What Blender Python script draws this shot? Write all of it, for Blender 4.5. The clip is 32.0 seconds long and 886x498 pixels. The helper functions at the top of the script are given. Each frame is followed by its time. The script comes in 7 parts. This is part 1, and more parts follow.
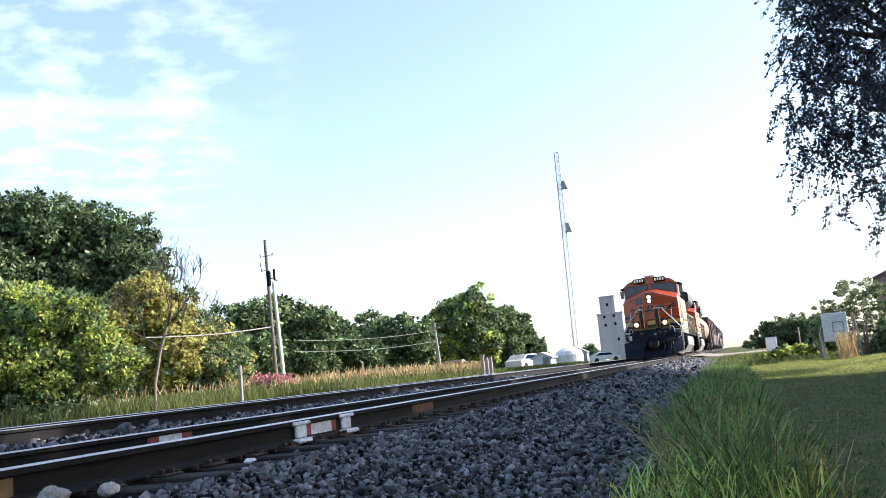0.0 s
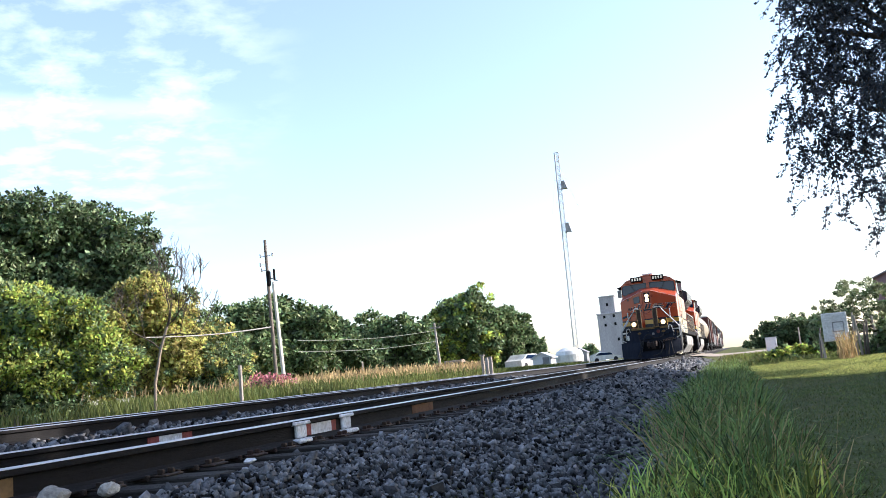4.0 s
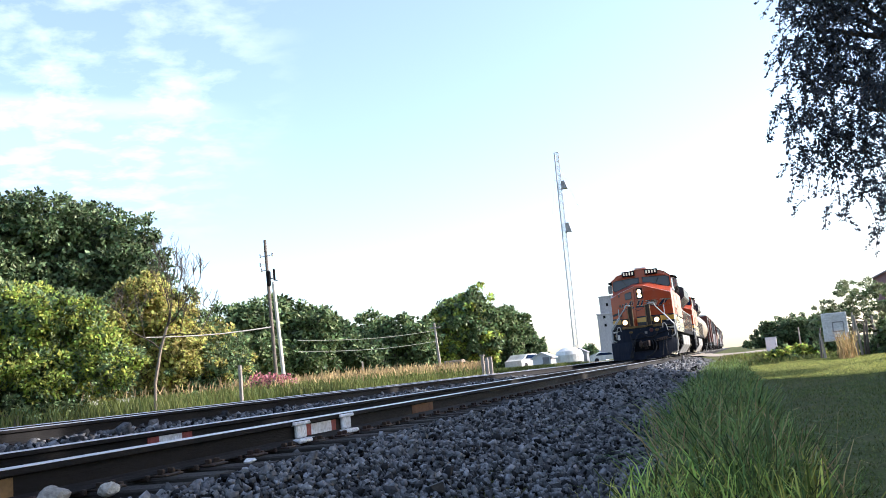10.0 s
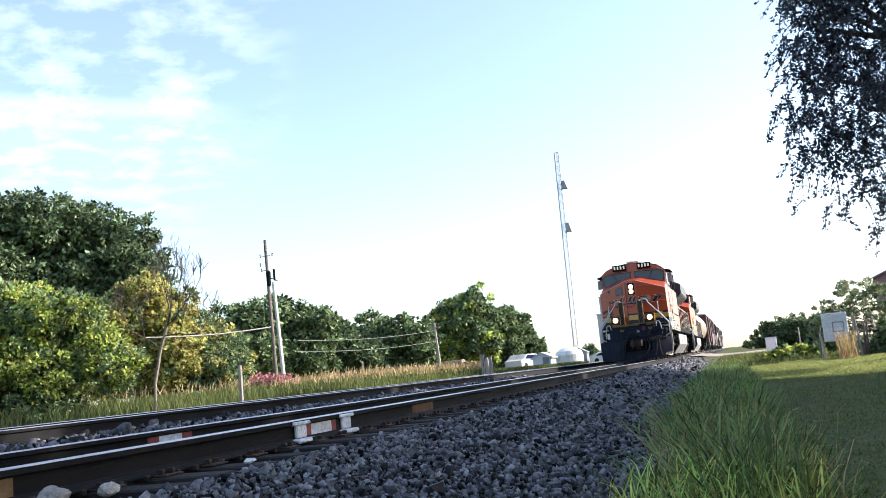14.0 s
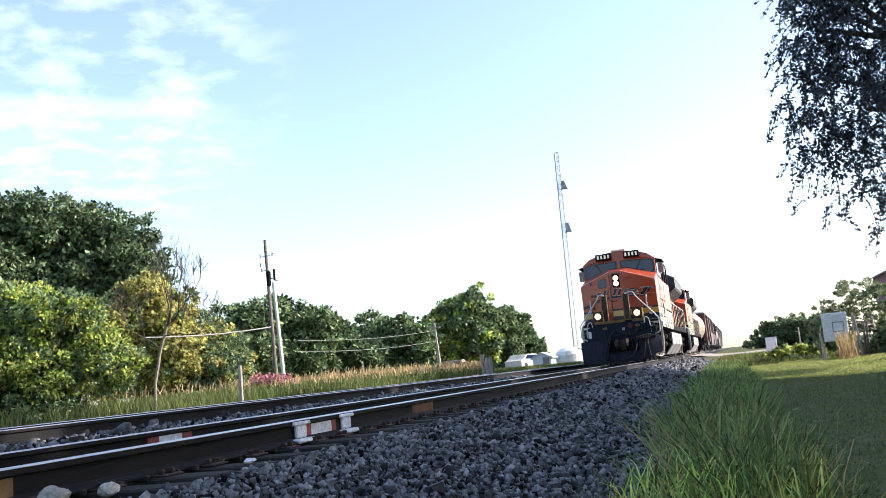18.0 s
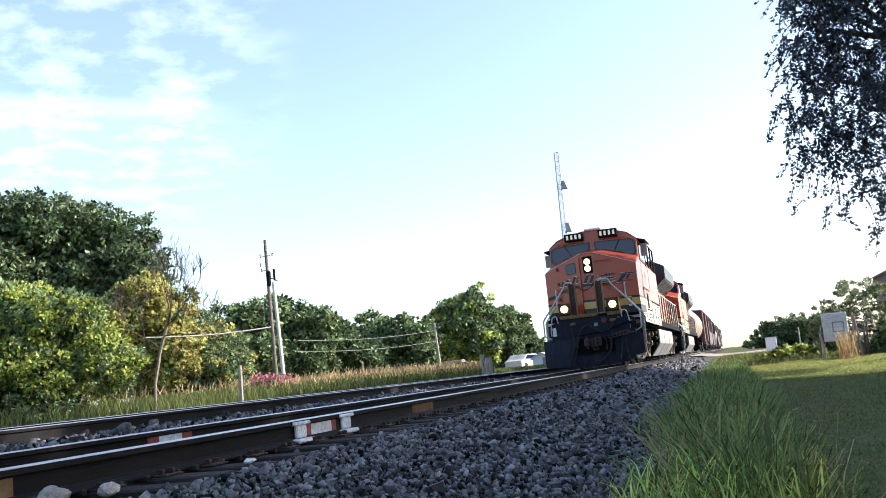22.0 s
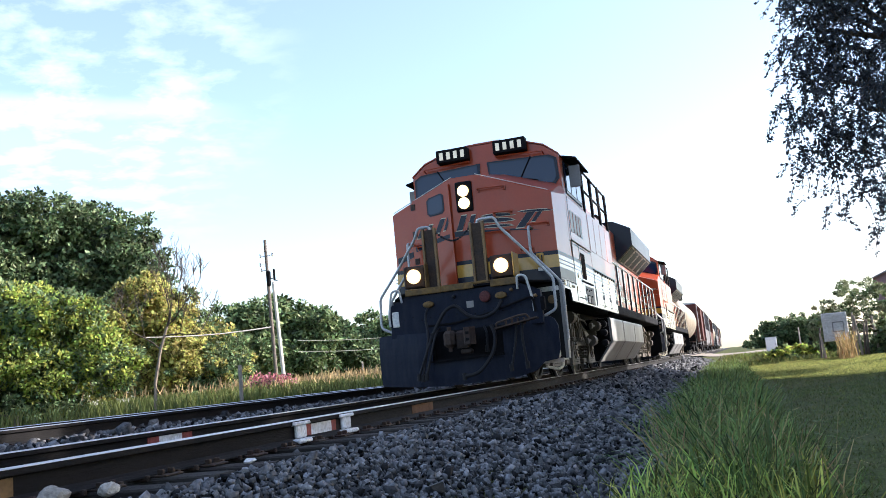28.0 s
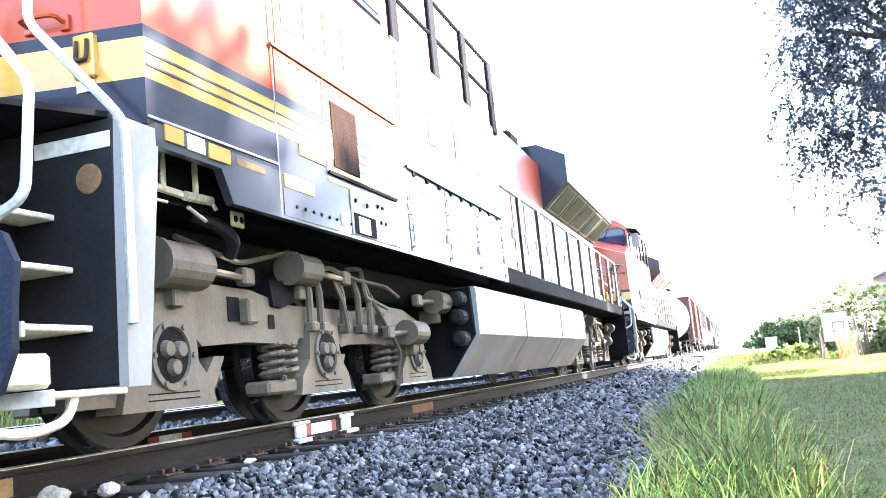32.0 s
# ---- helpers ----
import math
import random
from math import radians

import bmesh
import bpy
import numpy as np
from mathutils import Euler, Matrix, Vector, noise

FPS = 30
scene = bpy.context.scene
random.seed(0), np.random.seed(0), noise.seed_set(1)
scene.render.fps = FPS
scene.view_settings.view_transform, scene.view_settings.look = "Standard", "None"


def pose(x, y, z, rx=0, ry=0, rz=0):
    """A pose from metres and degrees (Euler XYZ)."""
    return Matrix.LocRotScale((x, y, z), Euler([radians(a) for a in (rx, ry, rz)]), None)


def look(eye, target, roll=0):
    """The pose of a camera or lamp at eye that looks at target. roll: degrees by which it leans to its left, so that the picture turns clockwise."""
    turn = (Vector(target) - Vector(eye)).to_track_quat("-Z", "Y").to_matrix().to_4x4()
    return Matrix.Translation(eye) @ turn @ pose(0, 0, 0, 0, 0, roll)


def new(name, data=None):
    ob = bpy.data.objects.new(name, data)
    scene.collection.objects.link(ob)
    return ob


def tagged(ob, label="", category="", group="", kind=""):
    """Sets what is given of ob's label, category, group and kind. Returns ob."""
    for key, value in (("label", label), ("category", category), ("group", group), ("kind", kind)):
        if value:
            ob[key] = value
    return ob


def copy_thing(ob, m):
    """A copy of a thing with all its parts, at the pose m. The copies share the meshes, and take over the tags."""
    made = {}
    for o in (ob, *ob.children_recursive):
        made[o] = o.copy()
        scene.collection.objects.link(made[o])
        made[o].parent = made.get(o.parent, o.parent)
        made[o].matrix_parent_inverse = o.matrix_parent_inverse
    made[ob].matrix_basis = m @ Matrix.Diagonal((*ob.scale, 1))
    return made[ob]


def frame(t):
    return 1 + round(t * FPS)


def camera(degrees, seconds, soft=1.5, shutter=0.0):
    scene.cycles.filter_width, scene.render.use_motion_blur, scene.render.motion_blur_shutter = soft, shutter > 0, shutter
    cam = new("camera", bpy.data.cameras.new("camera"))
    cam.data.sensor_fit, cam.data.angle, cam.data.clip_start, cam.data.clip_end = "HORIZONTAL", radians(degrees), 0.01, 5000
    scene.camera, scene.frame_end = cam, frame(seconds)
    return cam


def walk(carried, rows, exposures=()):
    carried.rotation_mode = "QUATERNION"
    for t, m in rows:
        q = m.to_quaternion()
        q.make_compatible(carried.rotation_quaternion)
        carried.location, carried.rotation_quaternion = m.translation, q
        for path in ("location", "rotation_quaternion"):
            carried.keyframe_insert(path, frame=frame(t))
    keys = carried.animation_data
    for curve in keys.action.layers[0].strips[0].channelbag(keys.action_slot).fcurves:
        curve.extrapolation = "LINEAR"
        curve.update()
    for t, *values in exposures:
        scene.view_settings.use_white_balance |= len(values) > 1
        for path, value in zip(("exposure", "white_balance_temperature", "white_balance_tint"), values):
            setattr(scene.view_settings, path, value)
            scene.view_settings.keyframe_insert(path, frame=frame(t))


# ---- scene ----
# The top of the rails is z = 0, the near track runs along y at x = 0.
cam = camera(53.48, 32.0, soft=0.7)
EYE = (4.196, 0.0, 0.245)
AIM = look(EYE, (1.2018, 9.436, 1.6568), -5.505)
walk(cam, [(0, AIM), (32, AIM)],
     exposures=[(0, 1.3, 6000, 14), (25.0, 1.3, 6000, 14), (27.5, 1.35, 6000, 14), (29.0, 1.55, 6000, 14), (30.0, 2.1, 6000, 14), (30.5, 2.6, 6000, 14), (31.0, 3.3, 6000, 14), (31.5, 3.75, 6000, 14), (32, 4.0, 6000, 14)])

# ---- light ----
SUN_AZ, SUN_EL = 64.0, 26.0     # degrees to the right of the track's far end, and up


def make_world():
    w = bpy.data.worlds.new("sky")
    w.use_nodes = True
    nt = w.node_tree
    for n in list(nt.nodes):
        nt.nodes.remove(n)
    out = nt.nodes.new("ShaderNodeOutputWorld")
    bg = nt.nodes.new("ShaderNodeBackground")
    sky = nt.nodes.new("ShaderNodeTexSky")
    sky.sky_type = "NISHITA"
    sky.sun_disc = False
    sky.sun_elevation = radians(SUN_EL)
    sky.sun_rotation = radians(SUN_AZ)
    sky.air_density, sky.dust_density, sky.ozone_density = 1.0, 1.2, 0.8
    co = nt.nodes.new("ShaderNodeTexCoord")
    sep = nt.nodes.new("ShaderNodeSeparateXYZ")
    nt.links.new(co.outputs["Generated"], sep.inputs[0])
    # thin high cloud, stretched sideways as on a flat layer
    up = nt.nodes.new("ShaderNodeMath")
    up.operation = "ADD"
    up.inputs[1].default_value = 0.12
    nt.links.new(sep.outputs["Z"], up.inputs[0])
    flat = nt.nodes.new("ShaderNodeCombineXYZ")
    for k, axis in enumerate("XY"):
        d = nt.nodes.new("ShaderNodeMath")
        d.operation = "DIVIDE"
        nt.links.new(sep.outputs[axis], d.inputs[0])
        nt.links.new(up.outputs[0], d.inputs[1])
        nt.links.new(d.outputs[0], flat.inputs[k])
    mp = nt.nodes.new("ShaderNodeMapping")
    mp.inputs["Rotation"].default_value = (0, 0, radians(-40))
    mp.inputs["Scale"].default_value = (4.2, 4.8, 1.0)
    nt.links.new(flat.outputs[0], mp.inputs[0])
    big = nt.nodes.new("ShaderNodeTexNoise")
    big.inputs["Scale"].default_value, big.inputs["Detail"].default_value = 1.5, 10.0
    big.inputs["Roughness"].default_value, big.inputs["Distortion"].default_value = 0.58, 0.15
    nt.links.new(mp.outputs[0], big.inputs["Vector"])
    ramp = nt.nodes.new("ShaderNodeValToRGB")
    ramp.color_ramp.elements[0].position, ramp.color_ramp.elements[1].position = 0.46, 0.72
    nt.links.new(big.outputs["Fac"], ramp.inputs[0])
    mix = nt.nodes.new("ShaderNodeMix")
    mix.data_type = "RGBA"
    mix.inputs["B"].default_value = (7.5, 7.6, 7.8, 1)
    amt = nt.nodes.new("ShaderNodeMath")
    amt.operation = "MULTIPLY_ADD"
    amt.inputs[1].default_value = 0.27
    amt.inputs[2].default_value = 0.05

    def math_node(op, a, b):
        q = nt.nodes.new("ShaderNodeMath")
        q.operation = op
        for sock, v in zip(q.inputs, (a, b)):
            if isinstance(v, (int, float)):
                sock.default_value = v
            else:
                nt.links.new(v, sock)
        return q.outputs[0]

    def along(d):
        q = nt.nodes.new("ShaderNodeVectorMath")
        q.operation = "DOT_PRODUCT"
        q.inputs[1].default_value = Vector(d).normalized()
        nt.links.new(co.outputs["Generated"], q.inputs[0])
        return q.outputs["Value"]

    def smooth(src, lo, hi):
        q = nt.nodes.new("ShaderNodeMapRange")
        q.interpolation_type = "SMOOTHSTEP"
        q.inputs["From Min"].default_value, q.inputs["From Max"].default_value = lo, hi
        nt.links.new(src, q.inputs["Value"])
        return q.outputs["Result"]

    # a broken field of small clouds high on one side, a long streak below it and a veil under that
    field = math_node("MULTIPLY", ramp.outputs[0], smooth(along((-0.66, 0.66, 0.40)), 0.945, 0.988))
    band = along((-0.0451, 0.0495, -0.2039))
    wob = math_node("MULTIPLY_ADD", big.outputs["Fac"], 0.016)
    wob.node.inputs[2].default_value = -0.008
    off_line = math_node("ABSOLUTE", math_node("ADD", band, wob), 0.0)
    streak = math_node("MULTIPLY", smooth(off_line, 0.016, 0.002), smooth(sep.outputs["X"], -0.46, -0.56))
    veil = math_node("MULTIPLY", math_node("MULTIPLY", smooth(band, 0.0, 0.02), smooth(band, 0.11, 0.04)), smooth(sep.outputs["X"], -0.40, -0.60))
    cloud = math_node("ADD", field, math_node("ADD", math_node("MULTIPLY", streak, 0.55), math_node("MULTIPLY", veil, 0.20)))
    nt.links.new(cloud, amt.inputs[0])
    nt.links.new(amt.outputs[0], mix.inputs["Factor"])
    nt.links.new(sky.outputs[0], mix.inputs["A"])
    nt.links.new(mix.outputs["Result"], bg.inputs[0])
    bg.inputs[1].default_value = 0.14
    nt.links.new(bg.outputs[0], out.inputs[0])
    scene.world = w


make_world()
sun = new("sun", bpy.data.lights.new("sun", "SUN"))
sun.data.energy, sun.data.angle, sun.data.color = 4.8, radians(0.6), (1.0, 0.91, 0.79)
_d = Vector((math.sin(radians(SUN_AZ)) * math.cos(radians(SUN_EL)), math.cos(radians(SUN_AZ)) * math.cos(radians(SUN_EL)), math.sin(radians(SUN_EL))))
sun.matrix_world = look(_d * 100, (0, 0, 0))


# ---- materials ----
def material(name, colour, rough=0.6, metal=0.0, second=None, scale=6.0, amount=0.5, grain=60.0, grain_amount=0.25,
             bump=0.0, bump_scale=40.0, per="", per_amount=0.3, stretch=(1, 1, 1), rough_vary=0.15, coat=0.0,
             dust=None, dust_amount=0.0, leaf=0.0, glow=0.0, spec=0.22, coat_rough=0.12):
    """A surface with large stains (second colour), fine grain, relief, and a change from piece to piece."""
    m = bpy.data.materials.new(name)
    m.use_nodes = True
    nt = m.node_tree
    b = nt.nodes["Principled BSDF"]
    L = nt.links.new
    co = nt.nodes.new("ShaderNodeTexCoord")
    mp = nt.nodes.new("ShaderNodeMapping")
    mp.inputs["Scale"].default_value = stretch
    L(co.outputs["Object"], mp.inputs[0])
    n1 = nt.nodes.new("ShaderNodeTexNoise")
    n1.inputs["Scale"].default_value, n1.inputs["Detail"].default_value = scale, 6.0
    n2 = nt.nodes.new("ShaderNodeTexNoise")
    n2.inputs["Scale"].default_value, n2.inputs["Detail"].default_value = grain, 3.0
    L(mp.outputs[0], n1.inputs["Vector"])
    L(mp.outputs[0], n2.inputs["Vector"])
    second = second or tuple(v * 0.6 for v in colour)

    def mixed(fac, a, bcol, blend="MIX"):
        x = nt.nodes.new("ShaderNodeMix")
        x.data_type, x.blend_type = "RGBA", blend
        for sock, v in (("A", a), ("B", bcol)):
            if isinstance(v, tuple):
                x.inputs[sock].default_value = (*v, 1)
            else:
                L(v, x.inputs[sock])
        if isinstance(fac, float):
            x.inputs["Factor"].default_value = fac
        else:
            L(fac, x.inputs["Factor"])
        return x.outputs["Result"]

    def ramped(src, lo, hi, top=1.0):
        r = nt.nodes.new("ShaderNodeMapRange")
        r.inputs["From Min"].default_value, r.inputs["From Max"].default_value = lo, hi
        r.inputs["To Max"].default_value = top
        L(src, r.inputs["Value"])
        return r.outputs["Result"]

    col = mixed(ramped(n1.outputs["Fac"], 0.38, 0.68, amount), tuple(colour), tuple(second))
    g = nt.nodes.new("ShaderNodeMapRange")
    g.inputs["From Min"].default_value, g.inputs["From Max"].default_value = 0.3, 0.7
    g.inputs["To Min"].default_value, g.inputs["To Max"].default_value = 1 - grain_amount, 1 + grain_amount
    L(n2.outputs["Fac"], g.inputs["Value"])
    hsv = nt.nodes.new("ShaderNodeHueSaturation")
    L(col, hsv.inputs["Color"])
    L(g.outputs["Result"], hsv.inputs["Value"])
    col = hsv.outputs["Color"]
    if per:
        if per == "island":
            src = nt.nodes.new("ShaderNodeNewGeometry").outputs["Random Per Island"]
        else:
            src = nt.nodes.new("ShaderNodeObjectInfo").outputs["Random"]
        v = nt.nodes.new("ShaderNodeMapRange")
        v.inputs["To Min"].default_value, v.inputs["To Max"].default_value = 1 - per_amount, 1 + per_amount
        L(src, v.inputs["Value"])
        h2 = nt.nodes.new("ShaderNodeHueSaturation")
        L(col, h2.inputs["Color"])
        L(v.outputs["Result"], h2.inputs["Value"])
        hv = nt.nodes.new("ShaderNodeMapRange")
        hv.inputs["To Min"].default_value, hv.inputs["To Max"].default_value = 0.5 - 0.05 * per_amount, 0.5 + 0.05 * per_amount
        wob = nt.nodes.new("ShaderNodeMath")
        wob.operation = "FRACT"
        mul = nt.nodes.new("ShaderNodeMath")
        mul.operation = "MULTIPLY"
        mul.inputs[1].default_value = 7.31
        L(src, mul.inputs[0])
        L(mul.outputs[0], wob.inputs[0])
        L(wob.outputs[0], hv.inputs["Value"])
        L(hv.outputs["Result"], h2.inputs["Hue"])
        col = h2.outputs["Color"]
    if dust:
        n3 = nt.nodes.new("ShaderNodeTexNoise")
        n3.inputs["Scale"].default_value, n3.inputs["Detail"].default_value = scale * 2.7, 8.0
        mp3 = nt.nodes.new("ShaderNodeMapping")
        mp3.inputs["Scale"].default_value = (1.0, 1.0, 0.25)
        L(co.outputs["Object"], mp3.inputs[0])
        L(mp3.outputs[0], n3.inputs["Vector"])
        col = mixed(ramped(n3.outputs["Fac"], 0.42, 0.75, dust_amount), col, tuple(dust))
    L(col, b.inputs["Base Color"])
    rr = nt.nodes.new("ShaderNodeMapRange")
    rr.inputs["To Min"].default_value, rr.inputs["To Max"].default_value = max(0.02, rough - rough_vary), min(1, rough + rough_vary)
    L(n1.outputs["Fac"], rr.inputs["Value"])
    L(rr.outputs["Result"], b.inputs["Roughness"])
    b.inputs["Metallic"].default_value = metal
    b.inputs["Coat Weight"].default_value = coat
    b.inputs["Coat Roughness"].default_value = coat_rough
    b.inputs["Specular IOR Level"].default_value = 0.5 if metal else spec
    if bump:
        n4 = nt.nodes.new("ShaderNodeTexNoise")
        n4.inputs["Scale"].default_value, n4.inputs["Detail"].default_value = bump_scale, 5.0
        L(mp.outputs[0], n4.inputs["Vector"])
        bp = nt.nodes.new("ShaderNodeBump")
        bp.inputs["Strength"].default_value, bp.inputs["Distance"].default_value = bump, 0.02
        L(n4.outputs["Fac"], bp.inputs["Height"])
        L(bp.outputs[0], b.inputs["Normal"])
    if leaf:
        tr = nt.nodes.new("ShaderNodeBsdfTranslucent")
        L(col, tr.inputs["Color"])
        mx = nt.nodes.new("ShaderNodeMixShader")
        mx.inputs[0].default_value = leaf
        L(b.outputs[0], mx.inputs[1])
        L(tr.outputs[0], mx.inputs[2])
        L(mx.outputs[0], nt.nodes["Material Output"].inputs["Surface"])
    if glow:
        b.inputs["Emission Color"].default_value = (1.0, 0.93, 0.78, 1)
        b.inputs["Emission Strength"].default_value = glow
    return m


def glass(name, tint, rough=0.05):
    m = bpy.data.materials.new(name)
    m.use_nodes = True
    b = m.node_tree.nodes["Principled BSDF"]
    b.inputs["Base Color"].default_value = (*tint, 1)
    b.inputs["Roughness"].default_value = rough
    b.inputs["Specular IOR Level"].default_value = 0.42
    return m


M_SOIL = material("soil and turf", (0.066, 0.082, 0.026), 0.95, second=(0.108, 0.106, 0.044), scale=1.1, amount=0.9, grain=30, grain_amount=0.45, bump=0.8, bump_scale=14, spec=0.06)
M_LAWN = material("mown lawn blades", (0.128, 0.165, 0.054), 0.8, second=(0.150, 0.148, 0.068), scale=1.2, amount=0.8, grain=3, per="island", per_amount=0.45, leaf=0.35, spec=0.1)
M_VERGE = material("lush verge grass", (0.124, 0.190, 0.055), 0.5, second=(0.180, 0.207, 0.076), scale=0.8, grain=3, per="island", per_amount=0.8, leaf=0.35, spec=0.12)
M_HAY = material("dry seeding grass", (0.105, 0.135, 0.035), 0.7, second=(0.20, 0.185, 0.07), scale=0.25, amount=0.55, grain=3, per="island", per_amount=0.5, leaf=0.4)
# Brighter copy of the lawn: the sunlit strip is put into its colour.
M_SUNLAWN = material("lawn blades with sunlight in colour", (0.34, 0.36, 0.10), 0.8, second=(0.38, 0.36, 0.13), scale=0.6, grain=3, per="island", per_amount=0.4, leaf=0.4)
M_SEED = material("straw seed heads", (0.42, 0.31, 0.15), 0.8, second=(0.30, 0.19, 0.10), scale=0.5, grain=8, per="island", leaf=0.3)
M_STONE = material("crushed grey ballast", (0.160, 0.160, 0.165), 0.6, second=(0.018, 0.018, 0.018), scale=14, amount=0.75, grain=55, per="island", per_amount=0.98, bump=0.25, bump_scale=60, spec=0.03)
M_STONE1 = material("single grey stones", (0.158, 0.160, 0.170), 0.6, second=(0.018, 0.018, 0.018), scale=14, amount=0.75, grain=55, per="object", per_amount=0.98, bump=0.25, bump_scale=60, spec=0.5)
M_PALE = material("pale limestone lumps", (0.42, 0.39, 0.34), 0.85, second=(0.25, 0.22, 0.19), scale=14, grain=60, per="object", bump=0.6, bump_scale=40)
# Near black: the shade between the stones is put into the bed's colour.
M_GAPSHADE = material("black bed for stone gap shade", (0.012, 0.012, 0.013), 0.95, second=(0.008, 0.008, 0.008), scale=22, grain=90, bump=1.0, bump_scale=25)
M_TIE = material("weathered creosoted timber", (0.028, 0.024, 0.021), 0.9, second=(0.065, 0.057, 0.05), scale=4, stretch=(0.6, 6, 6), grain=30, per="object", bump=0.7, bump_scale=20)
# The shade on the rails is put into this near-black colour.
M_RAIL = material("rusted rail web, shade in colour", (0.006, 0.005, 0.005), 0.85, metal=0.0, second=(0.006, 0.005, 0.005), scale=3, stretch=(1, 0.25, 2), grain=40, bump=0.25, bump_scale=60, spec=0.3)
M_RAILTOP = material("polished rail head", (0.56, 0.56, 0.57), 0.36, metal=1.0, second=(0.36, 0.34, 0.33), scale=2, stretch=(10, 0.15, 1), grain=20, grain_amount=0.08)
M_PLATE = material("rusty tie plate", (0.035, 0.024, 0.019), 0.8, metal=0.3, second=(0.10, 0.055, 0.035), grain=30, per="object", bump=0.4)
M_WPAINT = material("chipped white paint", (0.70, 0.73, 0.78), 0.6, second=(0.45, 0.40, 0.36), scale=14, grain=40, bump=0.2)
M_RPAINT = material("faded red paint", (0.25, 0.055, 0.05), 0.6, second=(0.16, 0.05, 0.04), scale=14, grain=40, bump=0.2)
M_ORANGE = material("orange enamel", (0.36, 0.046, 0.008), 0.5, second=(0.29, 0.042, 0.010), scale=0.9, grain=25, grain_amount=0.05, dust=(0.20, 0.085, 0.045), dust_amount=0.16, rough_vary=0.05, spec=0.2, coat=0.6, coat_rough=0.12)
M_NAVY = material("navy black enamel", (0.004, 0.0068, 0.020), 0.47, second=(0.007, 0.009, 0.021), scale=1.2, grain=25, grain_amount=0.1, dust=(0.016, 0.015, 0.018), dust_amount=0.15, rough_vary=0.05, spec=0.2, coat=0.25, coat_rough=0.12)
M_NAVYGLOSS = material("glossy navy side paint", (0.012, 0.014, 0.026), 0.34, second=(0.018, 0.019, 0.028), scale=1.2, grain=25, grain_amount=0.1, coat=1.0, coat_rough=0.12, dust=(0.06, 0.05, 0.045), dust_amount=0.2, spec=0.5)
M_YELLOW = material("yellow enamel", (0.50, 0.27, 0.03), 0.46, second=(0.36, 0.20, 0.035), scale=1.4, grain=25, grain_amount=0.08, dust=(0.2, 0.15, 0.09), dust_amount=0.3, rough_vary=0.05, spec=0.2, coat=1.0, coat_rough=0.10)
M_BLACK = material("sooty black steel", (0.006, 0.006, 0.008), 0.85, second=(0.012, 0.011, 0.011), scale=2.5, grain=30, bump=0.15, dust=(0.026, 0.022, 0.020), dust_amount=0.15, spec=0.1)
M_TRUCK = material("dusty cast steel", (0.128, 0.110, 0.086), 0.6, metal=0.0, second=(0.09, 0.074, 0.055), scale=1.6, grain=40, grain_amount=0.1, bump=0.12, dust=(0.03, 0.026, 0.023), dust_amount=0.55)
M_TANKP = material("grey enamel", (0.29, 0.29, 0.295), 0.4, second=(0.20, 0.19, 0.175), scale=1.1, grain=30, grain_amount=0.06, dust=(0.16, 0.13, 0.10), dust_amount=0.5)
M_PLOUGH = material("scuffed blue-black plough", (0.006, 0.0095, 0.022), 0.6, second=(0.012, 0.015, 0.026), scale=3.5, grain=70, grain_amount=0.35, bump=0.3, bump_scale=9, dust=(0.04, 0.044, 0.052), dust_amount=0.28, spec=0.14)
M_CREAM = material("cream painted steel", (0.60, 0.56, 0.42), 0.5, second=(0.42, 0.37, 0.26), scale=5, grain=40, dust=(0.25, 0.2, 0.14), dust_amount=0.35)
M_RUSTPANEL = material("rusty brown mesh panel", (0.024, 0.013, 0.009), 0.85, second=(0.012, 0.008, 0.006), scale=6, stretch=(1, 6, 1), grain=60, bump=0.5, spec=0.05)
M_DULLRED = material("sooty red paint", (0.10, 0.028, 0.026), 0.6, second=(0.05, 0.022, 0.02), scale=9, grain=40)
M_TANCAR = material("dusty tan tank enamel", (0.26, 0.22, 0.17), 0.5, second=(0.15, 0.12, 0.09), scale=0.7, grain=20, dust=(0.1, 0.075, 0.055), dust_amount=0.5)
M_SILVER = material("silver painted tube", (0.45, 0.45, 0.45), 0.4, metal=0.1, second=(0.28, 0.27, 0.26), scale=6, grain=40)
M_OLDYELLOW = material("dirty scuffed yellow", (0.18, 0.105, 0.03), 0.6, second=(0.075, 0.05, 0.025), scale=5, amount=0.8, grain=30, dust=(0.07, 0.055, 0.04), dust_amount=0.5)
M_BRASS = material("tarnished golden post", (0.20, 0.115, 0.04), 0.55, metal=0.1, second=(0.045, 0.03, 0.02), scale=5, grain=40)
M_STEEL = material("worn wheel steel", (0.011, 0.011, 0.012), 0.6, metal=0.0, second=(0.006, 0.006, 0.006), scale=4, grain=40)
M_TREAD = material("bright wheel tread", (0.55, 0.55, 0.55), 0.25, metal=1.0, grain=30, grain_amount=0.05)
M_RUBBER = material("black rubber hose", (0.009, 0.009, 0.011), 0.6, second=(0.02, 0.02, 0.02), grain=50)
M_LAMP = material("burning lamp glass", (0.95, 0.93, 0.85), 0.2, glow=7.0, grain_amount=0.0)
# The lamps' warm halo is put in as emission on their rings.
M_REFLECTOR = material("lamp reflector glowing for halo", (0.8, 0.62, 0.3), 0.3, glow=1.3, grain_amount=0.0)
M_REFLECTOR.node_tree.nodes["Principled BSDF"].inputs["Emission Color"].default_value = (1.0, 0.62, 0.22, 1)
M_NUMBER = material("lit number panel", (0.70, 0.66, 0.50), 0.4, glow=0.12, grain_amount=0.0)
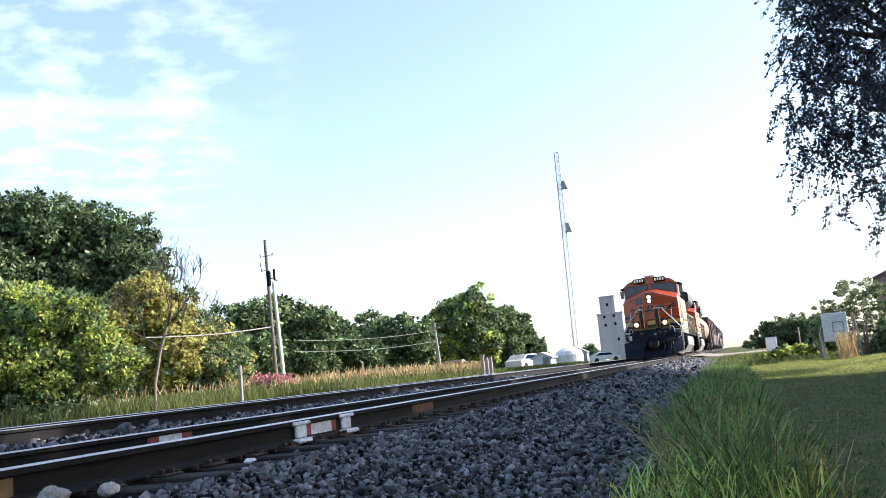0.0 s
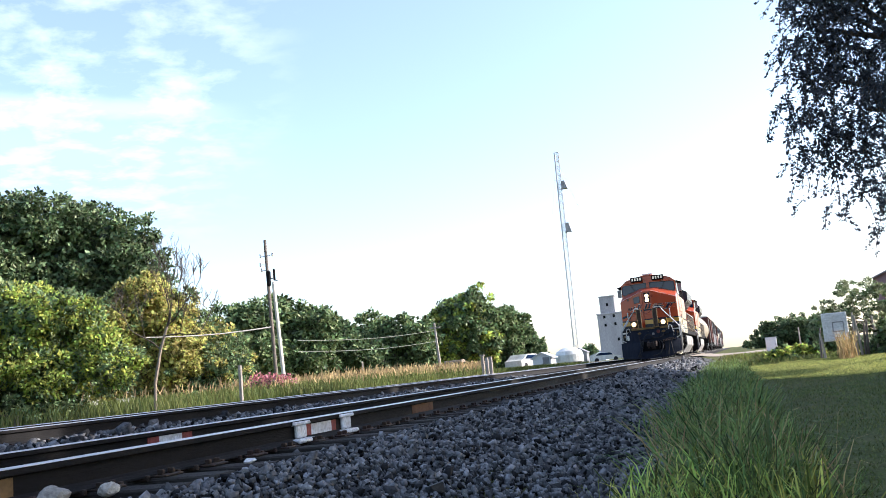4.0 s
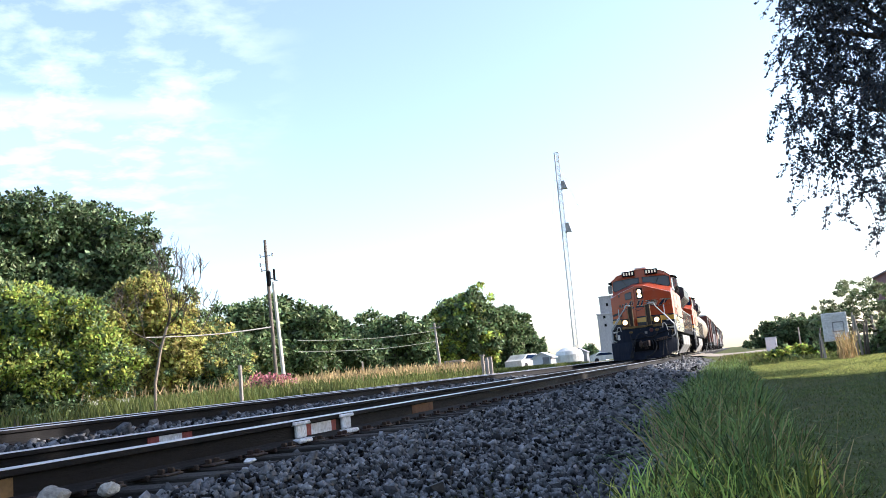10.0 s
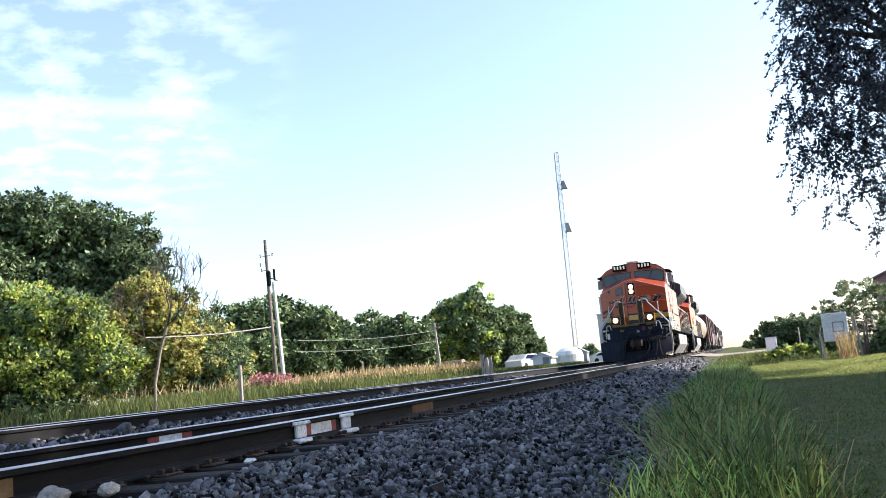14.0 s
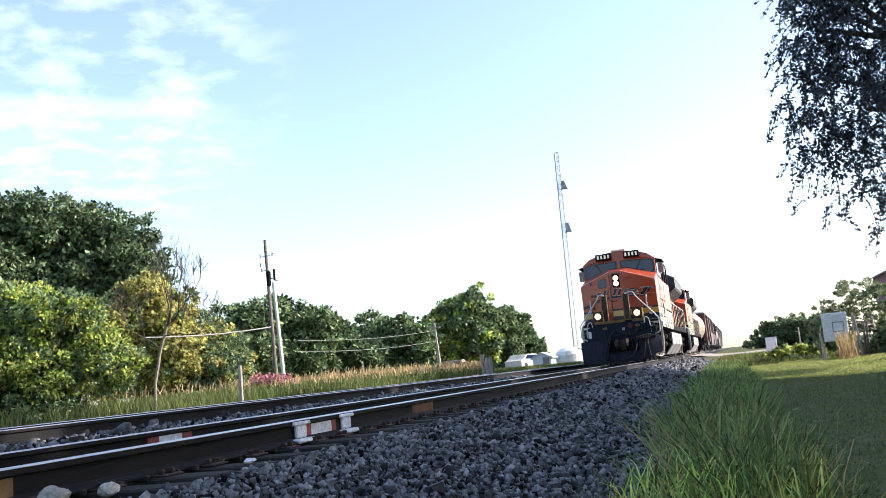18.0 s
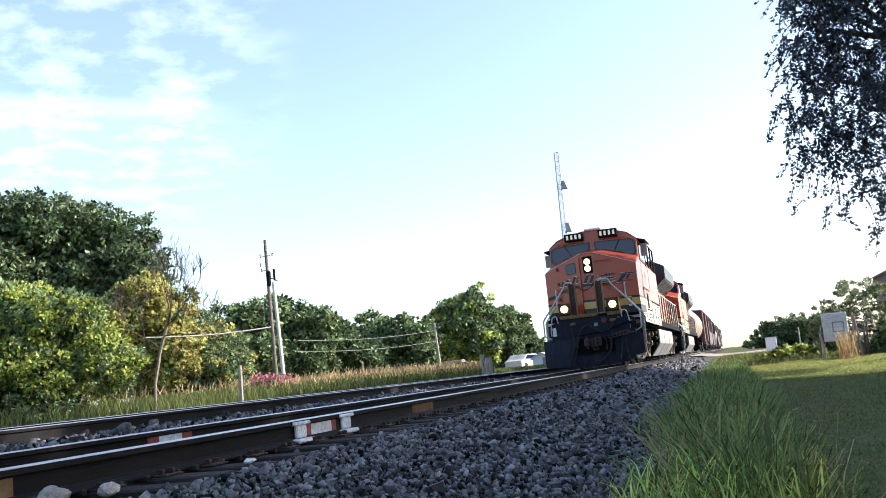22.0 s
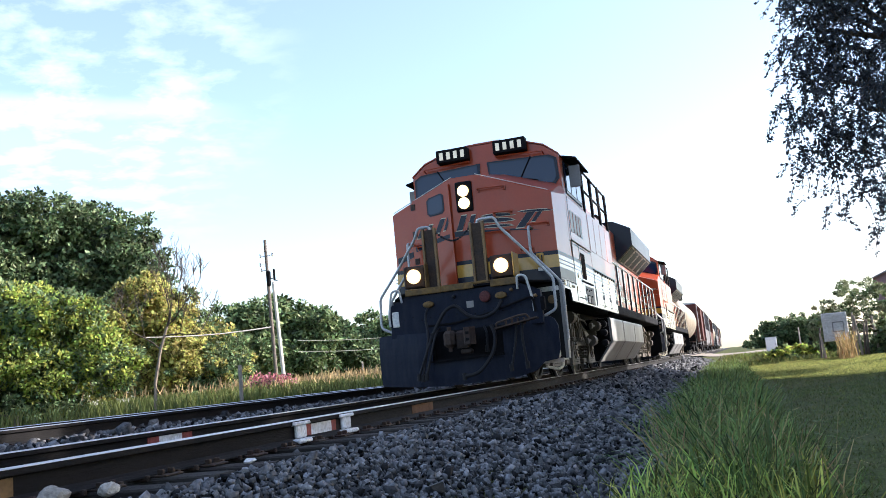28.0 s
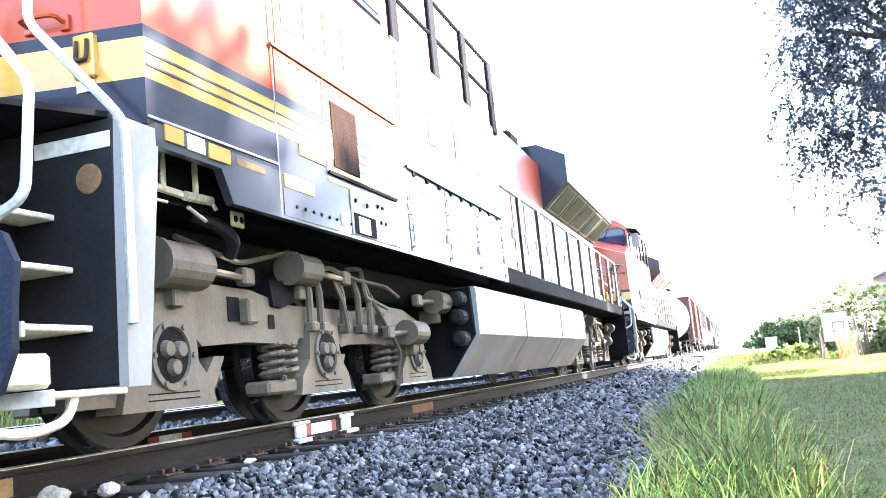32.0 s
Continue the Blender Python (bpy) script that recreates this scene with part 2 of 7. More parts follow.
M_CABGLASS = glass("dark blue cab glass", (0.010, 0.022, 0.055))
M_WHITECAR = material("white tank enamel", (0.70, 0.70, 0.68), 0.4, second=(0.52, 0.48, 0.42), scale=0.7, grain=20, dust=(0.3, 0.22, 0.15), dust_amount=0.4)
M_REDCAR = material("oxide red enamel", (0.085, 0.026, 0.023), 0.8, second=(0.05, 0.022, 0.02), scale=0.8, grain=20, dust=(0.10, 0.07, 0.05), dust_amount=0.4)
M_GREYCAR = material("grey hopper enamel", (0.30, 0.29, 0.28), 0.6, second=(0.20, 0.17, 0.14), scale=0.8, grain=20, dust=(0.2, 0.14, 0.10), dust_amount=0.4)
M_SLATE = material("slate hopper enamel", (0.12, 0.115, 0.125), 0.75, second=(0.07, 0.06, 0.06), scale=0.8, grain=20, dust=(0.12, 0.09, 0.07), dust_amount=0.4)
M_BARK = material("furrowed bark", (0.095, 0.075, 0.058), 0.95, second=(0.05, 0.042, 0.036), scale=7, stretch=(3, 3, 0.5), grain=40, bump=1.0, bump_scale=20)
M_PALEBARK = material("bare sunlit bark", (0.30, 0.24, 0.18), 0.9, second=(0.18, 0.14, 0.11), scale=7, stretch=(3, 3, 0.5), grain=40, bump=0.6)
M_LEAFDARK = material("dark green leaves", (0.130, 0.180, 0.082), 0.5, second=(0.040, 0.064, 0.034), scale=0.5, grain=3, per="island", per_amount=0.9, leaf=0.18, spec=0.2)
M_LEAFMID = material("mid green leaves", (0.175, 0.235, 0.105), 0.5, second=(0.050, 0.085, 0.035), scale=0.5, grain=3, per="island", per_amount=0.9, leaf=0.2, spec=0.2)
M_LEAFLIME = material("fresh green leaves", (0.38, 0.44, 0.10), 0.55, second=(0.20, 0.25, 0.06), scale=0.5, grain=3, per="island", per_amount=0.9, leaf=0.5, spec=0.2)
M_LEAFGOLD = material("yellowing leaves", (0.46, 0.43, 0.14), 0.6, second=(0.28, 0.28, 0.09), scale=0.9, grain=3, per="island", per_amount=0.9, leaf=0.5, spec=0.2)
# Backlight and blue sky light are put into this dark leaf colour.
M_LEAFSHADE = material("locust leaves darkened for backlight", (0.044, 0.050, 0.062), 0.6, second=(0.024, 0.028, 0.036), scale=0.6, grain=3, per="island", per_amount=0.4, leaf=0.05)
M_BLOSSOM = material("pale dry leaves", (0.32, 0.35, 0.20), 0.7, second=(0.18, 0.22, 0.10), scale=0.8, grain=3, per="island", per_amount=0.5, leaf=0.3)
M_PINK = material("pink flower petals", (0.52, 0.22, 0.24), 0.6, second=(0.36, 0.09, 0.12), scale=3, grain=4, per="island", leaf=0.3)
M_POLE = material("grey weathered pole", (0.36, 0.32, 0.28), 0.9, second=(0.22, 0.19, 0.16), scale=3, stretch=(4, 4, 0.3), grain=40, bump=0.6)
# Lighter than the other poles: sunlight on the shaft is put into the colour.
M_SUNPOLE = material("weathered pole with sunlight in colour", (0.62, 0.57, 0.50), 0.85, second=(0.45, 0.40, 0.34), scale=3, stretch=(4, 4, 0.3), grain=40, bump=0.4)
M_DARKPOLE = material("dark treated pole", (0.17, 0.145, 0.125), 0.9, second=(0.09, 0.075, 0.065), scale=3, stretch=(4, 4, 0.3), grain=40, bump=0.6)
M_WIRE = material("pale cable", (0.34, 0.32, 0.29), 0.6, grain=30)
M_WIREDIM = material("dull wire", (0.17, 0.18, 0.15), 0.7, grain=30)
M_GALV = material("galvanised steel", (0.50, 0.51, 0.53), 0.5, metal=0.2, second=(0.32, 0.32, 0.33), grain=30)
M_CONCRETE = material("weathered concrete", (0.42, 0.39, 0.40), 0.9, second=(0.27, 0.25, 0.255), scale=0.12, stretch=(3, 3, 0.4), grain=2, bump=0.2)
M_WALL = material("white siding", (0.66, 0.67, 0.69), 0.7, second=(0.52, 0.53, 0.56), scale=0.7, grain=20)
M_ROOF = material("dull roof sheet", (0.22, 0.23, 0.25), 0.7, second=(0.15, 0.15, 0.16), scale=0.7, grain=20)
M_BRICK = material("mauve brick", (0.20, 0.13, 0.135), 0.9, second=(0.13, 0.09, 0.095), scale=3, grain=20)
M_ASPHALT = material("pale crossing surface", (0.30, 0.26, 0.21), 0.9, second=(0.20, 0.17, 0.14), scale=0.8, grain=20, bump=0.3)


# ---- mesh helpers ----
def part(name, bm, mat, parent=None, label="", smooth=False):
    """Links a bmesh as one mesh object under a thing or a part."""
    me = bpy.data.meshes.new(name)
    bmesh.ops.recalc_face_normals(bm, faces=bm.faces)
    if smooth:
        for f in bm.faces:
            f.smooth = True
    bm.to_mesh(me)
    bm.free()
    me.materials.append(mat)
    ob = new(name, me)
    ob.parent = parent
    if label:
        ob["label"] = label
    return ob


def thing(name, label, category, at=(0, 0, 0), group="", kind=""):
    ob = new(name)
    ob.location = at
    return tagged(ob, label, category, group, kind)


def hull(bm, pts):
    vs = [bm.verts.new(p) for p in pts]
    r = bmesh.ops.convex_hull(bm, input=vs)
    junk = [g for g in r["geom_interior"] + r["geom_unused"] if isinstance(g, bmesh.types.BMVert)]
    if junk:
        bmesh.ops.delete(bm, geom=list(set(junk)), context="VERTS")


def box(bm, x0, x1, y0, y1, z0, z1, e=0.0):
    """A box; e: width of its chamfered edges."""
    if e <= 0:
        v = [bm.verts.new((x, y, z)) for x in (x0, x1) for y in (y0, y1) for z in (z0, z1)]
        for f in ((0, 1, 3, 2), (4, 6, 7, 5), (0, 4, 5, 1), (2, 3, 7, 6), (0, 2, 6, 4), (1, 5, 7, 3)):
            bm.faces.new([v[i] for i in f])
        return bm
    e = min(e, (x1 - x0) * 0.45, (y1 - y0) * 0.45, (z1 - z0) * 0.45)
    pts = []
    for x, sx in ((x0, 1), (x1, -1)):
        for y, sy in ((y0, 1), (y1, -1)):
            for z, sz in ((z0, 1), (z1, -1)):
                pts += [(x, y + sy * e, z + sz * e), (x + sx * e, y, z + sz * e), (x + sx * e, y + sy * e, z)]
    hull(bm, pts)
    return bm


def prism(bm, outline, axis, a, b):
    """Extrudes a flat outline along an axis from a to b. The outline's pairs are the two other axes, in order."""
    def at(p, d):
        return {"x": (d, p[0], p[1]), "y": (p[0], d, p[1]), "z": (p[0], p[1], d)}[axis]
    lo = [bm.verts.new(at(p, a)) for p in outline]
    hi = [bm.verts.new(at(p, b)) for p in outline]
    n = len(outline)
    bm.faces.new(lo)
    bm.faces.new(hi[::-1])
    for i in range(n):
        bm.faces.new((lo[i], lo[(i + 1) % n], hi[(i + 1) % n], hi[i]))
    return bm


def rod(bm, p, q, r, r2=None, seg=8):
    """A round bar from p to q."""
    p, q = Vector(p), Vector(q)
    r2 = r if r2 is None else r2
    d = (q - p)
    u = d.orthogonal().normalized()
    w = d.normalized().cross(u)
    rings = []
    for c, rad in ((p, r), (q, r2)):
        rings.append([bm.verts.new(c + (u * math.cos(k * 2 * math.pi / seg) + w * math.sin(k * 2 * math.pi / seg)) * rad) for k in range(seg)])
    for k in range(seg):
        bm.faces.new((rings[0][k], rings[0][(k + 1) % seg], rings[1][(k + 1) % seg], rings[1][k]))
    bm.faces.new(rings[0][::-1])
    bm.faces.new(rings[1])
    return bm


def tube(bm, pts, r, seg=8, taper=1.0):
    """A bent round bar through the points, without gaps at the bends."""
    pts = [Vector(p) for p in pts]
    n = len(pts)
    rings, u = [], None
    for i, p in enumerate(pts):
        d = (pts[min(i + 1, n - 1)] - pts[max(i - 1, 0)]).normalized()
        u = d.orthogonal().normalized() if u is None else (u - d * u.dot(d)).normalized()
        w = d.cross(u)
        rad = r * (1 + (taper - 1) * i / max(1, n - 1))
        rings.append([bm.verts.new(p + (u * math.cos(k * 2 * math.pi / seg) + w * math.sin(k * 2 * math.pi / seg)) * rad) for k in range(seg)])
    for a, b in zip(rings, rings[1:]):
        for k in range(seg):
            bm.faces.new((a[k], a[(k + 1) % seg], b[(k + 1) % seg], b[k]))
    bm.faces.new(rings[0][::-1])
    bm.faces.new(rings[-1])
    return bm


def bend(pts, steps=4, radius=0.08):
    """Rounds the corners of a line of points."""
    pts = [Vector(p) for p in pts]
    out = [pts[0]]
    for a, b, c in zip(pts, pts[1:], pts[2:]):
        ra, rc = min(radius, (a - b).length * 0.45), min(radius, (c - b).length * 0.45)
        p, q = b + (a - b).normalized() * ra, b + (c - b).normalized() * rc
        for k in range(steps + 1):
            f = k / steps
            out.append(p * (1 - f) ** 2 + b * 2 * f * (1 - f) + q * f ** 2)
    return out + [pts[-1]]


def lathe(bm, profile, axis="x", seg=24, at=(0, 0, 0)):
    """Turns a profile of (along, radius) pairs round an axis."""
    rings = []
    for h, r in profile:
        ring = []
        for k in range(seg):
            c, s = math.cos(2 * math.pi * k / seg) * r, math.sin(2 * math.pi * k / seg) * r
            p = {"x": (h, c, s), "y": (c, h, s), "z": (c, s, h)}[axis]
            ring.append(bm.verts.new((p[0] + at[0], p[1] + at[1], p[2] + at[2])))
        rings.append(ring)
    for a, b in zip(rings, rings[1:]):
        for k in range(seg):
            bm.faces.new((a[k], a[(k + 1) % seg], b[(k + 1) % seg], b[k]))
    bm.faces.new(rings[0])
    bm.faces.new(rings[-1][::-1])
    return bm


def soup(name, verts, faces, mat, parent=None, label="", kind="", category="", smooth=False):
    """A mesh from numpy arrays, all faces with the same number of corners."""
    me = bpy.data.meshes.new(name)
    nf, k = faces.shape
    me.vertices.add(len(verts))
    me.vertices.foreach_set("co", np.ascontiguousarray(verts, dtype=np.float32).ravel())
    me.loops.add(nf * k)
    me.loops.foreach_set("vertex_index", np.ascontiguousarray(faces, dtype=np.int32).ravel())
    me.polygons.add(nf)
    me.polygons.foreach_set("loop_start", np.arange(0, nf * k, k, dtype=np.int32))
    me.polygons.foreach_set("loop_total", np.full(nf, k, dtype=np.int32))
    me.update(calc_edges=True)
    me.validate()
    if smooth:
        me.polygons.foreach_set("use_smooth", np.ones(nf, dtype=bool))
    me.materials.append(mat)
    ob = new(name, me)
    ob.parent = parent
    return tagged(ob, label, category, "", kind)


rng = np.random.default_rng(7)


# ---- ground ----
def land(x, y):
    """Height of the bare earth."""
    x, y = np.asarray(x, float), np.asarray(y, float)
    right = -0.62 + 0.16 * np.clip((y - 18) / 40, 0, 1) + 0.25 * np.clip((y - 60) / 200, 0, 1)
    left = 0.02 + 0.1 * np.clip((-x - 12) / 30, 0, 1)
    z = np.where(x > 3.3, right, np.where(x > 1.4, -0.30 + (right + 0.30) * np.clip((x - 1.4) / 1.9, 0, 1), np.where(x > -6.3, -0.30, -0.30 + (left + 0.30) * np.clip((-6.3 - x) / 1.5, 0, 1))))
    z = z + 0.03 * np.sin(x * 1.3 + y * 0.4) * np.sin(y * 0.7 - x * 0.3) * (np.abs(x) > 3.4) * (x > -6.5) + 0.06 * np.sin(y * 0.21 + 1) * np.sin(x * 0.17) * np.clip((x - 5) / 4, 0, 1)
    return z


def grid_mesh(name, xs, ys, height, mat, **tags):
    X, Y = np.meshgrid(xs, ys)
    v = np.stack([X.ravel(), Y.ravel(), height(X, Y).ravel()], 1)
    nx, ny = len(xs), len(ys)
    i = (np.arange(ny - 1)[:, None] * nx + np.arange(nx - 1)[None]).ravel()
    f = np.stack([i, i + 1, i + nx + 1, i + nx], 1)
    return soup(name, v, f, mat, smooth=True, **tags)


xs = np.unique(np.concatenate([np.linspace(-3000, -60, 18), np.linspace(-60, -8, 28), np.linspace(-8, 9, 60), np.linspace(9, 60, 28), np.linspace(60, 3000, 18)]))
ys = np.unique(np.concatenate([np.linspace(-400, -20, 10), np.linspace(-20, 60, 120), np.linspace(60, 300, 60), np.linspace(300, 4000, 25)]))
ground = grid_mesh("ground", xs, ys, land, M_SOIL, kind="structure", label="rough green turf and soil beside the tracks", category="ground")


def bed_height(x, y):
    x = np.asarray(x, float)
    z = np.interp(x, [-7.6, -6.1, -5.4, -2.7, -2.2, -1.6, 1.5, 3.25, 3.7], [-0.35, -0.14, -0.088, -0.088, -0.15, -0.225, -0.225, -0.60, -0.75])
    return z


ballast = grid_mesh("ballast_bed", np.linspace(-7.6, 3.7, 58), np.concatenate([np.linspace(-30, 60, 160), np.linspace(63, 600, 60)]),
                    lambda x, y: bed_height(x, y) - np.where(x > 1.2, 0.05, 0.015) + 0.012 * np.sin(x * 9 + y * 3) * np.sin(y * 7 - x * 4), M_GAPSHADE,
                    kind="structure", label="sloping bed of crushed grey track ballast over a sheet blackened for gap shade", category="ballast")

# crushed stone, a few broken shapes
ICO_V = np.array([(x, y, z) for x in (-1, 1) for y in (-1, 1) for z in (-1, 1)], float) * 0.68
ICO_F = np.array([(0, 1, 3), (0, 3, 2), (4, 6, 7), (4, 7, 5), (0, 4, 5), (0, 5, 1), (2, 3, 7), (2, 7, 6), (0, 2, 6), (0, 6, 4), (1, 5, 7), (1, 7, 3)])
SHAPES = []
for k in range(14):
    v = ICO_V * (1 + rng.uniform(-0.5, 0.45, (8, 3)))
    SHAPES.append(v * np.array([1.15, rng.uniform(0.7, 1.0), rng.uniform(0.45, 0.75)]))


def turns(n):
    q = rng.normal(size=(n, 4))
    q /= np.linalg.norm(q, axis=1, keepdims=True)
    w, x, y, z = q.T
    return np.stack([np.stack([1 - 2 * (y * y + z * z), 2 * (x * y - z * w), 2 * (x * z + y * w)], 1),
                     np.stack([2 * (x * y + z * w), 1 - 2 * (x * x + z * z), 2 * (y * z - x * w)], 1),
                     np.stack([2 * (x * z - y * w), 2 * (y * z + x * w), 1 - 2 * (x * x + y * y)], 1)], 1)


def stones(name, x0, x1, y0, y1, gap, size, keep=None, lift=0.0):
    nx, ny = int((x1 - x0) / gap), int((y1 - y0) / gap)
    gx, gy = np.meshgrid(np.linspace(x0, x1, nx), np.linspace(y0, y1, ny))
    x = gx.ravel() + rng.uniform(-0.55, 0.55, gx.size) * gap
    y = gy.ravel() + rng.uniform(-0.55, 0.55, gy.size) * gap
    if keep is not None:
        ok = keep(x, y)
        x, y = x[ok], y[ok]
    n = len(x)
    r = size * rng.lognormal(0, 0.34, n)
    z = np.maximum(bed_height(x, y), np.where(x > 3.2, land(x, y), -9)) + r * 0.25 + lift + rng.uniform(-1.1, 0.7, n) * size
    R = turns(n)
    pick = rng.integers(0, len(SHAPES), n)
    V = np.einsum("nij,nkj->nki", R, np.array(SHAPES)[pick]) * r[:, None, None] + np.stack([x, y, z], 1)[:, None]
    F = ICO_F[None] + (np.arange(n) * len(ICO_V))[:, None, None]
    return soup(name, V.reshape(-1, 3), F.reshape(-1, 3), M_STONE, ballast, kind="stuff")


def off_ties(x, y):
    return np.abs(np.abs(x) - 0.7525) > 0.12


stones("crushed_stone", 1.32, 4.05, 2.6, 6.6, 0.034, 0.0168)
stones("crushed_stone", 1.32, 3.8, 6.6, 11.0, 0.040, 0.0202)
stones("crushed_stone", 1.32, 3.5, 11.0, 22.0, 0.055, 0.0285)
stones("crushed_stone", 1.32, 3.4, 22.0, 60.0, 0.090, 0.048)
stones("crushed_stone", -1.5, 1.40, 2.6, 22.0, 0.058, 0.024, off_ties, -0.045)
stones("crushed_stone", -6.6, -1.5, 6.0, 30.0, 0.085, 0.031)
stones("crushed_stone", 1.32, 3.6, -14.0, 2.7, 0.065, 0.036)
stones("crushed_stone", -6.6, 1.40, -14.0, 2.7, 0.10, 0.045, off_ties, -0.028)
stones("crushed_stone", -6.6, -1.5, 2.7, 6.0, 0.085, 0.031)


# ---- tracks ----
RAIL_OUTLINE = [(-0.076, -0.185), (0.076, -0.185), (0.076, -0.174), (0.03, -0.155), (0.009, -0.14), (0.009, -0.05), (0.016, -0.043), (0.036, -0.038), (0.037, -0.008),
                (0.03, -0.001), (-0.03, -0.001), (-0.037, -0.008), (-0.036, -0.038), (-0.016, -0.043), (-0.009, -0.05), (-0.009, -0.14), (-0.03, -0.155), (-0.076, -0.174)]
TIE_BM = bmesh.new()
box(TIE_BM, -1.3, 1.3, -0.115, 0.115, -0.36, -0.195, 0.012)
TIE_ME = bpy.data.meshes.new("tie")
bmesh.ops.recalc_face_normals(TIE_BM, faces=TIE_BM.faces)
TIE_BM.to_mesh(TIE_ME)
TIE_BM.free()
TIE_ME.materials.append(M_TIE)
PLATE_BM = bmesh.new()
box(PLATE_BM, -0.17, 0.17, -0.09, 0.09, -0.195, -0.181, 0.004)
for sx in (-0.105, 0.105):
    for sy in (-0.05, 0.05):
        box(PLATE_BM, sx - 0.02, sx + 0.02, sy - 0.014, sy + 0.014, -0.182, -0.15, 0.005)
for sy in (-0.15, 0.15):
    box(PLATE_BM, -0.095, 0.095, sy - 0.016, sy + 0.016, -0.205, -0.172, 0.005)
PLATE_ME = bpy.data.meshes.new("tie_plate")
bmesh.ops.recalc_face_normals(PLATE_BM, faces=PLATE_BM.faces)
PLATE_BM.to_mesh(PLATE_ME)
PLATE_BM.free()
PLATE_ME.materials.append(M_PLATE)


def shared(name, me, parent, m):
    ob = new(name, me)
    ob.parent = parent
    ob.matrix_basis = m
    return ob


def lay_track(name, x, z, label, first, last):
    tr = thing(name, label, "railway track", (x, 0, z), kind="structure")
    for sx in (-0.7525, 0.7525):
        bm = bmesh.new()
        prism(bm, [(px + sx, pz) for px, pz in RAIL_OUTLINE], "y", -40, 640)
        rail = part("rail", bm, M_RAIL, tr, "rusty steel rail coloured near black for shade")
        bm = bmesh.new()
        prism(bm, [(sx - 0.022, -0.004), (sx + 0.0375, -0.008), (sx + 0.0375, -0.006), (sx + 0.031, 0.001), (sx - 0.020, 0.001), (sx - 0.022, -0.001)], "y", -40, 640)
        part("running_surface", bm, M_RAILTOP, rail, "polished bright rail head")
    for k in range(first, last):
        y = k * 0.51 + rng.uniform(-0.03, 0.03)
        shared("tie", TIE_ME, tr, pose(rng.uniform(-0.04, 0.04), y, rng.uniform(-0.008, 0.004), 0, 0, rng.uniform(-1, 1)))
        if y < 32:
            for sx in (-0.7525, 0.7525):
                shared("tie_plate", PLATE_ME, tr, pose(sx, y, 0))
    return tr


near_track = lay_track("near_track", 0, 0, "main railway track with polished rusty rails on timber ties", -30, 120)
far_track = lay_track("far_track", -4.05, 0.11, "second railway track running alongside behind the main one", -30, 110)


def rail_marks():
    """Painted bands and clamps on the webs of the near track's rails."""
    for y0, y1, m in ((6.64, 6.72, M_RPAINT), (6.72, 7.11, M_WPAINT), (7.11, 7.20, M_RPAINT)):
        bm = bmesh.new()
        box(bm, 0.762, 0.7665, y0, y1, -0.140, -0.05)
        part("paint_band", bm, m, near_track)
    for y0, y1, m in ((6.58, 6.74, M_RPAINT), (6.74, 7.08, M_WPAINT), (7.08, 7.24, M_RPAINT)):
        bm = bmesh.new()
        box(bm, -0.743, -0.7385, y0, y1, -0.140, -0.05)
        part("paint_band", bm, m, near_track)
    for y in (6.5, 7.37):
        bm = bmesh.new()
        box(bm, 0.766, 0.80, y - 0.085, y + 0.085, -0.145, -0.04, 0.01)
        box(bm, 0.760, 0.85, y - 0.14, y + 0.14, -0.185, -0.15, 0.01)
        box(bm, 0.765, 0.81, y - 0.14, y + 0.14, -0.045, -0.015, 0.008)
        part("rail_clamp", bm, M_WPAINT, near_track, "white-painted rail clamp")
    bm = bmesh.new()
    box(bm, 0.762, 0.7655, 9.15, 9.85, -0.14, -0.05)
    part("paint_band", bm, material("orange rust patch", (0.16, 0.082, 0.045), 0.8, second=(0.07, 0.042, 0.03), scale=9), near_track, "worn orange patch")
    bm = bmesh.new()
    box(bm, 0.762, 0.7665, 2.6, 3.52, -0.14, -0.05)
    part("paint_band", bm, M_BRASS, near_track, "yellowish stained patch")


rail_marks()


# ---- train ----
LAMPS = []


def wheelset(parent, y, r, gauge=0.7525):
    ax = bmesh.new()
    rod(ax, (-0.95, 0, 0), (0.95, 0, 0), 0.085, seg=12)
    w = part("wheelset", ax, M_STEEL, parent, "steel axle with a pair of wheels")
    w.location = (0, y, r)
    for sx in (-1, 1):
        bm = bmesh.new()
        prof = [(0.68, r + 0.028), (0.705, r + 0.026), (0.722, r), (0.82, r - 0.006), (0.825, r - 0.07), (0.79, r - 0.09), (0.77, r * 0.5), (0.80, r * 0.36), (0.83, 0.14), (0.83, 0.10)]
        lathe(bm, [(0.68, 0.1)] + [(h, q) for h, q in prof], "x", 40)
        if sx < 0:
            for v in bm.verts:
                v.co.x = -v.co.x
        wh = part("wheel", bm, M_STEEL, w, "dark steel wheel")
        bm = bmesh.new()
        n = 40
        lathe(bm, [(0.726, r - 0.004), (0.728, r + 0.0015), (0.815, r - 0.003), (0.817, r - 0.008)], "x", n)
        if sx < 0:
            for v in bm.verts:
                v.co.x = -v.co.x
        for f in [f for f in bm.faces if len(f.verts) == n]:
            bm.faces.remove(f)
        part("tread", bm, M_TREAD, wh, "bright worn tread")
    return w


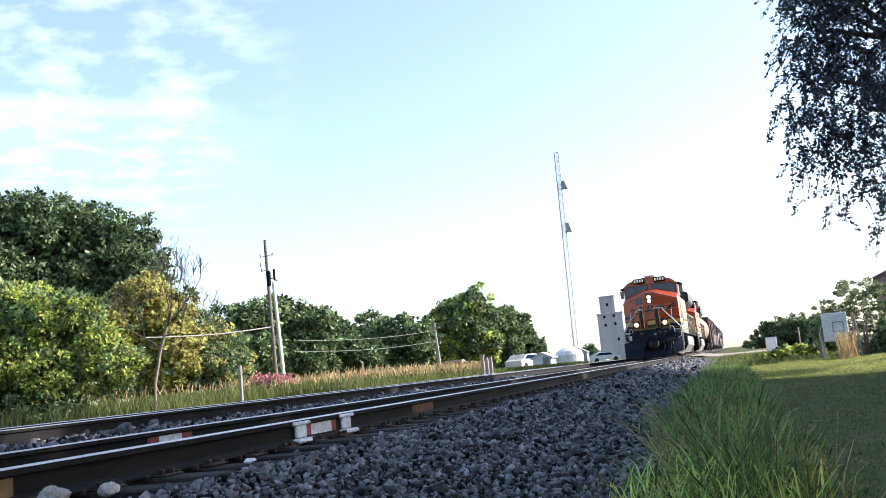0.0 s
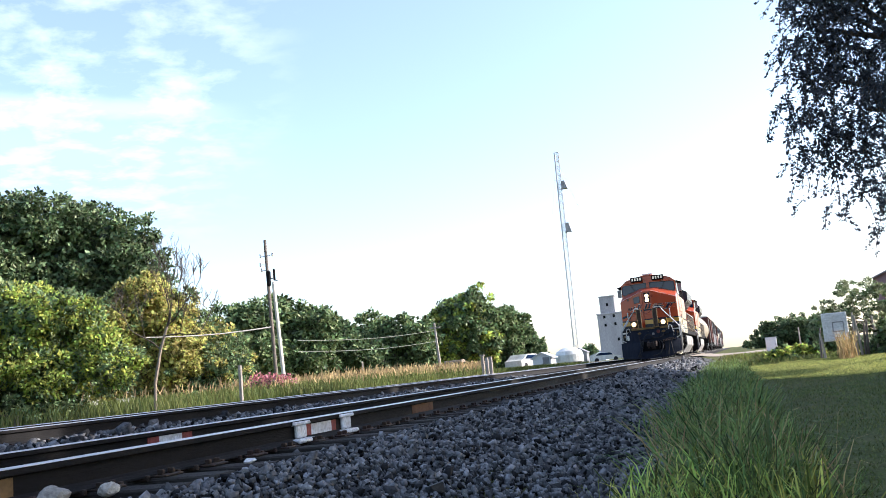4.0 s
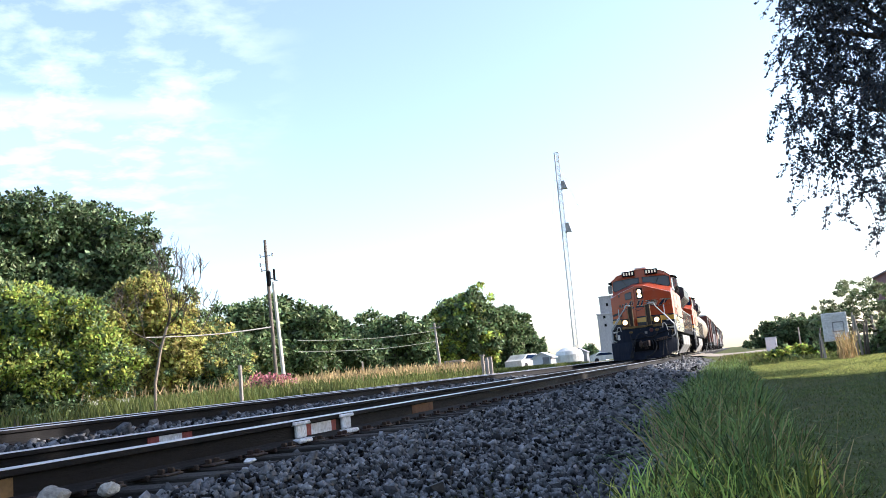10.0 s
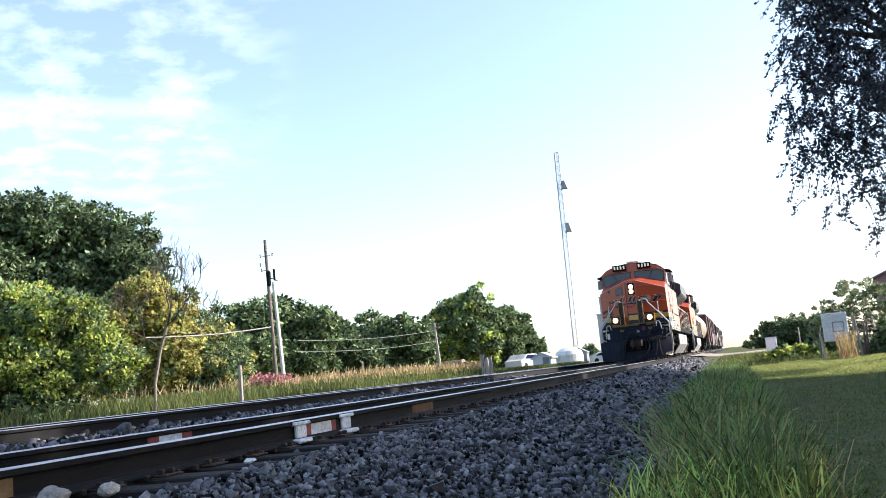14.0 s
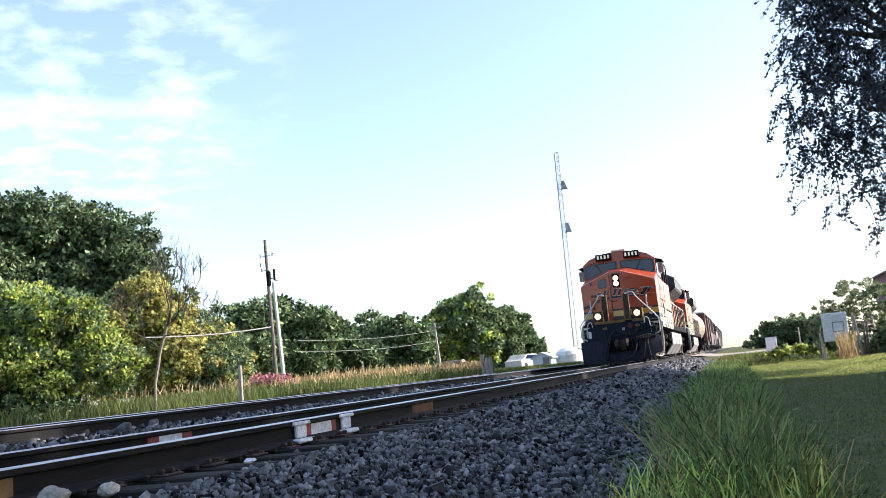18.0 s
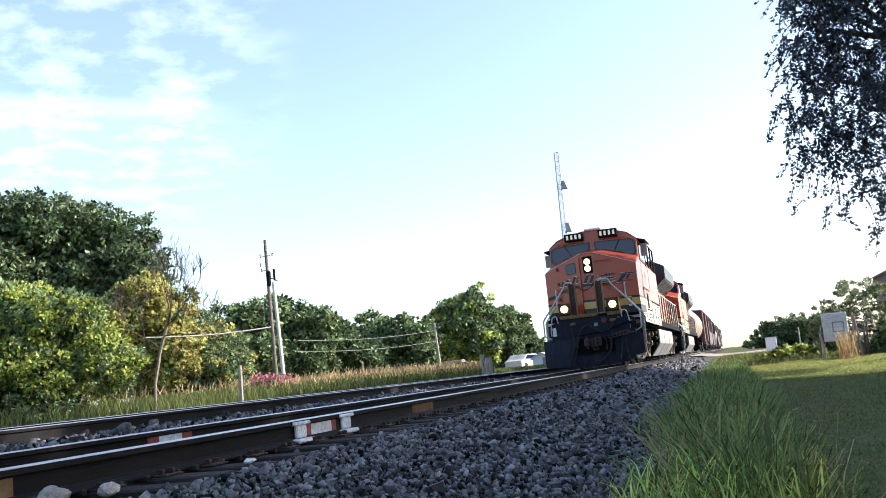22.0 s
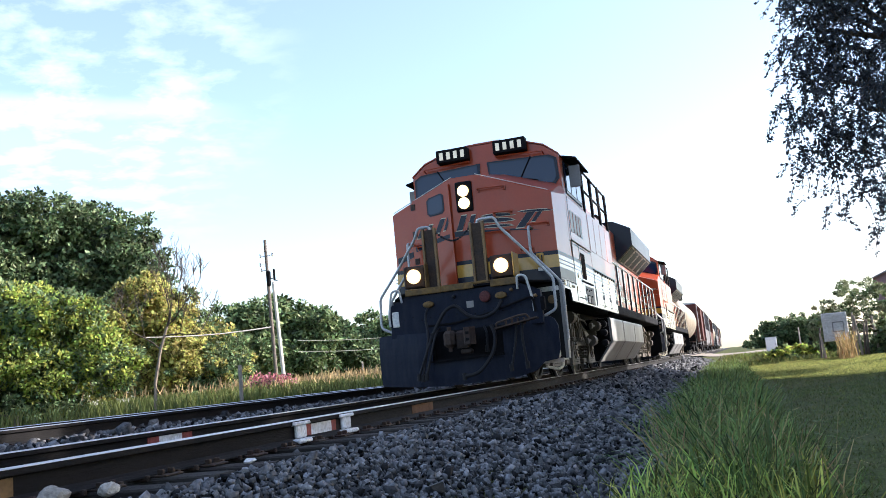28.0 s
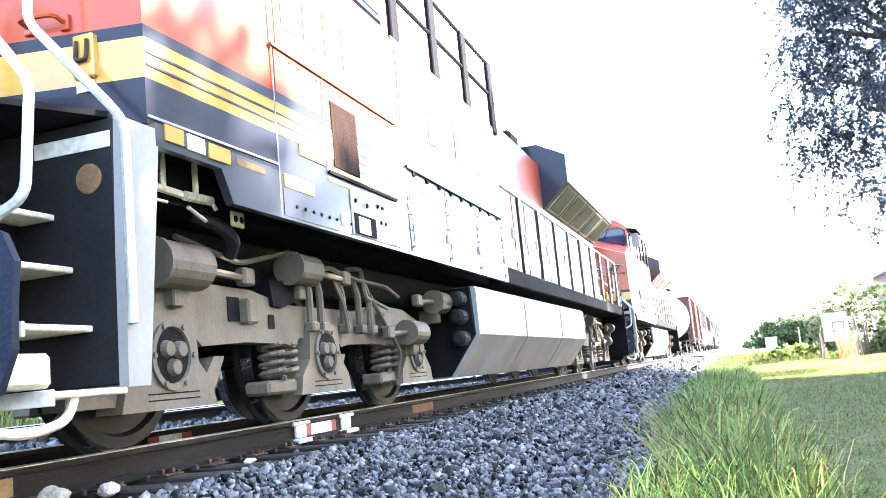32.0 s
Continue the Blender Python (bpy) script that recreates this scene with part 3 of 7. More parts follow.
def truck(loco, yc, name="truck"):
    """Three-axle truck seen from both sides; yc: its middle axle."""
    bm = bmesh.new()
    for sx in (-1, 1):
        def px(a, b):
            return (a, b) if sx > 0 else (-b, -a)
        for dy in (-1.99, 0, 2.05):
            prism(bm, [(yc + dy - 0.44, 0.2), (yc + dy + 0.44, 0.2), (yc + dy + 0.40, 0.34), (yc + dy + 0.27, 0.46), (yc + dy + 0.24, 0.72), (yc + dy - 0.24, 0.72), (yc + dy - 0.27, 0.46), (yc + dy - 0.40, 0.34)], "x", *px(1.0, 1.17))
        prism(bm, [(yc - 2.78, 0.24), (yc - 2.40, 0.24), (yc - 2.38, 0.64), (yc - 1.72, 0.64), (yc - 1.60, 0.56), (yc - 1.46, 0.565), (yc - 1.10, 0.585), (yc - 0.55, 0.575), (yc - 0.40, 0.55), (yc - 0.33, 0.62), (yc + 0.33, 0.62), (yc + 0.40, 0.55), (yc + 0.55, 0.575), (yc + 1.10, 0.585), (yc + 1.46, 0.565), (yc + 1.60, 0.56),
                   (yc + 1.72, 0.62), (yc + 2.55, 0.62), (yc + 2.55, 0.76), (yc + 1.9, 0.92), (yc + 1.3, 0.94), (yc + 0.7, 0.86), (yc - 0.5, 0.86), (yc - 1.0, 0.94), (yc - 1.6, 0.95), (yc - 2.05, 0.88), (yc - 2.78, 0.84)], "x", *px(0.98, 1.12))
        box(bm, *px(0.9, 1.2), yc - 1.16, yc - 1.03, 0.70, 0.87, 0.015)
        box(bm, *px(0.9, 1.2), yc + 1.18, yc + 1.42, 0.70, 0.86, 0.02)
        for dy in (-0.58, 1.46):
            box(bm, *px(0.92, 1.12), yc + dy - 0.24, yc + dy + 0.24, 0.22, 0.32, 0.02)
    frame_ob = part("truck_frame", bm, M_TRUCK, loco, "dusty cast steel truck frame")
    for sx in (-1, 1):
        for dy in (-1.99, 0, 2.05):
            bm = bmesh.new()
            lathe(bm, [(1.165, 0.20), (1.19, 0.20), (1.19, 0.165), (1.172, 0.16)], "x", 20, (0, yc + dy, 0.50))
            for k in range(6):
                a = k * math.pi / 3
                c, s = 0.183 * math.cos(a), 0.183 * math.sin(a)
                rod(bm, (1.185, yc + dy + c, 0.5 + s), (1.205, yc + dy + c, 0.5 + s), 0.016, seg=6)
            if sx < 0:
                for v in bm.verts:
                    v.co.x = -v.co.x
            part("axle_box", bm, M_TRUCK, frame_ob, "round axle box rim")
            # black disc filling the recess inside the rim
            bm = bmesh.new()
            lathe(bm, [(1.170, 0.158), (1.176, 0.156)], "x", 20, (0, yc + dy, 0.50))
            if sx < 0:
                for v in bm.verts:
                    v.co.x = -v.co.x
            part("axle_recess", bm, M_BLACK, frame_ob, "black disc in the axle box recess")
            bm = bmesh.new()
            for k in range(3):
                a = k * 2 * math.pi / 3 + 0.5
                c, s = 0.068 * math.cos(a), 0.068 * math.sin(a)
                rod(bm, (sx * 1.176, yc + dy + c, 0.5 + s), (sx * 1.212, yc + dy + c, 0.5 + s), 0.052, 0.042, seg=12)
            part("axle_cap", bm, M_TRUCK, frame_ob, "bolted axle end cap")
        for dy in (-0.52, 1.52):
            bm = bmesh.new()
            for q in (-0.1, 0.1):
                pts = []
                for k in range(41):
                    a = k / 40 * 2 * math.pi * 4.5
                    pts.append((sx * 1.04 + 0.085 * math.cos(a), yc + dy + q + 0.085 * math.sin(a), 0.33 + 0.28 * k / 40))
                tube(bm, pts, 0.019, 6)
            part("coil_spring", bm, M_TRUCK, frame_ob, "heavy coil springs")
        for dy, z, x, r, ln in ((-1.90, 1.02, 1.18, 0.14, 0.46), (-0.37, 1.12, 1.20, 0.12, 0.36), (2.75, 1.02, 1.22, 0.12, 0.34), (1.85, 0.68, 1.24, 0.115, 0.40)):
            bm = bmesh.new()
            lathe(bm, [(-ln / 2, r * 0.85), (-ln / 2 + 0.03, r), (ln / 2 - 0.03, r), (ln / 2, r * 0.8)], "y", 18, (sx * x, yc + dy, z))
            lathe(bm, [(-ln / 2 - 0.02, r * 1.06), (-ln / 2 + 0.015, r * 1.06)], "y", 18, (sx * x, yc + dy, z))
            box(bm, min(sx * 1.0, sx * x), max(sx * 1.0, sx * x), yc + dy - 0.05, yc + dy + 0.05, z - r - 0.1, z - r * 0.6, 0.01)
            cylinder = part("brake_cylinder", bm, M_TRUCK, frame_ob, "dusty brake cylinder")
            bm = bmesh.new()
            rod(bm, (sx * x, yc + dy + (ln / 2 if dy < 0 else -ln / 2), z), (sx * x, yc + dy + (0.75 if dy < 0 else -0.62), z - 0.02), 0.026)
            box(bm, sx * x - 0.04, sx * x + 0.04, yc + dy + (0.68 if dy < 0 else -0.74), yc + dy + (0.82 if dy < 0 else -0.6), z - 0.07, z + 0.05, 0.015)
            part("push_rod", bm, M_TRUCK, cylinder)
        for line in ([(1.15, -0.2, 1.1), (1.2, 0.1, 1.18), (1.2, 0.6, 1.12), (1.2, 1.3, 1.1), (1.2, 1.6, 1.02)], [(1.14, 0.25, 1.15), (1.22, 0.3, 0.9), (1.22, 0.36, 0.66)],
                     [(1.18, 0.5, 1.2), (1.2, 0.75, 1.22), (1.2, 0.8, 0.98), (1.2, 1.3, 0.9)], [(1.1, -1.8, 1.22), (1.17, -1.2, 1.1), (1.17, -0.9, 1.16), (1.17, -0.5, 1.25)],
                     [(1.1, -2.5, 1.25), (1.15, -2.55, 0.9), (1.1, -2.66, 0.3), (0.85, -2.66, 0.12)], [(1.2, 0.9, 1.0), (1.22, 1.5, 0.5), (1.1, 1.62, 0.2)]):
            bm = bmesh.new()
            tube(bm, bend([(sx * a, yc + b, c) for a, b, c in line], 3, 0.06), 0.02, 6)
            part("brake_pipe", bm, M_TRUCK, frame_ob, "bent brake pipe")
        bm = bmesh.new()
        hull(bm, [(sx * a, yc + b, c) for a in (1.02, 1.15) for b, c in ((-0.78, 1.02), (-0.22, 1.04), (-0.36, 0.90), (-0.62, 0.83), (-0.74, 0.84))])
        part("cylinder_bracket", bm, M_BLACK, frame_ob, "dark cast bracket under the cylinder")
        for a, b, z0, z1 in ((-1.30, -1.16, 0.72, 0.88), (-0.78, -0.70, 0.68, 0.78), (1.0, 1.08, 0.68, 0.78)):
            bm = bmesh.new()
            box(bm, min(sx * 1.121, sx * 1.128), max(sx * 1.121, sx * 1.128), yc + a, yc + b, z0, z1)
            part("frame_slot", bm, M_BLACK, frame_ob, "dark slot in the frame")
        for dy in (-0.30, -0.12, 0.30, 0.62, 0.86):
            bm = bmesh.new()
            tube(bm, bend([(sx * 1.16, yc + dy, 1.16 - 0.05 * abs(dy)), (sx * 1.18, yc + dy + 0.06, 0.98), (sx * 1.16, yc + dy + 0.10, 0.72)], 3, 0.05), 0.03, 7)
            box(bm, min(sx * 1.13, sx * 1.21), max(sx * 1.13, sx * 1.21), yc + dy + 0.05, yc + dy + 0.16, 0.66, 0.74, 0.012)
            part("brake_hanger", bm, M_TRUCK, frame_ob, "brake hanger link")
        for dy in (-1.45, 0.42, 1.68):
            bm = bmesh.new()
            hull(bm, [(sx * a, yc + dy + b, c) for a in (0.96, 1.06) for b, c in ((-0.10, 0.20), (0.06, 0.30), (0.18, 0.50), (0.06, 0.50), (-0.08, 0.34))])
            part("brake_shoe", bm, M_TRUCK, frame_ob, "curved brake shoe")
        for dy in (-1.99, 0, 2.05):
            bm = bmesh.new()
            for z in (0.25, 0.285):
                box(bm, min(sx * 1.169, sx * 1.173), max(sx * 1.169, sx * 1.173), yc + dy - 0.22, yc + dy + 0.26, z, z + 0.008)
            part("cast_lettering", bm, M_BLACK, frame_ob, "illegible raised casting marks")
    return frame_ob


def nose_band(z0, z1, grow):
    bm = bmesh.new()
    hull(bm, [(x, y, z) for x, y in ((-1.47 - grow, -0.178 - grow), (-0.24, -0.42 - grow), (0.20, -0.42 - grow), (1.51 + grow, -0.178 - grow), (1.546 + grow, 1.12), (-1.546 - grow, 1.12)) for z in (z0, z1)])
    return bm


def on_face(a, b, shape, depth):
    """A plate of the outline shape, in (share of the way, height), on the upright face from a to b."""
    bm = bmesh.new()
    a, b = Vector((*a, 0)), Vector((*b, 0))
    n = Vector(((b - a).y, -(b - a).x, 0)).normalized()
    lo = [bm.verts.new(a + (b - a) * u + n * 0.001 + Vector((0, 0, z))) for u, z in shape]
    hi = [bm.verts.new(a + (b - a) * u + n * depth + Vector((0, 0, z))) for u, z in shape]
    k = len(shape)
    bm.faces.new(lo)
    bm.faces.new(hi)
    for i in range(k):
        bm.faces.new((lo[i], lo[(i + 1) % k], hi[(i + 1) % k], hi[i]))
    return bm


def locomotive(label):
    lo = thing("locomotive", label, "locomotive", group="locomotives of the freight train")
    # --- carbody
    bm = bmesh.new()
    hull(bm, [(x, y, 1.66) for x, y in ((-1.47, -0.18), (-0.24, -0.42), (0.20, -0.42), (1.51, -0.18), (1.546, 1.24), (-1.546, 1.24))]
         + [(-1.47, -0.18, 3.22), (-1.43, -0.165, 3.26), (-0.24, -0.40, 3.70), (0.20, -0.40, 3.70), (1.47, -0.165, 3.26), (1.51, -0.18, 3.22), (1.546, 1.24, 3.40), (-1.546, 1.24, 3.40), (1.46, 1.24, 3.62), (-1.46, 1.24, 3.62), (0.42, 1.24, 3.98), (-0.42, 1.24, 3.98)])
    nose = part("nose", bm, M_ORANGE, lo, "orange angled nose with a peaked top")
    part("stripe", nose_band(2.12, 2.19, 0.006), M_NAVY, nose, "navy pinstripe")
    part("stripe", nose_band(1.90, 2.12, 0.007), M_YELLOW, nose, "yellow stripe")
    part("lower_nose", nose_band(1.655, 1.90, 0.008), M_NAVY, nose, "navy lower band")
    for sx in (-1, 1):
        bm = bmesh.new()
        tube(bm, [(sx * 1.45, -0.17, 3.275), (sx * 0.22, -0.41, 3.715)], 0.007, 6)
        part("edge_bead", bm, M_WHITECAR, nose, "pale edge along the nose top")
        for z in (1.965, 2.035):
            bm = bmesh.new()
            hull(bm, [(sx * a, y, q) for a, y in ((1.50, -0.17), (1.5225, -0.17), (1.53, 1.11), (1.557, 1.11)) for q in (z, z + 0.014)])
            part("pinstripe", bm, M_NAVY, nose)
        bm = bmesh.new()
        hull(bm, [(sx * a, y, q) for a, y in ((1.50, -0.18), (1.527, -0.18), (1.53, 1.11), (1.562, 1.11)) for q in (1.685, 1.70)])
        part("side_seam", bm, M_TANKP, nose, "pale seam along the sill")
    prof = [(-1.55, 1.66), (1.55, 1.66), (1.55, 3.36), (1.49, 3.46), (1.485, 4.18), (1.45, 4.23), (1.20, 4.42), (0.78, 4.56), (0.30, 4.64), (-0.30, 4.64), (-0.78, 4.56), (-1.20, 4.42), (-1.45, 4.23), (-1.485, 4.18), (-1.49, 3.46), (-1.55, 3.36)]
    bm = bmesh.new()
    prism(bm, prof, "y", 1.10, 3.46)
    cab = part("cab", bm, M_ORANGE, lo, "orange cab with a faceted roof")
    cab.location = (0, 0.10, 0)
    bm = bmesh.new()
    prism(bm, [(-1.495, 4.20), (-1.22, 4.425), (-0.79, 4.57), (-0.3, 4.65), (0.3, 4.65), (0.79, 4.57), (1.22, 4.425), (1.495, 4.20), (1.495, 4.225), (1.22, 4.45), (0.79, 4.595), (0.3, 4.675), (-0.3, 4.675), (-0.79, 4.595), (-1.22, 4.45), (-1.495, 4.225)], "y", 1.08, 3.50)
    part("cab_roof", bm, M_ORANGE, cab)
    for sx in (-1, 1):
        # lower side of the cab, open above the steps
        bm = bmesh.new()
        outl = [(1.13, 1.901), (7.10, 1.901), (7.10, 3.40), (3.47, 3.40), (3.47, 2.2), (1.13, 2.2)]
        prism(bm, outl, "x", *((1.30, 1.552) if sx > 0 else (-1.552, -1.30)))
        side = part("side_cabinet", bm, M_ORANGE, lo, "orange equipment cabinet behind the cab")
        bm = bmesh.new()
        prism(bm, [(-0.17, 1.53), (0.43, 1.53), (0.54, 1.34), (7.10, 1.34), (7.10, 1.899), (1.13, 1.899), (1.13, 1.652), (-0.17, 1.652)], "x", *((1.50, 1.556) if sx > 0 else (-1.556, -1.50)))
        part("lower_side", bm, M_NAVYGLOSS, side, "navy lower side")
        x = sx * 1.553

        def plate(name, y0, y1, z0, z1, m, out=0.008, parent=side, label="", e=0.0):
            b2 = bmesh.new()
            box(b2, min(x, x + sx * out), max(x, x + sx * out), y0, y1, z0, z1, e)
            return part(name, b2, m, parent, label)
        plate("stripe", 1.13, 7.09, 2.12, 2.19, M_NAVY, 0.006, label="navy pinstripe")
        plate("stripe", 1.13, 7.09, 1.90, 2.12, M_YELLOW, 0.007, label="yellow stripe")
        for z in (1.965, 2.035):
            plate("pinstripe", 1.13, 7.08, z, z + 0.014, M_NAVY, 0.0085)
        for z in (1.72, 1.81):
            plate("stripe", 1.86, 7.05, z, z + 0.03, M_YELLOW, 0.0075)
        for y0, y1, z0, m in ((-0.10, 0.06, 1.575, M_YELLOW), (0.10, 0.26, 1.57, M_WHITECAR), (0.30, 0.52, 1.565, M_YELLOW), (1.17, 1.60, 1.555, M_YELLOW), (1.42, 1.82, 1.82, M_YELLOW)):
            plate("reflector", y0, y1, z0, z0 + 0.088, m, 0.012, label="reflective strip")
        plate("data_plate", 0.60, 0.92, 1.585, 1.63, M_OLDYELLOW, 0.006)
        plate("seam", 1.115, 1.13, 1.36, 3.5, M_ROOF, 0.004)
        for k in range(8):
            b2 = bmesh.new()
            rod(b2, (x, 1.32 + 0.125 * k, 1.44), (x + sx * 0.016, 1.32 + 0.125 * k, 1.44), 0.012, seg=6)
            part("rivet", b2, M_BLACK, side)
        door = plate("hatch", 1.15, 3.27, 2.195, 2.50, M_ORANGE, 0.004, label="bolted side hatch")
        plate("hatch", 1.15, 2.20, 1.36, 1.55, M_NAVYGLOSS, 0.008, label="bolted lower hatch")
        for k in range(15):
            b2 = bmesh.new()
            rod(b2, (x, 1.22 + 0.14 * k, 2.455), (x + sx * 0.014, 1.22 + 0.14 * k, 2.455), 0.010, seg=6)
            part("bolt", b2, M_ROOF, door)
        plate("seam", 1.86, 3.22, 1.775, 1.80, M_BLACK, 0.022, door, "dark drip ledge under the grille")
        plate("seam", 1.85, 1.865, 1.79, 2.5, M_ROOF, 0.010, door)
        plate("vent", 1.98, 2.45, 1.845, 2.36, M_RUSTPANEL, 0.012, door, "rusty brown grille panel", 0.004)
        plate("hatch_gutter", 1.10, 3.34, 2.50, 2.52, M_OLDYELLOW, 0.022, door)
        plate("name_plate", 2.22, 3.24, 1.365, 1.72, M_GREYCAR, 0.012, door, "grey riveted plate", 0.008)
        plate("socket", 2.26, 2.68, 1.38, 1.54, M_BLACK, 0.018, door)
        plate("data_plate", 2.33, 2.55, 1.39, 1.52, M_WHITECAR, 0.024, door)
        plate("data_plate", 2.02, 2.14, 1.41, 1.50, M_WHITECAR, 0.016, door)
        for y0, z0 in ((2.30, 1.64), (2.52, 1.63), (2.75, 1.66), (2.85, 1.66), (2.8, 1.53), (2.9, 1.53)):
            b2 = bmesh.new()
            rod(b2, (x, y0, z0), (x + sx * 0.024, y0, z0), 0.016, seg=8)
            part("bolt", b2, M_BLACK, door)
        plate("hatch_gutter", 3.53, 7.0, 2.145, 2.17, M_NAVY, 0.03, label="dark gutter with hinges")
        for k in range(9):
            plate("hinge", 3.7 + 0.38 * k, 3.76 + 0.38 * k, 2.10, 2.145, M_BLACK, 0.022)
        for y0 in (3.52, 4.66, 5.80, 6.94):
            plate("seam", y0, y0 + 0.016, 1.37, 2.145, M_ROOF, 0.011)
            for k in range(5):
                b2 = bmesh.new()
                rod(b2, (x, y0 + 0.06, 1.42 + 0.15 * k), (x + sx * 0.018, y0 + 0.06, 1.42 + 0.15 * k), 0.012, seg=6)
                part("bolt", b2, M_ROOF, side)
        for k, (y0, y1) in enumerate(((3.62, 4.7), (4.74, 5.85), (5.9, 7.02))):
            d2 = plate("cabinet_door", y0, y1, 1.42, 1.70, M_NAVYGLOSS, 0.009, label="lower cabinet door", e=0.006)
            plate("latch", y1 - 0.1, y1 - 0.05, 1.56, 1.66, M_SILVER, 0.03, d2)
        for y0, y1 in ((3.52, 4.3), (4.34, 5.2), (5.24, 6.1), (6.14, 7.05)):
            plate("cabinet_door", y0, y1, 2.56, 3.34, M_ORANGE, 0.005, label="upper cabinet door", e=0.002)
        for k in range(4):
            plate("numeral_bar", 1.30 + 0.34 * k, 1.55 + 0.34 * k, 2.70, 3.12, M_TANKP, 0.003)
        # side window
        b2 = bmesh.new()
        xw = sx * 1.49
        box(b2, min(xw - sx * 0.03, xw + sx * 0.02), max(xw - sx * 0.03, xw + sx * 0.02), 1.42, 3.30, 3.48, 4.15, 0.02)
        wf = part("window_frame", b2, M_NAVY, cab, "dark side window surround")
        for y0, y1 in ((1.49, 1.92), (2.0, 2.58), (2.66, 3.22)):
            b2 = bmesh.new()
            box(b2, min(xw, xw + sx * 0.028), max(xw, xw + sx * 0.028), y0, y1, 3.54, 4.09, 0.015)
            part("window_pane", b2, M_CABGLASS, wf, "dark blue glass")
        b2 = bmesh.new()
        hull(b2, [(sx * a, y, z) for a, z in ((1.48, 4.24), (1.48, 4.21), (1.76, 4.17), (1.76, 4.14)) for y in (1.40, 2.98)])
        part("sunshade", b2, M_BLACK, cab, "dark sunshade over the side window")
        b2 = bmesh.new()
        box(b2, min(sx * 1.56, sx * 1.78), max(sx * 1.56, sx * 1.78), 1.62, 1.66, 3.62, 4.06, 0.02)
        part("mirror", b2, M_TANKP, cab, "folding wind deflector beside the window")
        # rail on top of the cabinet
        for y in (3.76, 5.0, 6.23, 7.45):
            b2 = bmesh.new()
            box(b2, min(sx * 1.46, sx * 1.51), max(sx * 1.46, sx * 1.51), y - 0.10, y + 0.10, 3.40, 4.42, 0.012)
            part("roof_stanchion", b2, M_BLACK, lo, "black stanchion")
        b2 = bmesh.new()
        for z in (3.95, 4.40):
            tube(b2, [(sx * 1.48, 3.7, z), (sx * 1.48, 7.5, z)], 0.022, 6)
        part("roof_handrail", b2, M_BLACK, lo)
    # --- windscreen
    for sx in (-1, 1):
        b2 = bmesh.new()
        prism(b2, [(sx * 0.07, 4.27), (sx * 1.30, 4.22), (sx * 1.44, 4.14), (sx * 1.46, 3.74), (sx * 1.36, 3.62), (sx * 1.2, 3.63), (sx * 0.09, 3.97)], "y", 1.075, 1.105)
        wf = part("windscreen_frame", b2, M_NAVY, cab, "dark rubber windscreen surround")
        b2 = bmesh.new()
        prism(b2, [(sx * 0.12, 4.23), (sx * 1.28, 4.18), (sx * 1.395, 4.11), (sx * 1.41, 3.76), (sx * 1.33, 3.67), (sx * 1.2, 3.68), (sx * 0.13, 4.00)], "y", 1.062, 1.10)
        part("windscreen", b2, M_CABGLASS, wf, "dark blue windscreen glass")
        b2 = bmesh.new()
        tube(b2, [(sx * 0.95, 1.05, 4.24), (sx * 0.72, 1.045, 3.84)], 0.012, 5)
        tube(b2, [(sx * 0.45, 1.045, 3.90), (sx * 1.05, 1.045, 3.76)], 0.012, 5)
        part("wiper", b2, M_BLACK, wf)
        b2 = bmesh.new()
        tube(b2, bend([(sx * 0.28, 1.09, 4.33), (sx * 0.28, 0.98, 4.33), (sx * 1.2, 0.98, 4.29), (sx * 1.2, 1.10, 4.25)], 3, 0.03), 0.014, 6)
        part("grab_rail", b2, M_ORANGE, cab)
        b2 = bmesh.new()
        box(b2, min(sx * 0.26, sx * 0.90), max(sx * 0.26, sx * 0.90), 0.90, 1.12, 4.36, 4.62, 0.012)
        nb = part("number_board", b2, M_BLACK, cab, "black number board with pale figures")
        for k in range(4):
            a = 0.32 + 0.145 * k
            b2 = bmesh.new()
            box(b2, min(sx * a, sx * (a + 0.075)), max(sx * a, sx * (a + 0.075)), 0.892, 0.901, 4.415, 4.565, 0.02)
            part("numeral_bar", b2, M_NUMBER, nb)
    # --- headlight, door, emblem
    b2 = bmesh.new()
    box(b2, -0.15, 0.15, -0.46, -0.38, 3.06, 3.60, 0.02)
    hb = part("headlight_box", b2, M_BLACK, nose, "black twin headlight housing")
    for z in (3.205, 3.425):
        b2 = bmesh.new()
        lathe(b2, [(-0.455, 0.105), (-0.478, 0.105), (-0.48, 0.088)], "y", 20, (0, 0, z))
        part("bezel", b2, M_REFLECTOR, hb, "reflector ring made to glow for the headlight's halo")
        b2 = bmesh.new()
        lathe(b2, [(-0.46, 0.085), (-0.48, 0.085), (-0.49, 0.076), (-0.492, 0.05)], "y", 20, (0, 0, z))
        part("headlight", b2, M_LAMP, hb, "burning round headlight")
    A, B, C, D = (-1.47, -0.18), (-0.24, -0.42), (0.20, -0.42), (1.51, -0.18)
    b2 = on_face(A, B, [(0.36, 1.72), (0.97, 1.72), (0.97, 3.58), (0.90, 3.60), (0.36, 3.42)], 0.02)
    nd = part("nose_door", b2, M_ORANGE, nose, "orange nose door")
    for z in (2.25, 2.75, 3.25):
        b2 = on_face(A, B, [(0.33, z), (0.40, z), (0.40, z + 0.11), (0.33, z + 0.11)], 0.034)
        part("hinge", b2, M_PLATE, nd)
    b2 = on_face(A, B, [(0.94, 1.72), (0.985, 1.72), (0.985, 3.60), (0.94, 3.58)], 0.05)
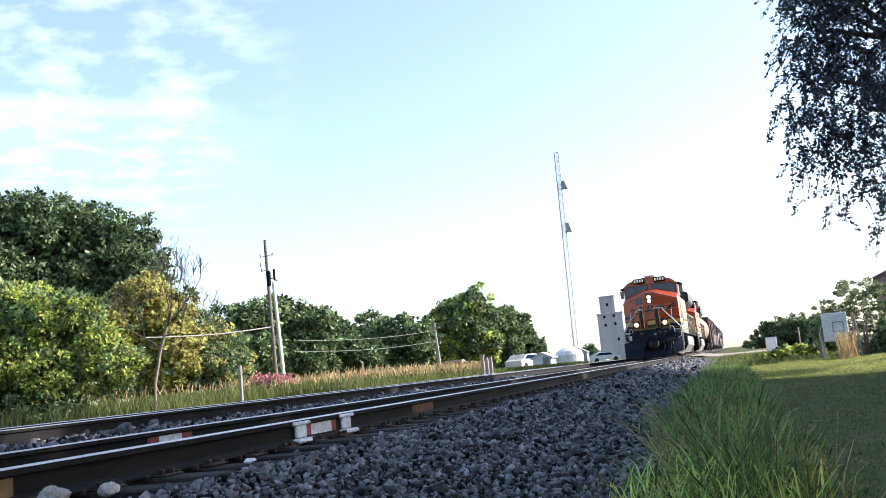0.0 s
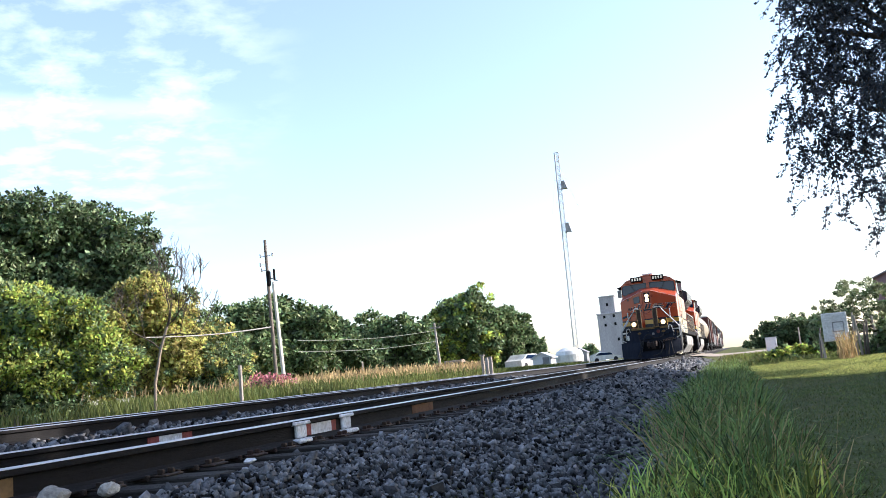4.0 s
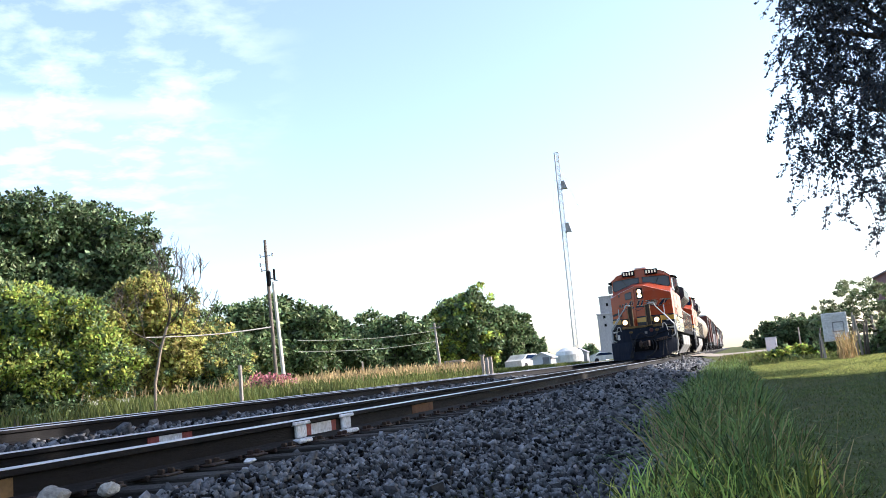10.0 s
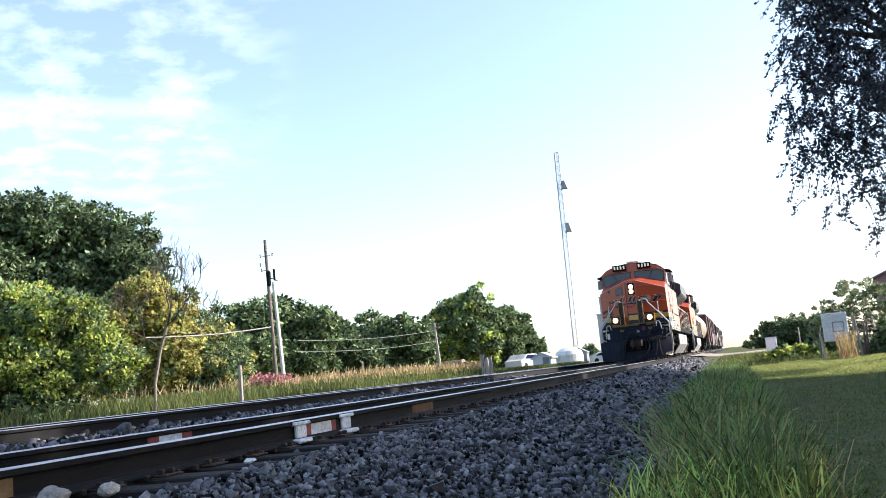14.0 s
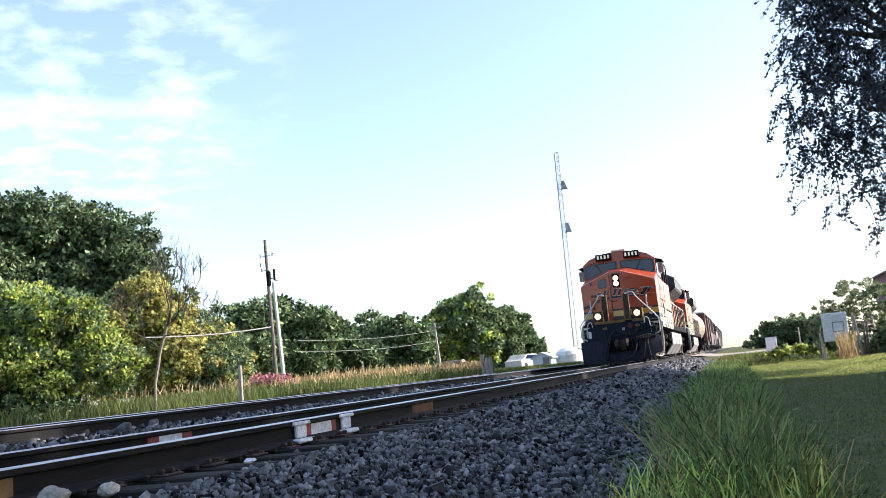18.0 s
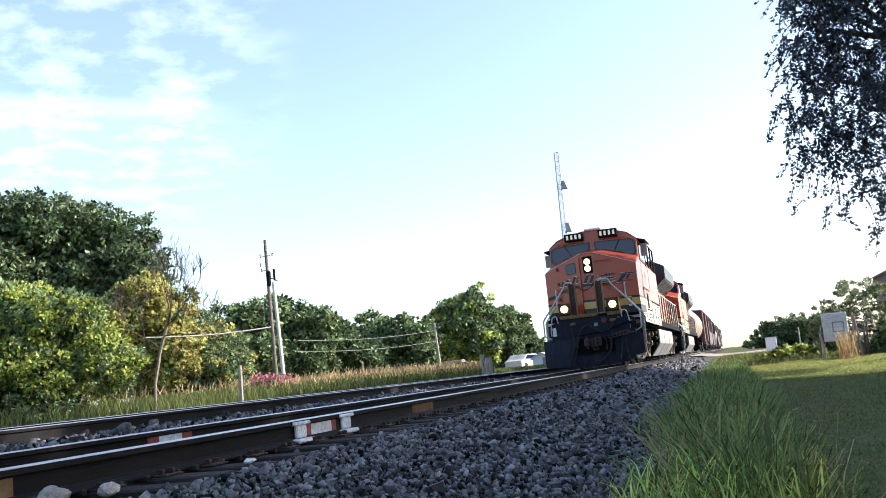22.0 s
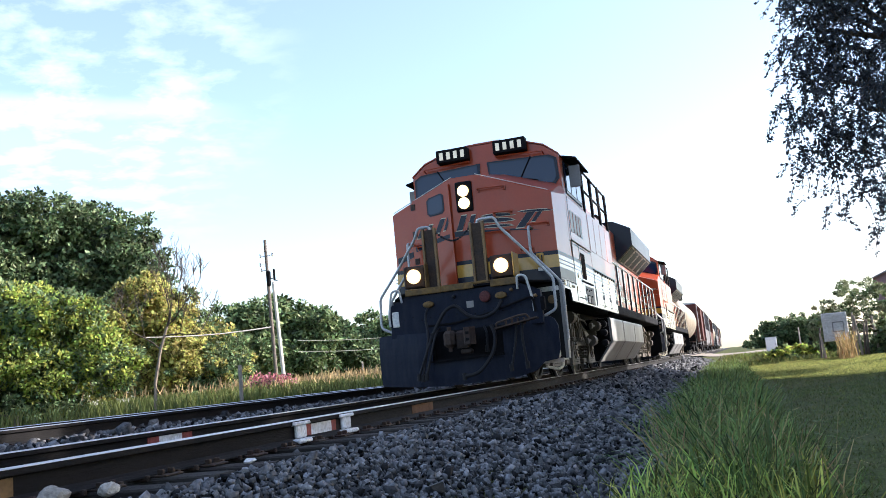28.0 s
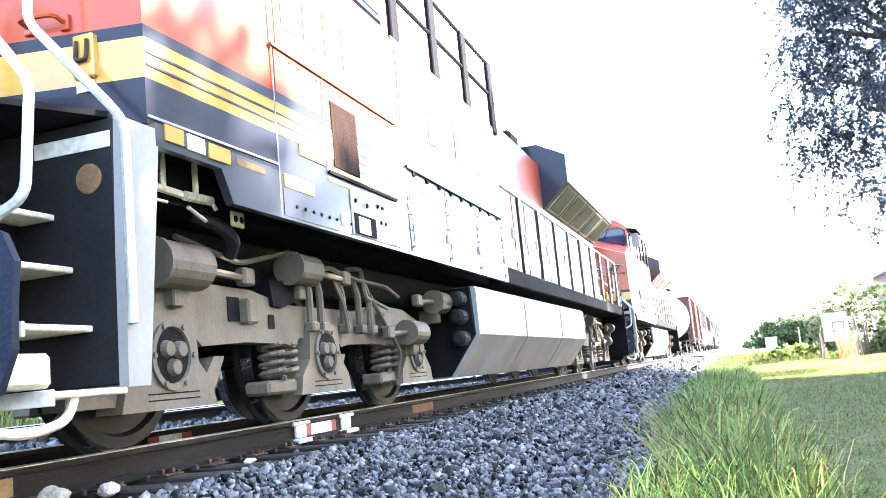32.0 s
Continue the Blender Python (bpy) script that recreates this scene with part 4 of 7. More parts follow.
    part("door_edge", b2, M_ORANGE, nd, "raised edge of the nose door")
    b2 = on_face(A, B, [(0.60, 3.12), (0.64, 3.07), (0.84, 3.09), (0.88, 3.14), (0.88, 3.42), (0.84, 3.46), (0.64, 3.41), (0.60, 3.36)], 0.030)
    wf = part("window_frame", b2, M_NAVY, nd, "dark rubber window surround")
    b2 = on_face(A, B, [(0.625, 3.14), (0.66, 3.10), (0.83, 3.12), (0.86, 3.16), (0.86, 3.40), (0.83, 3.43), (0.66, 3.385), (0.625, 3.34)], 0.036)
    part("door_window", b2, M_CABGLASS, wf, "small dark rounded window")

    def lens(u0, u1, z, h, drop=0.0, k=10):
        top = [(u0 + (u1 - u0) * q / k, z + drop * q / k + h * math.sin(math.pi * q / k) ** 0.6) for q in range(k + 1)]
        low = [(u0 + (u1 - u0) * q / k, z + drop * q / k - 0.35 * h * math.sin(math.pi * q / k) ** 0.6) for q in range(k - 1, 0, -1)]
        return top + low

    def blade(u0, u1, z0, z1, w):
        return [(u0, z0), (u0 + w, z0), (u1 + w, z1), (u1, z1)]

    marks = [(C, D, lens(0.06, 0.50, 2.93, 0.035, -0.03)), (C, D, lens(0.02, 0.48, 2.83, 0.05, -0.02)), (C, D, lens(0.02, 0.46, 2.735, 0.032, -0.02)),
             (C, D, blade(0.50, 0.66, 2.66, 2.91, 0.11)), (C, D, blade(0.70, 0.80, 2.74, 2.90, 0.06)), (C, D, lens(0.55, 0.99, 2.935, 0.026, -0.03)),
             (B, C, blade(0.10, 0.34, 2.74, 2.99, 0.24)), (B, C, blade(0.52, 0.76, 2.72, 2.97, 0.20)),
             (A, B, blade(0.40, 0.47, 2.72, 2.88, 0.06)), (A, B, blade(0.52, 0.60, 2.73, 2.92, 0.07)), (A, B, blade(0.70, 0.80, 2.76, 2.99, 0.08)), (A, B, blade(0.84, 0.93, 2.78, 3.02, 0.04))]
    for a, b, shape in marks:
        lift = 0.0215 if a is A else 0.0
        cu, cz = sum(p[0] for p in shape) / len(shape), sum(p[1] for p in shape) / len(shape)
        wide = [(cu + (p[0] - cu) * 1.05 + math.copysign(0.008, p[0] - cu), cz + (p[1] - cz) * 1.08 + math.copysign(0.007, p[1] - cz)) for p in shape]
        part("emblem_outline", on_face(a, b, wide, lift + 0.003), M_CREAM, nose, "thin pale outline")
        part("emblem", on_face(a, b, shape, lift + 0.006), M_NAVY, nose, "navy emblem shape")
    for b2 in (on_face(A, B, [(0.36, 2.48), (0.97, 2.64), (0.97, 2.71), (0.36, 2.58)], 0.0235), on_face(A, B, [(0.03, 2.30), (0.30, 2.40), (0.30, 2.50), (0.03, 2.42)], 0.006), on_face(B, C, [(0.0, 2.63), (1.0, 2.64), (1.0, 2.70), (0.0, 2.72)], 0.006),
               on_face(C, D, [(0.0, 2.63), (0.45, 2.625), (0.82, 2.575), (0.45, 2.655), (0.0, 2.69)], 0.006)):
        part("emblem", b2, M_NAVY, nose, "navy emblem swoosh")
    for x0, x1, z0 in ((0.26, 0.72, 3.42), (0.26, 0.72, 2.62), (1.06, 1.40, 2.69), (0.50, 0.80, 2.96), (-0.72, -0.98, 2.55), (0.90, 1.10, 2.27)):
        b2 = bmesh.new()
        ya, yb = -0.42 + 0.18 * (abs(x0) - 0.2), -0.42 + 0.18 * (abs(x1) - 0.2)
        tube(b2, bend([(x0, ya, z0 - 0.02), (x0, ya - 0.09, z0), (x1, yb - 0.09, z0), (x1, yb, z0 - 0.02)], 3, 0.03), 0.013, 6)
        for q, yq in ((x0, ya), (x1, yb)):
            box(b2, q - 0.025, q + 0.025, yq - 0.02, yq + 0.01, z0 - 0.06, z0 + 0.03, 0.005)
        part("grab_iron", b2, M_ORANGE, nose)
    b2 = bmesh.new()
    box(b2, 1.14, 1.27, -0.27, -0.20, 1.93, 2.17, 0.01)
    lock = part("lock_box", b2, M_YELLOW, nose, "yellow lock plate")
    b2 = bmesh.new()
    tube(b2, bend([(1.175, -0.275, 2.13), (1.175, -0.285, 2.02), (1.24, -0.285, 2.02), (1.24, -0.275, 2.13)], 3, 0.02), 0.012, 6)
    part("hook", b2, M_PLATE, lock)
    b2 = bmesh.new()
    box(b2, 1.15, 1.25, -0.255, -0.235, 1.86, 1.92)
    part("label_plate", b2, M_WHITECAR, nose)
    # --- front platform
    b2 = bmesh.new()
    hull(b2, [(x, y, z) for x, y in ((-0.97, -1.36), (0.97, -1.36), (1.05, -0.46), (1.48, -0.44), (1.48, 0.0), (-1.48, 0.0), (-1.48, -0.44), (-1.05, -0.46)) for z in (1.625, 1.655)])
    deck = part("front_platform", b2, M_BLACK, lo, "dark front platform")
    for x0, x1, z0, z1 in ((-0.92, -0.28, 1.595, 1.70), (-0.28, 0.27, 1.60, 1.705), (0.27, 0.56, 1.665, 1.705), (0.56, 0.99, 1.585, 1.70)):
        b2 = bmesh.new()
        box(b2, x0, x1, -1.385, -1.345, z0, z1, 0.008)
        part("platform_edge", b2, M_OLDYELLOW, deck, "scuffed yellow platform edge")
    b2 = bmesh.new()
    prism(b2, [(-1.24, 0.92), (1.36, 0.92), (1.36, 1.45), (1.02, 1.60), (-0.92, 1.60), (-1.24, 1.45)], "y", -1.33, -1.20)
    ep = part("end_plate", b2, M_PLOUGH, lo, "dark blue front end plate")
    for sx in (-1, 1):
        b2 = bmesh.new()
        box(b2, sx * 0.76 - 0.19, sx * 0.76 + 0.19, -1.30, -0.95, 1.73, 2.10, 0.02)
        db = part("ditch_light_box", b2, M_PLATE, deck, "dark brown ditch light housing")
        b2 = bmesh.new()
        box(b2, sx * 0.76 + 0.19, sx * 0.76 + 0.215, -1.32, -0.95, 1.72, 2.12, 0.006)
        part("side_plate", b2, M_YELLOW if sx > 0 else M_OLDYELLOW, db, "yellow side plate")
        b2 = bmesh.new()
        lathe(b2, [(-1.29, 0.12), (-1.345, 0.12), (-1.35, 0.105)], "y", 22, (sx * 0.76, 0, 1.92))
        part("bezel", b2, M_REFLECTOR, db, "amber reflector ring made to glow for the lamp's halo")
        b2 = bmesh.new()
        lathe(b2, [(-1.34, 0.085), (-1.362, 0.08), (-1.368, 0.05)], "y", 22, (sx * 0.76, 0, 1.92))
        part("ditch_light", b2, M_LAMP, db, "burning round ditch light")
    for x in (-0.48, 0.37):
        b2 = bmesh.new()
        box(b2, x - 0.085, x + 0.085, -1.17, -1.14, 1.655, 2.70, 0.006)
        board = part("gate_board", b2, M_PLATE, deck, "dark brown gate board")
        for q in (-0.105, 0.105):
            b2 = bmesh.new()
            box(b2, x + q - 0.022, x + q + 0.022, -1.20, -1.12, 1.655, 2.72, 0.008)
            part("gate_post", b2, M_BRASS, board, "tarnished golden gate post")
    b2 = bmesh.new()
    for k in range(15):
        f = k / 14
        x = -0.34 + 0.57 * f
        z = 2.62 - 0.16 * math.sin(math.pi * f)
        lathe(b2, [(-0.02, 0.012), (0, 0.02), (0.02, 0.012)], "x", 6, (x, -1.16, z))
    part("safety_chain", b2, M_STEEL, deck, "safety chain across the gap")
    for sx in (-1, 1):
        b2 = bmesh.new()
        tube(b2, bend([(sx * 0.42 - 0.05, -1.11, 1.7), (sx * 0.42 - 0.05, -1.11, 2.76), (sx * 0.68, -1.14, 2.76), (sx * 0.74, -1.13, 2.60), (sx * 1.17, -0.99, 2.09), (sx * 1.53, -0.99, 1.64), (sx * 1.53, -1.03, 1.13), (sx * 1.30, -1.06, 1.02)], 4, 0.07), 0.024, 8)
        part("handrail", b2, M_SILVER, lo, "silver front handrail")
        b2 = bmesh.new()
        tube(b2, bend([(sx * 1.11, -0.12, 2.62), (sx * 1.11, -0.52, 2.62), (sx * 1.11, -0.54, 2.16), (sx * 1.50, -0.44, 1.68), (sx * 1.57, -0.43, 1.58), (sx * 1.57, -0.43, 0.62)], 4, 0.07), 0.024, 8)
        part("handrail", b2, M_SILVER, lo, "silver step handrail")
        b2 = bmesh.new()
        tube(b2, bend([(sx * 1.0, -1.36, 1.5), (sx * 1.02, -1.40, 1.72), (sx * 1.16, -1.40, 1.70), (sx * 1.24, -1.38, 1.3), (sx * 1.24, -1.36, 1.12)], 4, 0.06), 0.02, 8)
        part("uncoupling_lever", b2, M_SILVER, lo)
        b2 = bmesh.new()
        box(b2, min(sx * 0.7, sx * 1.51), max(sx * 0.7, sx * 1.51), -0.45, -0.40, 0.34, 1.622, 0.01)
        sw = part("step_well", b2, M_STEEL, lo, "dark step well")
        # sun glare on this plate is put in as pale grey
        b2 = bmesh.new()
        hull(b2, [(sx * a, y, z) for a in (1.50, 1.553) for y, z in ((-0.46, 0.33), (-0.30, 0.33), (-0.14, 1.62), (-0.44, 1.62))])
        part("step_side", b2, M_TANKP, sw, "side plate coloured pale grey for sun glare")
        for z, d, xo in ((0.33, 0.92, 1.54), (0.63, 0.88, 1.36), (0.92, 0.84, 1.26), (1.19, 0.80, 1.16)):
            b2 = bmesh.new()
            box(b2, min(sx * 0.95, sx * xo), max(sx * 0.95, sx * xo), -d, -0.45, z - 0.03, z, 0.006)
            st = part("step", b2, M_CREAM, sw, "cream-painted steel step")
            b2 = bmesh.new()
            box(b2, min(sx * 0.95, sx * (xo + 0.01)), max(sx * 0.95, sx * (xo + 0.01)), -d - 0.022, -d + 0.001, z - 0.06, z + 0.008, 0.004)
            part("step_nosing", b2, M_WHITECAR, st, "white step edge")
        b2 = bmesh.new()
        lathe(b2, [(-0.453, 0.074), (-0.458, 0.074), (-0.46, 0.062)], "y", 20, (sx * 1.37, 0, 1.335))
        part("round_emblem", b2, M_BRASS, sw, "worn round plate")
        b2 = bmesh.new()
        box(b2, min(sx * 1.05, sx * 1.50), max(sx * 1.05, sx * 1.50), -0.458, -0.45, 1.475, 1.555, 0.004)
        part("label_plate", b2, M_WHITECAR, sw, "pale label plate")
        b2 = bmesh.new()
        box(b2, min(sx * 1.30, sx * 1.5), max(sx * 1.30, sx * 1.5), -1.14, -0.87, 0.345, 0.49, 0.02)
        part("step_bracket", b2, M_CREAM, sw, "cream bracket beside the lowest step")
        for line, r in (([(1.35, 0.16, 1.63), (1.35, 0.16, 1.40)], 0.018), ([(1.35, 0.47, 1.60), (1.35, 0.47, 1.40)], 0.018), ([(1.35, 0.02, 1.40), (1.35, 0.32, 1.39)], 0.024), ([(1.35, 0.36, 1.39), (1.35, 0.62, 1.40)], 0.03), ([(1.35, 0.62, 1.40), (1.36, 0.66, 1.35)], 0.014),
                        ([(1.34, 0.02, 1.33), (1.34, 0.2, 1.33)], 0.010), ([(1.34, 0.40, 1.33), (1.35, 0.56, 1.27)], 0.012)):
            b2 = bmesh.new()
            tube(b2, [(sx * a, y, z) for a, y, z in line], r, 8)
            part("air_valve", b2, M_CREAM, sw, "pale air pipe in the open bay")
        b2 = bmesh.new()
        box(b2, min(sx * 1.33, sx * 1.35), max(sx * 1.33, sx * 1.35), 0.85, 1.00, 1.28, 1.38, 0.008)
        so = part("socket_plate", b2, M_CREAM, sw, "two-hole socket plate")
        for q in (0.89, 0.96):
            b2 = bmesh.new()
            rod(b2, (sx * 1.34, q, 1.33), (sx * 1.354, q, 1.33), 0.022, seg=10)
            part("socket_hole", b2, M_BLACK, so)
        b2 = bmesh.new()
        tube(b2, bend([(sx * 1.20, 0.66, 1.34), (sx * 1.3, 0.76, 1.28), (sx * 1.33, 0.90, 1.20), (sx * 1.25, 0.96, 1.12)], 5, 0.06), 0.045, 10)
        part("hose_elbow", b2, M_RUBBER, sw)
        b2 = bmesh.new()
        tube(b2, bend([(sx * 1.5, -0.75, 0.31), (sx * 1.5, -0.80, 0.20), (sx * 1.45, -1.0, 0.16), (sx * 1.3, -1.15, 0.22)], 4, 0.08), 0.022, 7)
        part("air_pipe", b2, M_CREAM, sw, "curved pale pipe under the steps")
    # --- snow plough, coupler, hoses
    def bow(x, z):
        return -1.62 + 0.48 * max(0.0, abs(x) - 0.55) ** 1.3 + 0.25 * (z - 0.55) ** 2 - 0.12 * max(0, 0.4 - z)

    b2 = bmesh.new()
    cols = [-1.57, -1.55, -1.4, -1.2, -1.0, -0.72, -0.451, -0.449, -0.2, 0.1, 0.3, 0.5, 0.729, 0.731, 0.8, 0.9, 1.05, 1.18, 1.30, 1.42, 1.50, 1.55]
    zb = np.interp(cols, [-1.57, -1.55, -0.9, -0.2, 0.5, 0.95, 1.18, 1.30, 1.50, 1.55], [0.30, 0.14, 0.09, 0.06, 0.08, 0.11, 0.18, 0.30, 0.33, 0.5])
    zt = [0.47 if -0.45 < q < 0.73 else float(np.interp(q, [-1.57, -1.2, -0.45, 0.73, 1.0, 1.30, 1.42, 1.50, 1.55], [0.98, 0.98, 0.94, 0.89, 0.945, 1.02, 1.02, 0.97, 0.85])) for q in cols]
    grid = []
    for q, lo_z, hi_z in zip(cols, zb, zt):
        zz = [lo_z + (hi_z - lo_z) * k / 8 for k in range(9)]
        grid.append(([b2.verts.new((q, bow(q, z), z)) for z in zz], [b2.verts.new((q, bow(q, z) + 0.035, z)) for z in zz]))
    for (f0, r0), (f1, r1) in zip(grid, grid[1:]):
        for k in range(8):
            b2.faces.new((f0[k], f1[k], f1[k + 1], f0[k + 1]))
            b2.faces.new((r0[k], r0[k + 1], r1[k + 1], r1[k]))
        b2.faces.new((f0[0], r0[0], r1[0], f1[0]))
        b2.faces.new((f0[8], f1[8], r1[8], r0[8]))
    for f0, r0 in (grid[0], grid[-1]):
        for k in range(8):
            b2.faces.new((f0[k], f0[k + 1], r0[k + 1], r0[k]))
    plow = part("snow_plough", b2, M_PLOUGH, lo, "dark blue curved plough plate")
    b2 = bmesh.new()
    box(b2, -0.47, 0.75, -1.40, -1.33, 0.42, 0.95)
    part("coupler_pocket", b2, M_BLACK, plow, "black coupler pocket")
    b2 = bmesh.new()
    hull(b2, [(q, y, z + h) for q, z in ((0.64, 0.875), (1.32, 0.985)) for y in (-1.74, -1.50) for h in (0, 0.022)])
    tube(b2, bend([(0.68, -1.70, 0.89), (0.68, -1.72, 0.97), (1.04, -1.73, 1.05), (1.18, -1.72, 1.06), (1.22, -1.66, 0.98)], 3, 0.03), 0.016, 6)
    for k in range(4):
        rod(b2, (0.82 + 0.1 * k, -1.62, 0.91), (0.82 + 0.1 * k, -1.64, 1.02), 0.022, seg=6)
    part("walkway_step", b2, M_PLATE, plow)
    b2 = bmesh.new()
    box(b2, -0.02, 0.24, -1.74, -1.38, 0.70, 0.92, 0.05)
    hull(b2, [(x, y, z) for x, y in ((0.17, -1.70), (0.33, -1.72), (0.37, -1.86), (0.30, -1.96), (0.21, -1.94), (0.17, -1.84)) for z in (0.68, 0.95)])
    hull(b2, [(x, y, z) for x, y in ((0.0, -1.66), (0.22, -1.66), (0.20, -1.76), (0.02, -1.76)) for z in (0.64, 0.88)])
    box(b2, 0.06, 0.26, -1.74, -1.64, 0.54, 0.62, 0.02)
    cp = part("coupler", b2, M_PLATE, lo, "worn brown knuckle coupler")
    b2 = bmesh.new()
    for z in (0.86, 0.76):
        box(b2, 0.23, 0.29, -1.965, -1.92, z - 0.022, z + 0.022, 0.01)
    part("knuckle_slot", b2, M_BLACK, cp)
    b2 = bmesh.new()
    box(b2, -0.18, 0.0, -1.86, -1.60, 0.66, 0.93, 0.05)
    for z in (0.64, 0.95):
        lathe(b2, [(z - 0.04, 0.035), (z + 0.04, 0.035)], "z", 10, (-0.09, -1.76, 0))
    part("draft_gear", b2, M_PLATE, lo, "rusty draft gear block")
    b2 = bmesh.new()
    hull(b2, [(q, y, z + h) for q, z in ((-0.46, 0.45), (0.74, 0.485)) for y in (-1.70, -1.60) for h in (0, 0.03)])
    part("pocket_lip", b2, M_BLACK, plow)
    for k, line in enumerate(([(-0.54, -1.40, 1.36), (-0.58, -1.46, 1.22), (-0.52, -1.56, 1.0), (-0.48, -1.68, 0.80), (-0.60, -1.76, 0.22)], [(-0.44, -1.40, 1.0), (-0.42, -1.64, 0.9), (-0.48, -1.72, 0.7), (-0.66, -1.77, 0.24)],
                              [(-0.36, -1.40, 1.0), (-0.36, -1.66, 0.9), (-0.40, -1.72, 0.7), (-0.53, -1.78, 0.24)], [(0.52, -1.42, 0.96), (0.64, -1.66, 0.80), (0.62, -1.78, 0.52), (0.38, -1.84, 0.22), (0.12, -1.84, 0.19)],
                              [(0.98, -1.62, 0.92), (0.97, -1.70, 0.7), (0.90, -1.75, 0.36), (0.87, -1.76, 0.26)], [(1.08, -1.60, 0.94), (1.07, -1.70, 0.75), (1.10, -1.72, 0.42), (1.12, -1.72, 0.28)],
                              [(0.72, -1.38, 1.34), (0.66, -1.5, 1.18), (0.44, -1.56, 1.08), (0.18, -1.56, 1.14), (-0.02, -1.50, 1.36), (-0.20, -1.54, 1.28), (-0.36, -1.58, 1.02), (-0.42, -1.62, 0.88)], [(0.40, -1.42, 0.96), (0.48, -1.56, 0.84), (0.46, -1.58, 0.6)])):
        b2 = bmesh.new()
        tube(b2, bend(line, 6, 0.16), 0.020 if k not in (3, 6) else 0.030, 10)
        end = line[-1]
        rod(b2, (end[0], end[1], end[2] - 0.06), (end[0], end[1], end[2] + 0.05), 0.034, seg=8)
        part("air_hose", b2, M_RUBBER, lo, "black rubber hose")
    for x, z, r, m, nm, lb in ((0.45, 1.44, 0.095, M_DULLRED, "round_cover", "dull red round cover"), (0.72, 1.43, 0.105, M_OLDYELLOW, "cable_socket", "oval tan cable socket cap"), (-0.53, 1.42, 0.10, M_OLDYELLOW, "cable_socket", "oval tan cable socket cap"),
                               (0.90, 1.50, 0.03, M_BRASS, "bolt_cap", ""), (1.28, 1.36, 0.03, M_BRASS, "bolt_cap", ""), (-0.08, 1.50, 0.03, M_STEEL, "bolt_cap", "")):
        b2 = bmesh.new()
        lathe(b2, [(-1.33, r * 0.9), (-1.37, r), (-1.40, r * 0.9), (-1.41, r * 0.4)], "y", 16, (x, 0, z))
        if nm == "cable_socket":
            for v in b2.verts:
                v.co.z = z + (v.co.z - z) * 0.55
        part(nm, b2, m, ep, lb)
    b2 = bmesh.new()
    box(b2, 0.12, 0.24, -1.345, -1.33, 1.29, 1.40)
    part("label_plate", b2, M_TANKP, ep)
    b2 = bmesh.new()
    tube(b2, bend([(-0.55, -1.40, 1.06), (-0.1, -1.40, 1.06), (0.5, -1.42, 1.16), (1.24, -1.40, 1.36), (1.26, -1.38, 1.1)], 3, 0.08), 0.02, 6)
    part("uncoupling_rod", b2, M_BLACK, ep)
    b2 = bmesh.new()
    box(b2, 1.34, 1.41, -1.34, -1.20, 1.12, 1.34, 0.015)
    part("side_bracket", b2, M_BLACK, ep, "dark bracket at the plate's end")
    b2 = bmesh.new()
    for k in range(16):
        box(b2, -1.15 + 0.155 * k, -1.132 + 0.155 * k, -1.342, -1.33, 1.17 + 0.03 * (k % 3), 1.188 + 0.03 * (k % 3))
    part("bolt_row", b2, M_BLACK, ep)
    b2 = bmesh.new()
    box(b2, -1.20, -1.08, -1.355, -1.33, 1.10, 1.36, 0.02)
    part("reflector", b2, M_WHITECAR, ep)
    # --- frame, tank, hood
    b2 = bmesh.new()
    box(b2, -0.92, 0.92, -1.20, 19.9, 1.0, 1.34, 0.02)
    box(b2, -1.50, 1.50, 7.12, 19.9, 1.34, 1.58, 0.02)
    box(b2, -1.29, 1.29, 0.05, 7.1, 1.345, 1.64)
    part("underframe", b2, M_BLACK, lo, "sooty black underframe and walkway")
    b2 = bmesh.new()
    box(b2, -0.85, 0.85, 5.2, 13.4, 0.35, 1.02)
    for yc in (2.40, 16.12):
        box(b2, -0.70, 0.70, yc - 2.5, yc + 2.5, 0.62, 1.02)
    part("bolster", b2, M_BLACK, lo)
    b2 = bmesh.new()
    prism(b2, [(-1.5, 1.20), (1.5, 1.20), (1.52, 1.15), (1.52, 0.66), (1.18, 0.20), (-1.18, 0.20), (-1.52, 0.66), (-1.52, 1.15)], "y", 5.62, 13.0)
    tank = part("fuel_tank", b2, M_TANKP, lo, "pale grey faceted fuel tank")
    for y in (8.0, 10.6):
        b2 = bmesh.new()
        prism(b2, [(-1.505, 1.205), (1.505, 1.205), (1.528, 1.15), (1.528, 0.655), (1.185, 0.194), (-1.185, 0.194), (-1.528, 0.655), (-1.528, 1.15)], "y", y, y + 0.04)
        part("tank_strap", b2, M_GREYCAR, tank)
    for sx in (-1, 1):
        b2 = bmesh.new()
        prism(b2, [(sx * 0.6, 1.19), (sx * 1.46, 1.19), (sx * 1.48, 0.66), (sx * 1.15, 0.22), (sx * 0.6, 0.22)], "y", 5.54, 5.615)
        eg = part("tank_end", b2, M_BLACK, tank, "black tank end plate")
        for z in (0.62, 0.86, 1.06):
            b2 = bmesh.new()
            lathe(b2, [(5.30, 0.05), (5.32, 0.085), (5.52, 0.085), (5.55, 0.06)], "y", 12, (sx * 1.36, 0, z))
            part("filter", b2, M_STEEL, eg)
    b2 = bmesh.new()
    prism(b2, [(-1.0, 1.58), (1.0, 1.58), (1.0, 4.15), (0.75, 4.45), (-0.75, 4.45), (-1.0, 4.15)], "y", 4.1, 19.3)
    hood = part("hood", b2, M_ORANGE, lo, "long orange engine hood")
